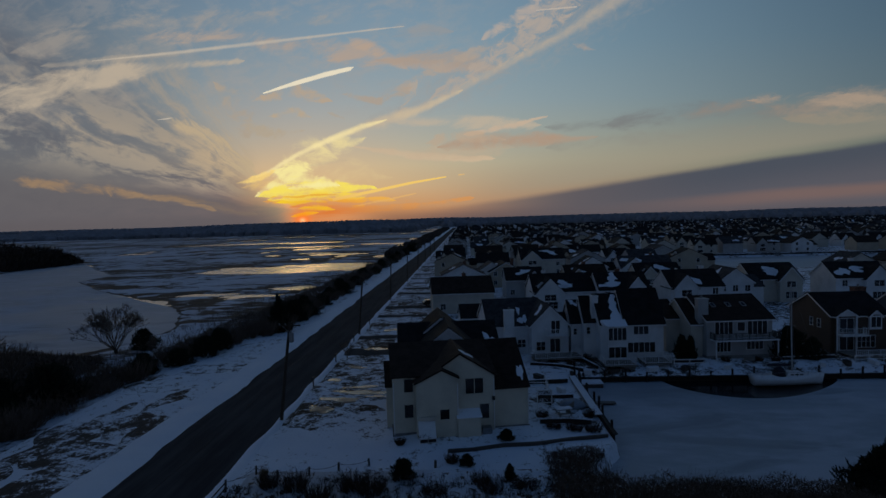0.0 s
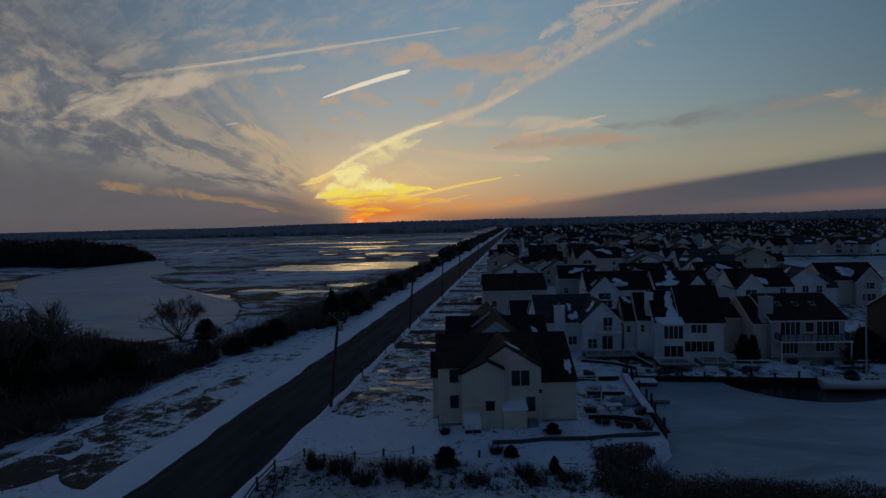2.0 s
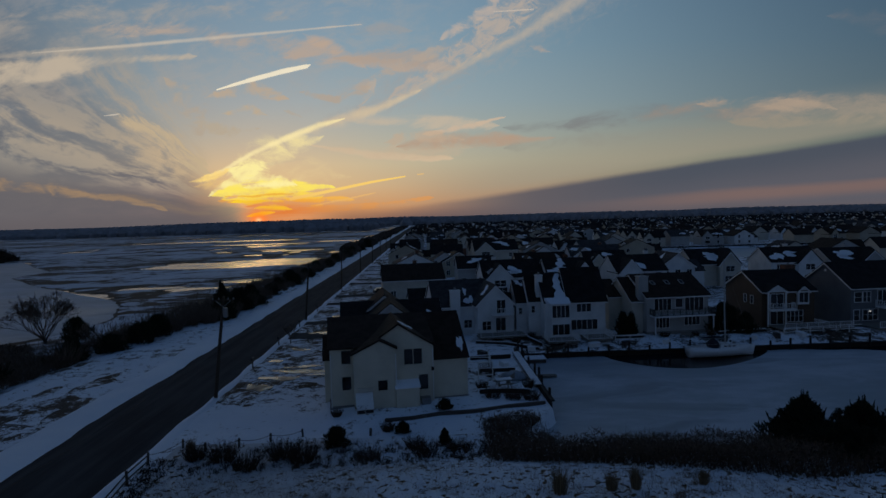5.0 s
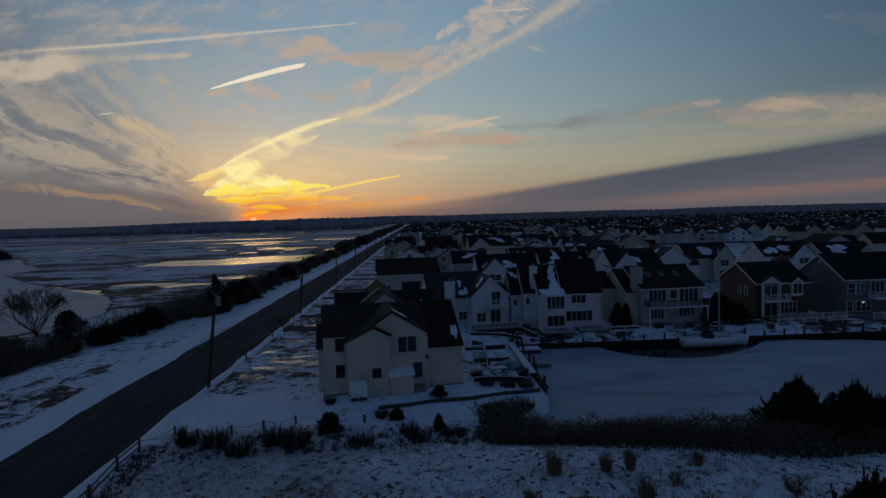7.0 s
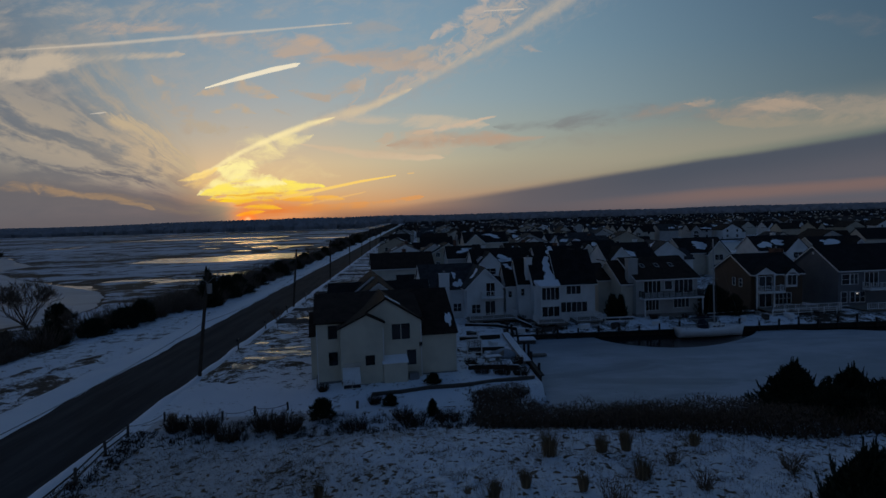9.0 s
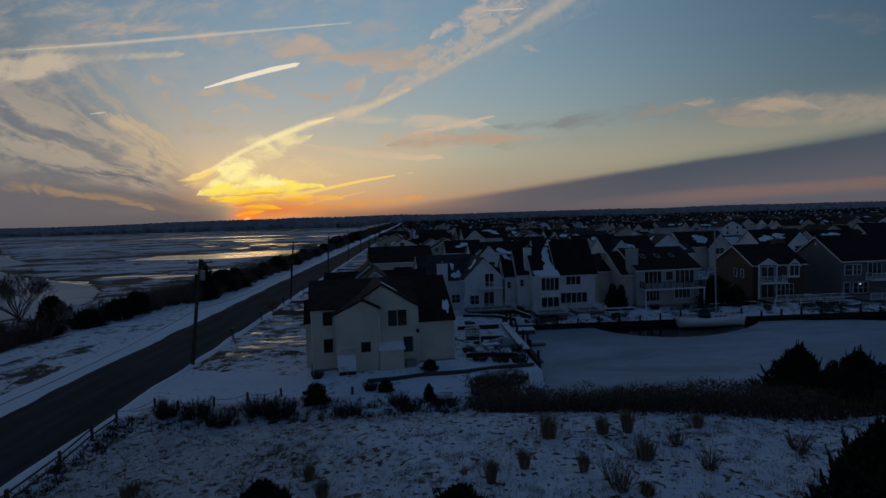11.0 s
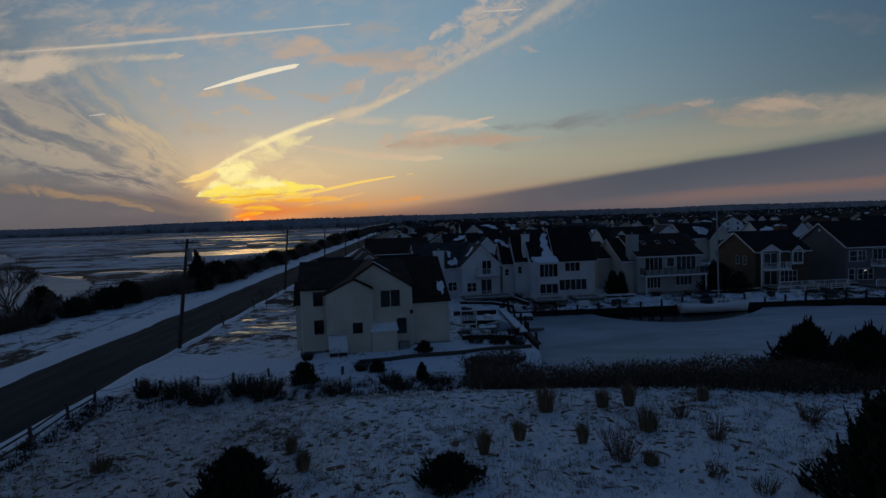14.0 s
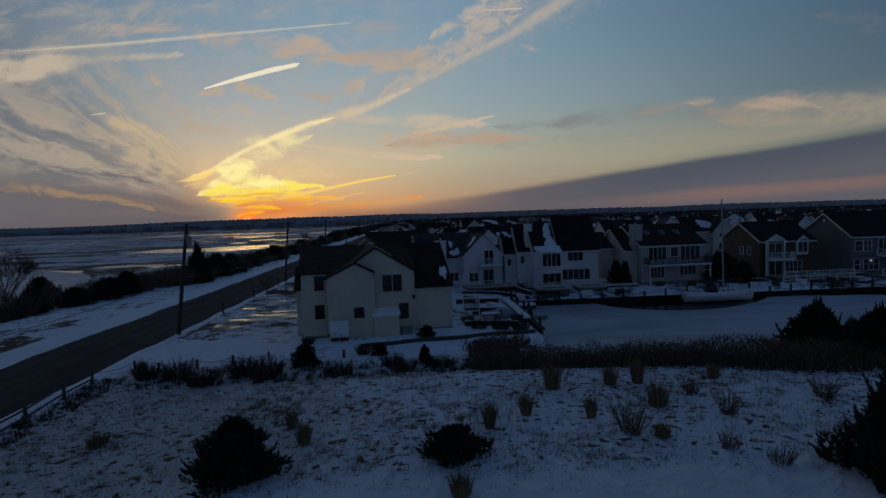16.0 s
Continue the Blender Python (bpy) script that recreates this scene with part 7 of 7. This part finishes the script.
scatter("fence_weeds", "dark weeds along the fence foot", 3000, (-19.6, -17.6, 27, 43), 0.35, M_SHRUB, 8, 0.03, 1.0, 10, "grass")


def mailbox(x, y):
    t = thing("mailbox", "dark roadside mailbox on a timber post", "mailbox", "mailboxes", "", pose(x, y, gz(x, y), 0, 0, 90))
    part("post", box(bmesh.new(), -0.07, 0.07, -0.07, 0.07, -0.3, 1.05), M_POST, t)
    bm = bmesh.new()
    n = 8
    prof = [(-0.13, 0)] + [(0.13 * math.cos(math.pi - math.pi * k / n), 0.18 + 0.13 * math.sin(math.pi * k / n)) for k in range(n + 1)] + [(0.13, 0)]
    vs = [(yy, p, 1.05 + q) for yy in (-0.3, 0.3) for p, q in prof]
    m = len(prof)
    add_mesh(bm, vs, [tuple(range(m))[::-1], tuple(range(m, 2 * m))] + [(i, (i + 1) % m, (i + 1) % m + m, i + m) for i in range(m)])
    bmesh.ops.recalc_face_normals(bm, faces=bm.faces[:])
    b = part("box", bm, M_DARK, t)
    part("flag", box(bmesh.new(), 0.0, 0.2, -0.16, -0.135, 1.3, 1.4), M_DARK, b)


for x, y in ((-19.9, 69.6), (-20.0, 82.6), (-20.0, 96.5), (-20.0, 113.0)):
    mailbox(x, y)

# ---- dock, boat and yard things ----
pier = thing("dock", "small timber dock under snow beside the bulkhead", "dock")
for k in range(16):
    part("deck_plank", box(bmesh.new(), 13.1, 14.0, 57.6 + k * 0.9, 58.45 + k * 0.9, 0.30, 0.38), M_DECK, pier)
    part("snow_cover", box(bmesh.new(), 13.14, 13.96, 57.62 + k * 0.9, 58.46 + k * 0.9, 0.38, 0.46 + 0.02 * (k % 3)), M_CLEAN, pier)
for x, y, q in ((14.25, 60.3, 1.5), (14.25, 66.5, 1.1), (14.25, 71.0, 1.7)):
    part("pile", tube(bmesh.new(), [(x, y, -2), (x, y, q)], [0.15, 0.13], 8), M_PILING, pier)
fl = thing("floating_dock", "snow-covered floating dock frozen into the ice", "dock")
part("float", box(bmesh.new(), 14.5, 17.6, 72.0, 73.8, -1.4, -0.75), M_POST, fl)
part("snow_cover", box(bmesh.new(), 14.48, 17.62, 71.98, 73.82, -0.75, -0.62), M_CLEAN, fl)
bd = thing("finger_dock", "narrow plank walkway low on the ice", "dock")
part("walkway", box(bmesh.new(), 14.0, 17.4, 65.2, 65.9, -1.12, -0.95), M_DECK, bd)
scr = thing("trellis", "white-framed lattice screen beside the house", "screen", "", "", pose(7.5, 60.0, 0.1, 0, 0, 5))
fb = bmesh.new()
for a, b in (((0, 0, 0), (0, 0, 2.2)), ((1.6, 0, 0), (1.6, 0, 2.2)), ((0, 0, 2.2), (1.6, 0, 2.2)), ((0, 0, 0.8), (1.6, 0, 0.8))):
    bar(fb, a, b, 0.1, 0.1, (0, 1, 0))
part("frame", fb, M_WHITE, scr)
lt = bmesh.new()
for k in range(9):
    bar(lt, (0.1 + k * 0.175, 0.02, 0.8), (0.1 + k * 0.175, 0.02, 2.15), 0.04, 0.03, (0, 1, 0))
    bar(lt, (0.05, 0.04, 0.88 + k * 0.15), (1.55, 0.04, 0.88 + k * 0.15), 0.03, 0.03)
part("lattice", lt, M_POST, scr)
pt = thing("picnic_table", "snow-topped wooden picnic table on the terrace", "table", "", "", pose(10.0, 58.2, 0.12, 0, 0, 12))
part("tabletop", box(bmesh.new(), -0.9, 0.9, -0.4, 0.4, 0.70, 0.76), M_DECK, pt)
part("snow_cover", box(bmesh.new(), -0.86, 0.86, -0.37, 0.37, 0.76, 0.86), M_CLEAN, pt)
for s in (-1, 1):
    part("bench", box(bmesh.new(), -0.9, 0.9, s * 0.75 - 0.14, s * 0.75 + 0.14, 0.42, 0.47), M_DECK, pt)
    lg = bmesh.new()
    bar(lg, (0.6 * s, -0.7, 0), (0.6 * s, -0.2, 0.7), 0.08)
    bar(lg, (0.6 * s, 0.7, 0), (0.6 * s, 0.2, 0.7), 0.08)
    bar(lg, (0.6 * s, -0.85, 0.4), (0.6 * s, 0.85, 0.4), 0.08)
    part("leg_frame", lg, M_DECK, pt)
tarp = thing("covered_pile", "low pile under a pale tarpaulin in the side yard", "cover", "", "", pose(11.6, 61.4, 0.1, 0, 0, -10))
tb = bmesh.new()
bmesh.ops.create_icosphere(tb, subdivisions=3, radius=1.0)
for v in tb.verts:
    v.co = Vector((v.co.x * 1.5, v.co.y * 1.0, max(-0.1, v.co.z * 0.75 + 0.08 * math.sin(5 * v.co.x + 3 * v.co.y))))
part("tarpaulin", tb, M_TARP, tarp, "", True)
edging = thing("timber_edging", "dark timber garden edging half buried in snow", "edging")
eb = [(-2.0, 49.0), (0.5, 49.2), (3.0, 50.0), (6.5, 50.4), (9.5, 51.2), (13.2, 52.6)]
for a, b in zip(eb, eb[1:]):
    part("sleeper", bar(bmesh.new(), (*a, gz(*a) + 0.12), (*b, gz(*b) + 0.12), 0.24, 0.34), M_POST, edging)

# timber walls, beds and small things of the waterside yards
def garden_wall(points, hh, label):
    t = thing("garden_wall", label, "wall", "garden walls")
    for a, b in zip(points, points[1:]):
        part("sleeper", bar(bmesh.new(), (*a, gz(*a) + hh / 2 - 0.1), (*b, gz(*b) + hh / 2 - 0.1), 0.26, hh), M_PILING, t)
        part("snow_cap", bar(bmesh.new(), (*a, gz(*a) + hh - 0.06), (*b, gz(*b) + hh - 0.06), 0.20, 0.07), M_CLEAN, t)


garden_wall([(7.2, 55.6), (10.0, 56.2), (12.4, 56.0)], 0.55, "low dark timber wall beside the house, capped with snow")
garden_wall([(8.0, 63.5), (12.2, 64.4)], 0.5, "low dark timber wall across the side yard")
garden_wall([(7.4, 69.0), (12.6, 70.2)], 0.6, "dark timber wall at the head of the side yard")
garden_wall([(9.0, 79.2), (13.4, 78.0), (17.6, 76.4)], 0.5, "dark timber wall stepping down to the lagoon")
garden_wall([(14.6, 83.0), (16.8, 80.6), (18.2, 77.6)], 0.6, "dark timber wall between two waterside yards")
garden_wall([(28.6, 79.4), (33.6, 79.6)], 0.4, "low timber edging before the evergreens")
garden_wall([(45.0, 80.0), (52.5, 80.6)], 0.5, "low timber wall before the brown house")


def dock_box(x, y, ang, w, snowy):
    t = thing("dock_box", "low storage box at the water's edge", "box", "dock boxes", "", pose(x, y, gz(x, y) - 0.03, 0, 0, ang))
    part("body", box(bmesh.new(), -w / 2, w / 2, -0.3, 0.3, 0, 0.55), M_WHITE if snowy else M_POST, t)
    part("lid", box(bmesh.new(), -w / 2 - 0.04, w / 2 + 0.04, -0.34, 0.34, 0.55, 0.66), M_CLEAN if snowy else M_DARK, t)


for k, (x, y) in enumerate([(16.5, 76.2), (20.2, 76.5), (25.5, 76.8), (30.0, 76.9), (36.0, 77.2), (44.5, 77.3), (49.0, 77.6), (52.4, 77.8), (56.0, 77.9), (60.5, 78.0), (11.2, 66.4), (9.2, 71.6)]):
    dock_box(x, y, 11 * k, 1.0 + 0.3 * (k % 3), k % 2 == 0)


def bench(x, y, ang):
    t = thing("garden_bench", "snow-dusted wooden bench facing the lagoon", "bench", "benches", "", pose(x, y, gz(x, y), 0, 0, ang))
    part("seat", box(bmesh.new(), -0.75, 0.75, -0.22, 0.22, 0.42, 0.47), M_DECK, t)
    part("backrest", box(bmesh.new(), -0.75, 0.75, 0.2, 0.25, 0.5, 0.95), M_DECK, t)
    for sx in (-0.68, 0.68):
        part("leg", box(bmesh.new(), sx - 0.04, sx + 0.04, -0.2, 0.24, -0.1, 0.42), M_DECK, t)


for x, y, a in ((22.4, 76.9, 180), (39.5, 78.8, 175), (57.5, 79.2, 185), (11.0, 60.0, 240)):
    bench(x, y, a)


def yard_fence(points, hh, label):
    t = thing("yard_fence", label, "fence", "yard fences")
    for a, b in zip(points, points[1:]):
        va, vb = Vector((*a, gz(*a))), Vector((*b, gz(*b)))
        n = max(1, int((vb - va).length / 1.8))
        for i in range(n):
            p = va.lerp(vb, i / n)
            part("post", bar(bmesh.new(), p - Vector((0, 0, 0.2)), p + Vector((0, 0, hh)), 0.1, 0.1, (0, 1, 0)), M_WHITE, t)
        for z in (0.35, 0.92):
            part("rail", bar(bmesh.new(), va + Vector((0, 0, hh * z)), vb + Vector((0, 0, hh * z)), 0.05, 0.10), M_WHITE, t)


yard_fence([(54.0, 78.6), (66.0, 79.0)], 1.0, "white rail fence along the waterside yards")
yard_fence([(29.0, 78.2), (33.4, 78.4)], 0.9, "short white rail fence between houses")
yard_fence([(6.8, 66.8), (9.6, 66.6), (9.8, 72.0)], 1.1, "white rail fence behind the first house")
for k, (x, y, hh, ww) in enumerate([(8.4, 54.4, 1.1, 1.6), (10.4, 54.2, 1.3, 1.8), (12.2, 54.0, 1.2, 1.6), (7.6, 57.4, 0.9, 1.1), (12.6, 58.0, 1.0, 0.9), (9.0, 61.8, 0.8, 1.0), (14.8, 79.0, 0.9, 1.2), (17.6, 82.4, 1.0, 1.4), (36.8, 79.6, 0.9, 1.2), (41.5, 79.8, 0.8, 1.0), (43.8, 79.6, 0.9, 1.2), (63.0, 80.4, 0.9, 1.2)]):
    set_at(shrub("shrub", "dark clipped shrub in a waterside garden bed", hh, ww, 120 + k, 130), x, y)

# sailboat
sb = thing("sailboat", "white sailboat with dark canvas dodger berthed at the bulkhead", "boat", "", "", pose(41.2, 72.2, -0.93, 0, 0, 2))
L, B = 9.0, 2.8
st_n, vs, fs = 15, [], []
for i in range(st_n):
    k = i / (st_n - 1)
    x = -L / 2 + L * k
    wd = B / 2 * (0.72 + 0.28 * math.sin(math.pi * min(1, k * 1.25))) * (1 - max(0, (k - 0.45) / 0.55) ** 2.2)
    sheer = 0.95 + 0.30 * (k - 0.35) ** 2 + 0.12 * k
    for q, (fw, fz) in enumerate(((0.0, -0.25), (0.55, -0.15), (0.92, 0.25), (1.0, 0.65), (0.98, 1.0))):
        vs.append((x + (0.0 if k < 1 else 0.25 * fz), wd * fw + 0.005, sheer * fz if fz > 0 else fz))
m = 5
allv = vs + [(x, -y, z) for x, y, z in vs]
off = len(vs)
for i in range(st_n - 1):
    for q in range(m - 1):
        a = i * m + q
        fs.append((a, a + m, a + m + 1, a + 1))
        fs.append((off + a + 1, off + a + m + 1, off + a + m, off + a))
    fs.append((i * m + m - 1, (i + 1) * m + m - 1, off + (i + 1) * m + m - 1, off + i * m + m - 1))
fs.append(tuple(range(m)) + tuple(off + q for q in range(m - 1, -1, -1)))
part("hull", mesh_bm(allv, fs), M_HULL, sb, "", True)
cb = bmesh.new()
cz = [(-0.6, 0.85, 0.95), (-0.4, 0.75, 1.5), (1.6, 0.6, 1.42), (2.4, 0.35, 1.1)]
vs = [(x, s * w, z) for x, w, z in cz for s in (-1, 1)] + [(x, s * w * 1.1, 0.9) for x, w, z in cz for s in (-1, 1)]
add_mesh(cb, vs, [(0, 2, 3, 1), (2, 4, 5, 3), (4, 6, 7, 5), (8, 10, 2, 0), (10, 12, 4, 2), (12, 14, 6, 4), (1, 3, 11, 9), (3, 5, 13, 11), (5, 7, 15, 13), (0, 1, 9, 8), (6, 14, 15, 7)])
bmesh.ops.recalc_face_normals(cb, faces=cb.faces[:])
cabin = part("cabin", cb, M_HULL, sb)
for k in range(3):
    for s in (-1, 1):
        part("porthole", bar(bmesh.new(), (-0.1 + 0.6 * k, s * 0.80, 1.22), (0.3 + 0.6 * k, s * 0.77, 1.22), 0.06, 0.14), M_GLASS, cabin)
db = bmesh.new()
bmesh.ops.create_icosphere(db, subdivisions=3, radius=1.0)
for v in db.verts:
    v.co = Vector((-1.1 + v.co.x * 0.75, v.co.y * 0.95, 1.0 + max(0, v.co.z) * 1.15))
part("dodger", db, M_CANVAS, sb, "dark canvas dodger", True)
mast = part("mast", tube(bmesh.new(), [(0.6, 0, 0.3), (0.45, 0, 6), (0.35, 0, 12.7)], [0.10, 0.09, 0.07], 8), M_GREY, sb)
part("spreader", bar(bmesh.new(), (0.45, -0.9, 7.5), (0.45, 0.9, 7.5), 0.05), M_METAL, mast)
part("boom", tube(bmesh.new(), [(0.4, 0, 2.1), (-2.8, 0, 2.2)], [0.07, 0.06], 6), M_METAL, mast)
part("furled_sail", tube(bmesh.new(), [(0.2, 0, 2.27), (-1.2, 0, 2.36), (-2.7, 0, 2.32)], [0.08, 0.15, 0.08], 8), M_CANVAS, mast)
sg = bmesh.new()
for p in ((-4.1, 0, 1.1), (4.3, 0, 1.2), (0.3, -1.2, 1.0), (0.3, 1.2, 1.0)):
    tube(sg, [p, (0.36, 0, 12.5)], [0.008, 0.008], 3)
part("rigging", sg, M_METAL, sb)
rl = bmesh.new()
for s in (-1, 1):
    for k in range(6):
        x = -3.9 + 1.5 * k
        bar(rl, (x, s * 1.05 * (1 if k < 4 else 0.75), 1.0), (x, s * 1.05 * (1 if k < 4 else 0.75), 1.6), 0.03, 0.03, (0, 1, 0))
    bar(rl, (-3.9, s * 1.05, 1.6), (0.6, s * 1.05, 1.6), 0.025)
    bar(rl, (0.6, s * 1.05, 1.6), (3.6, s * 0.72, 1.65), 0.025)
part("guard_rail", rl, M_METAL, sb)

# parked car beside the low house
car = thing("parked_car", "dark estate car parked on the snowy drive", "car", "", "", pose(-8.5, 137.0, 0.1, 0, 0, 20))
prof = [(-2.3, 0.35), (-2.3, 0.95), (-1.6, 1.45), (0.5, 1.48), (1.2, 0.98), (2.2, 0.85), (2.3, 0.4)]
vs = [(x, s * (0.9 if z < 1.2 else 0.72), z) for s in (-1, 1) for x, z in prof]
bm = mesh_bm(vs, [tuple(range(7))[::-1], tuple(range(7, 14))] + [(i, (i + 1) % 7, (i + 1) % 7 + 7, i + 7) for i in range(7)])
bmesh.ops.recalc_face_normals(bm, faces=bm.faces[:])
body = part("body", bm, M_CAR, car)
part("windscreen", mesh_bm([(0.56, -0.7, 1.45), (0.56, 0.7, 1.45), (1.17, 0.82, 1.03), (1.17, -0.82, 1.03)], [(0, 1, 2, 3)]), M_GLASS, body)
for x in (-1.4, 1.4):
    for s in (-1, 1):
        w = part("wheel", tube(bmesh.new(), [(x, s * 0.92, 0.33), (x, s * 0.72, 0.33)], [0.33, 0.33], 16), M_TYRE, car)
        part("rim", tube(bmesh.new(), [(x, s * 0.93, 0.33), (x, s * 0.9, 0.33)], [0.2, 0.2], 12), M_METAL, w)
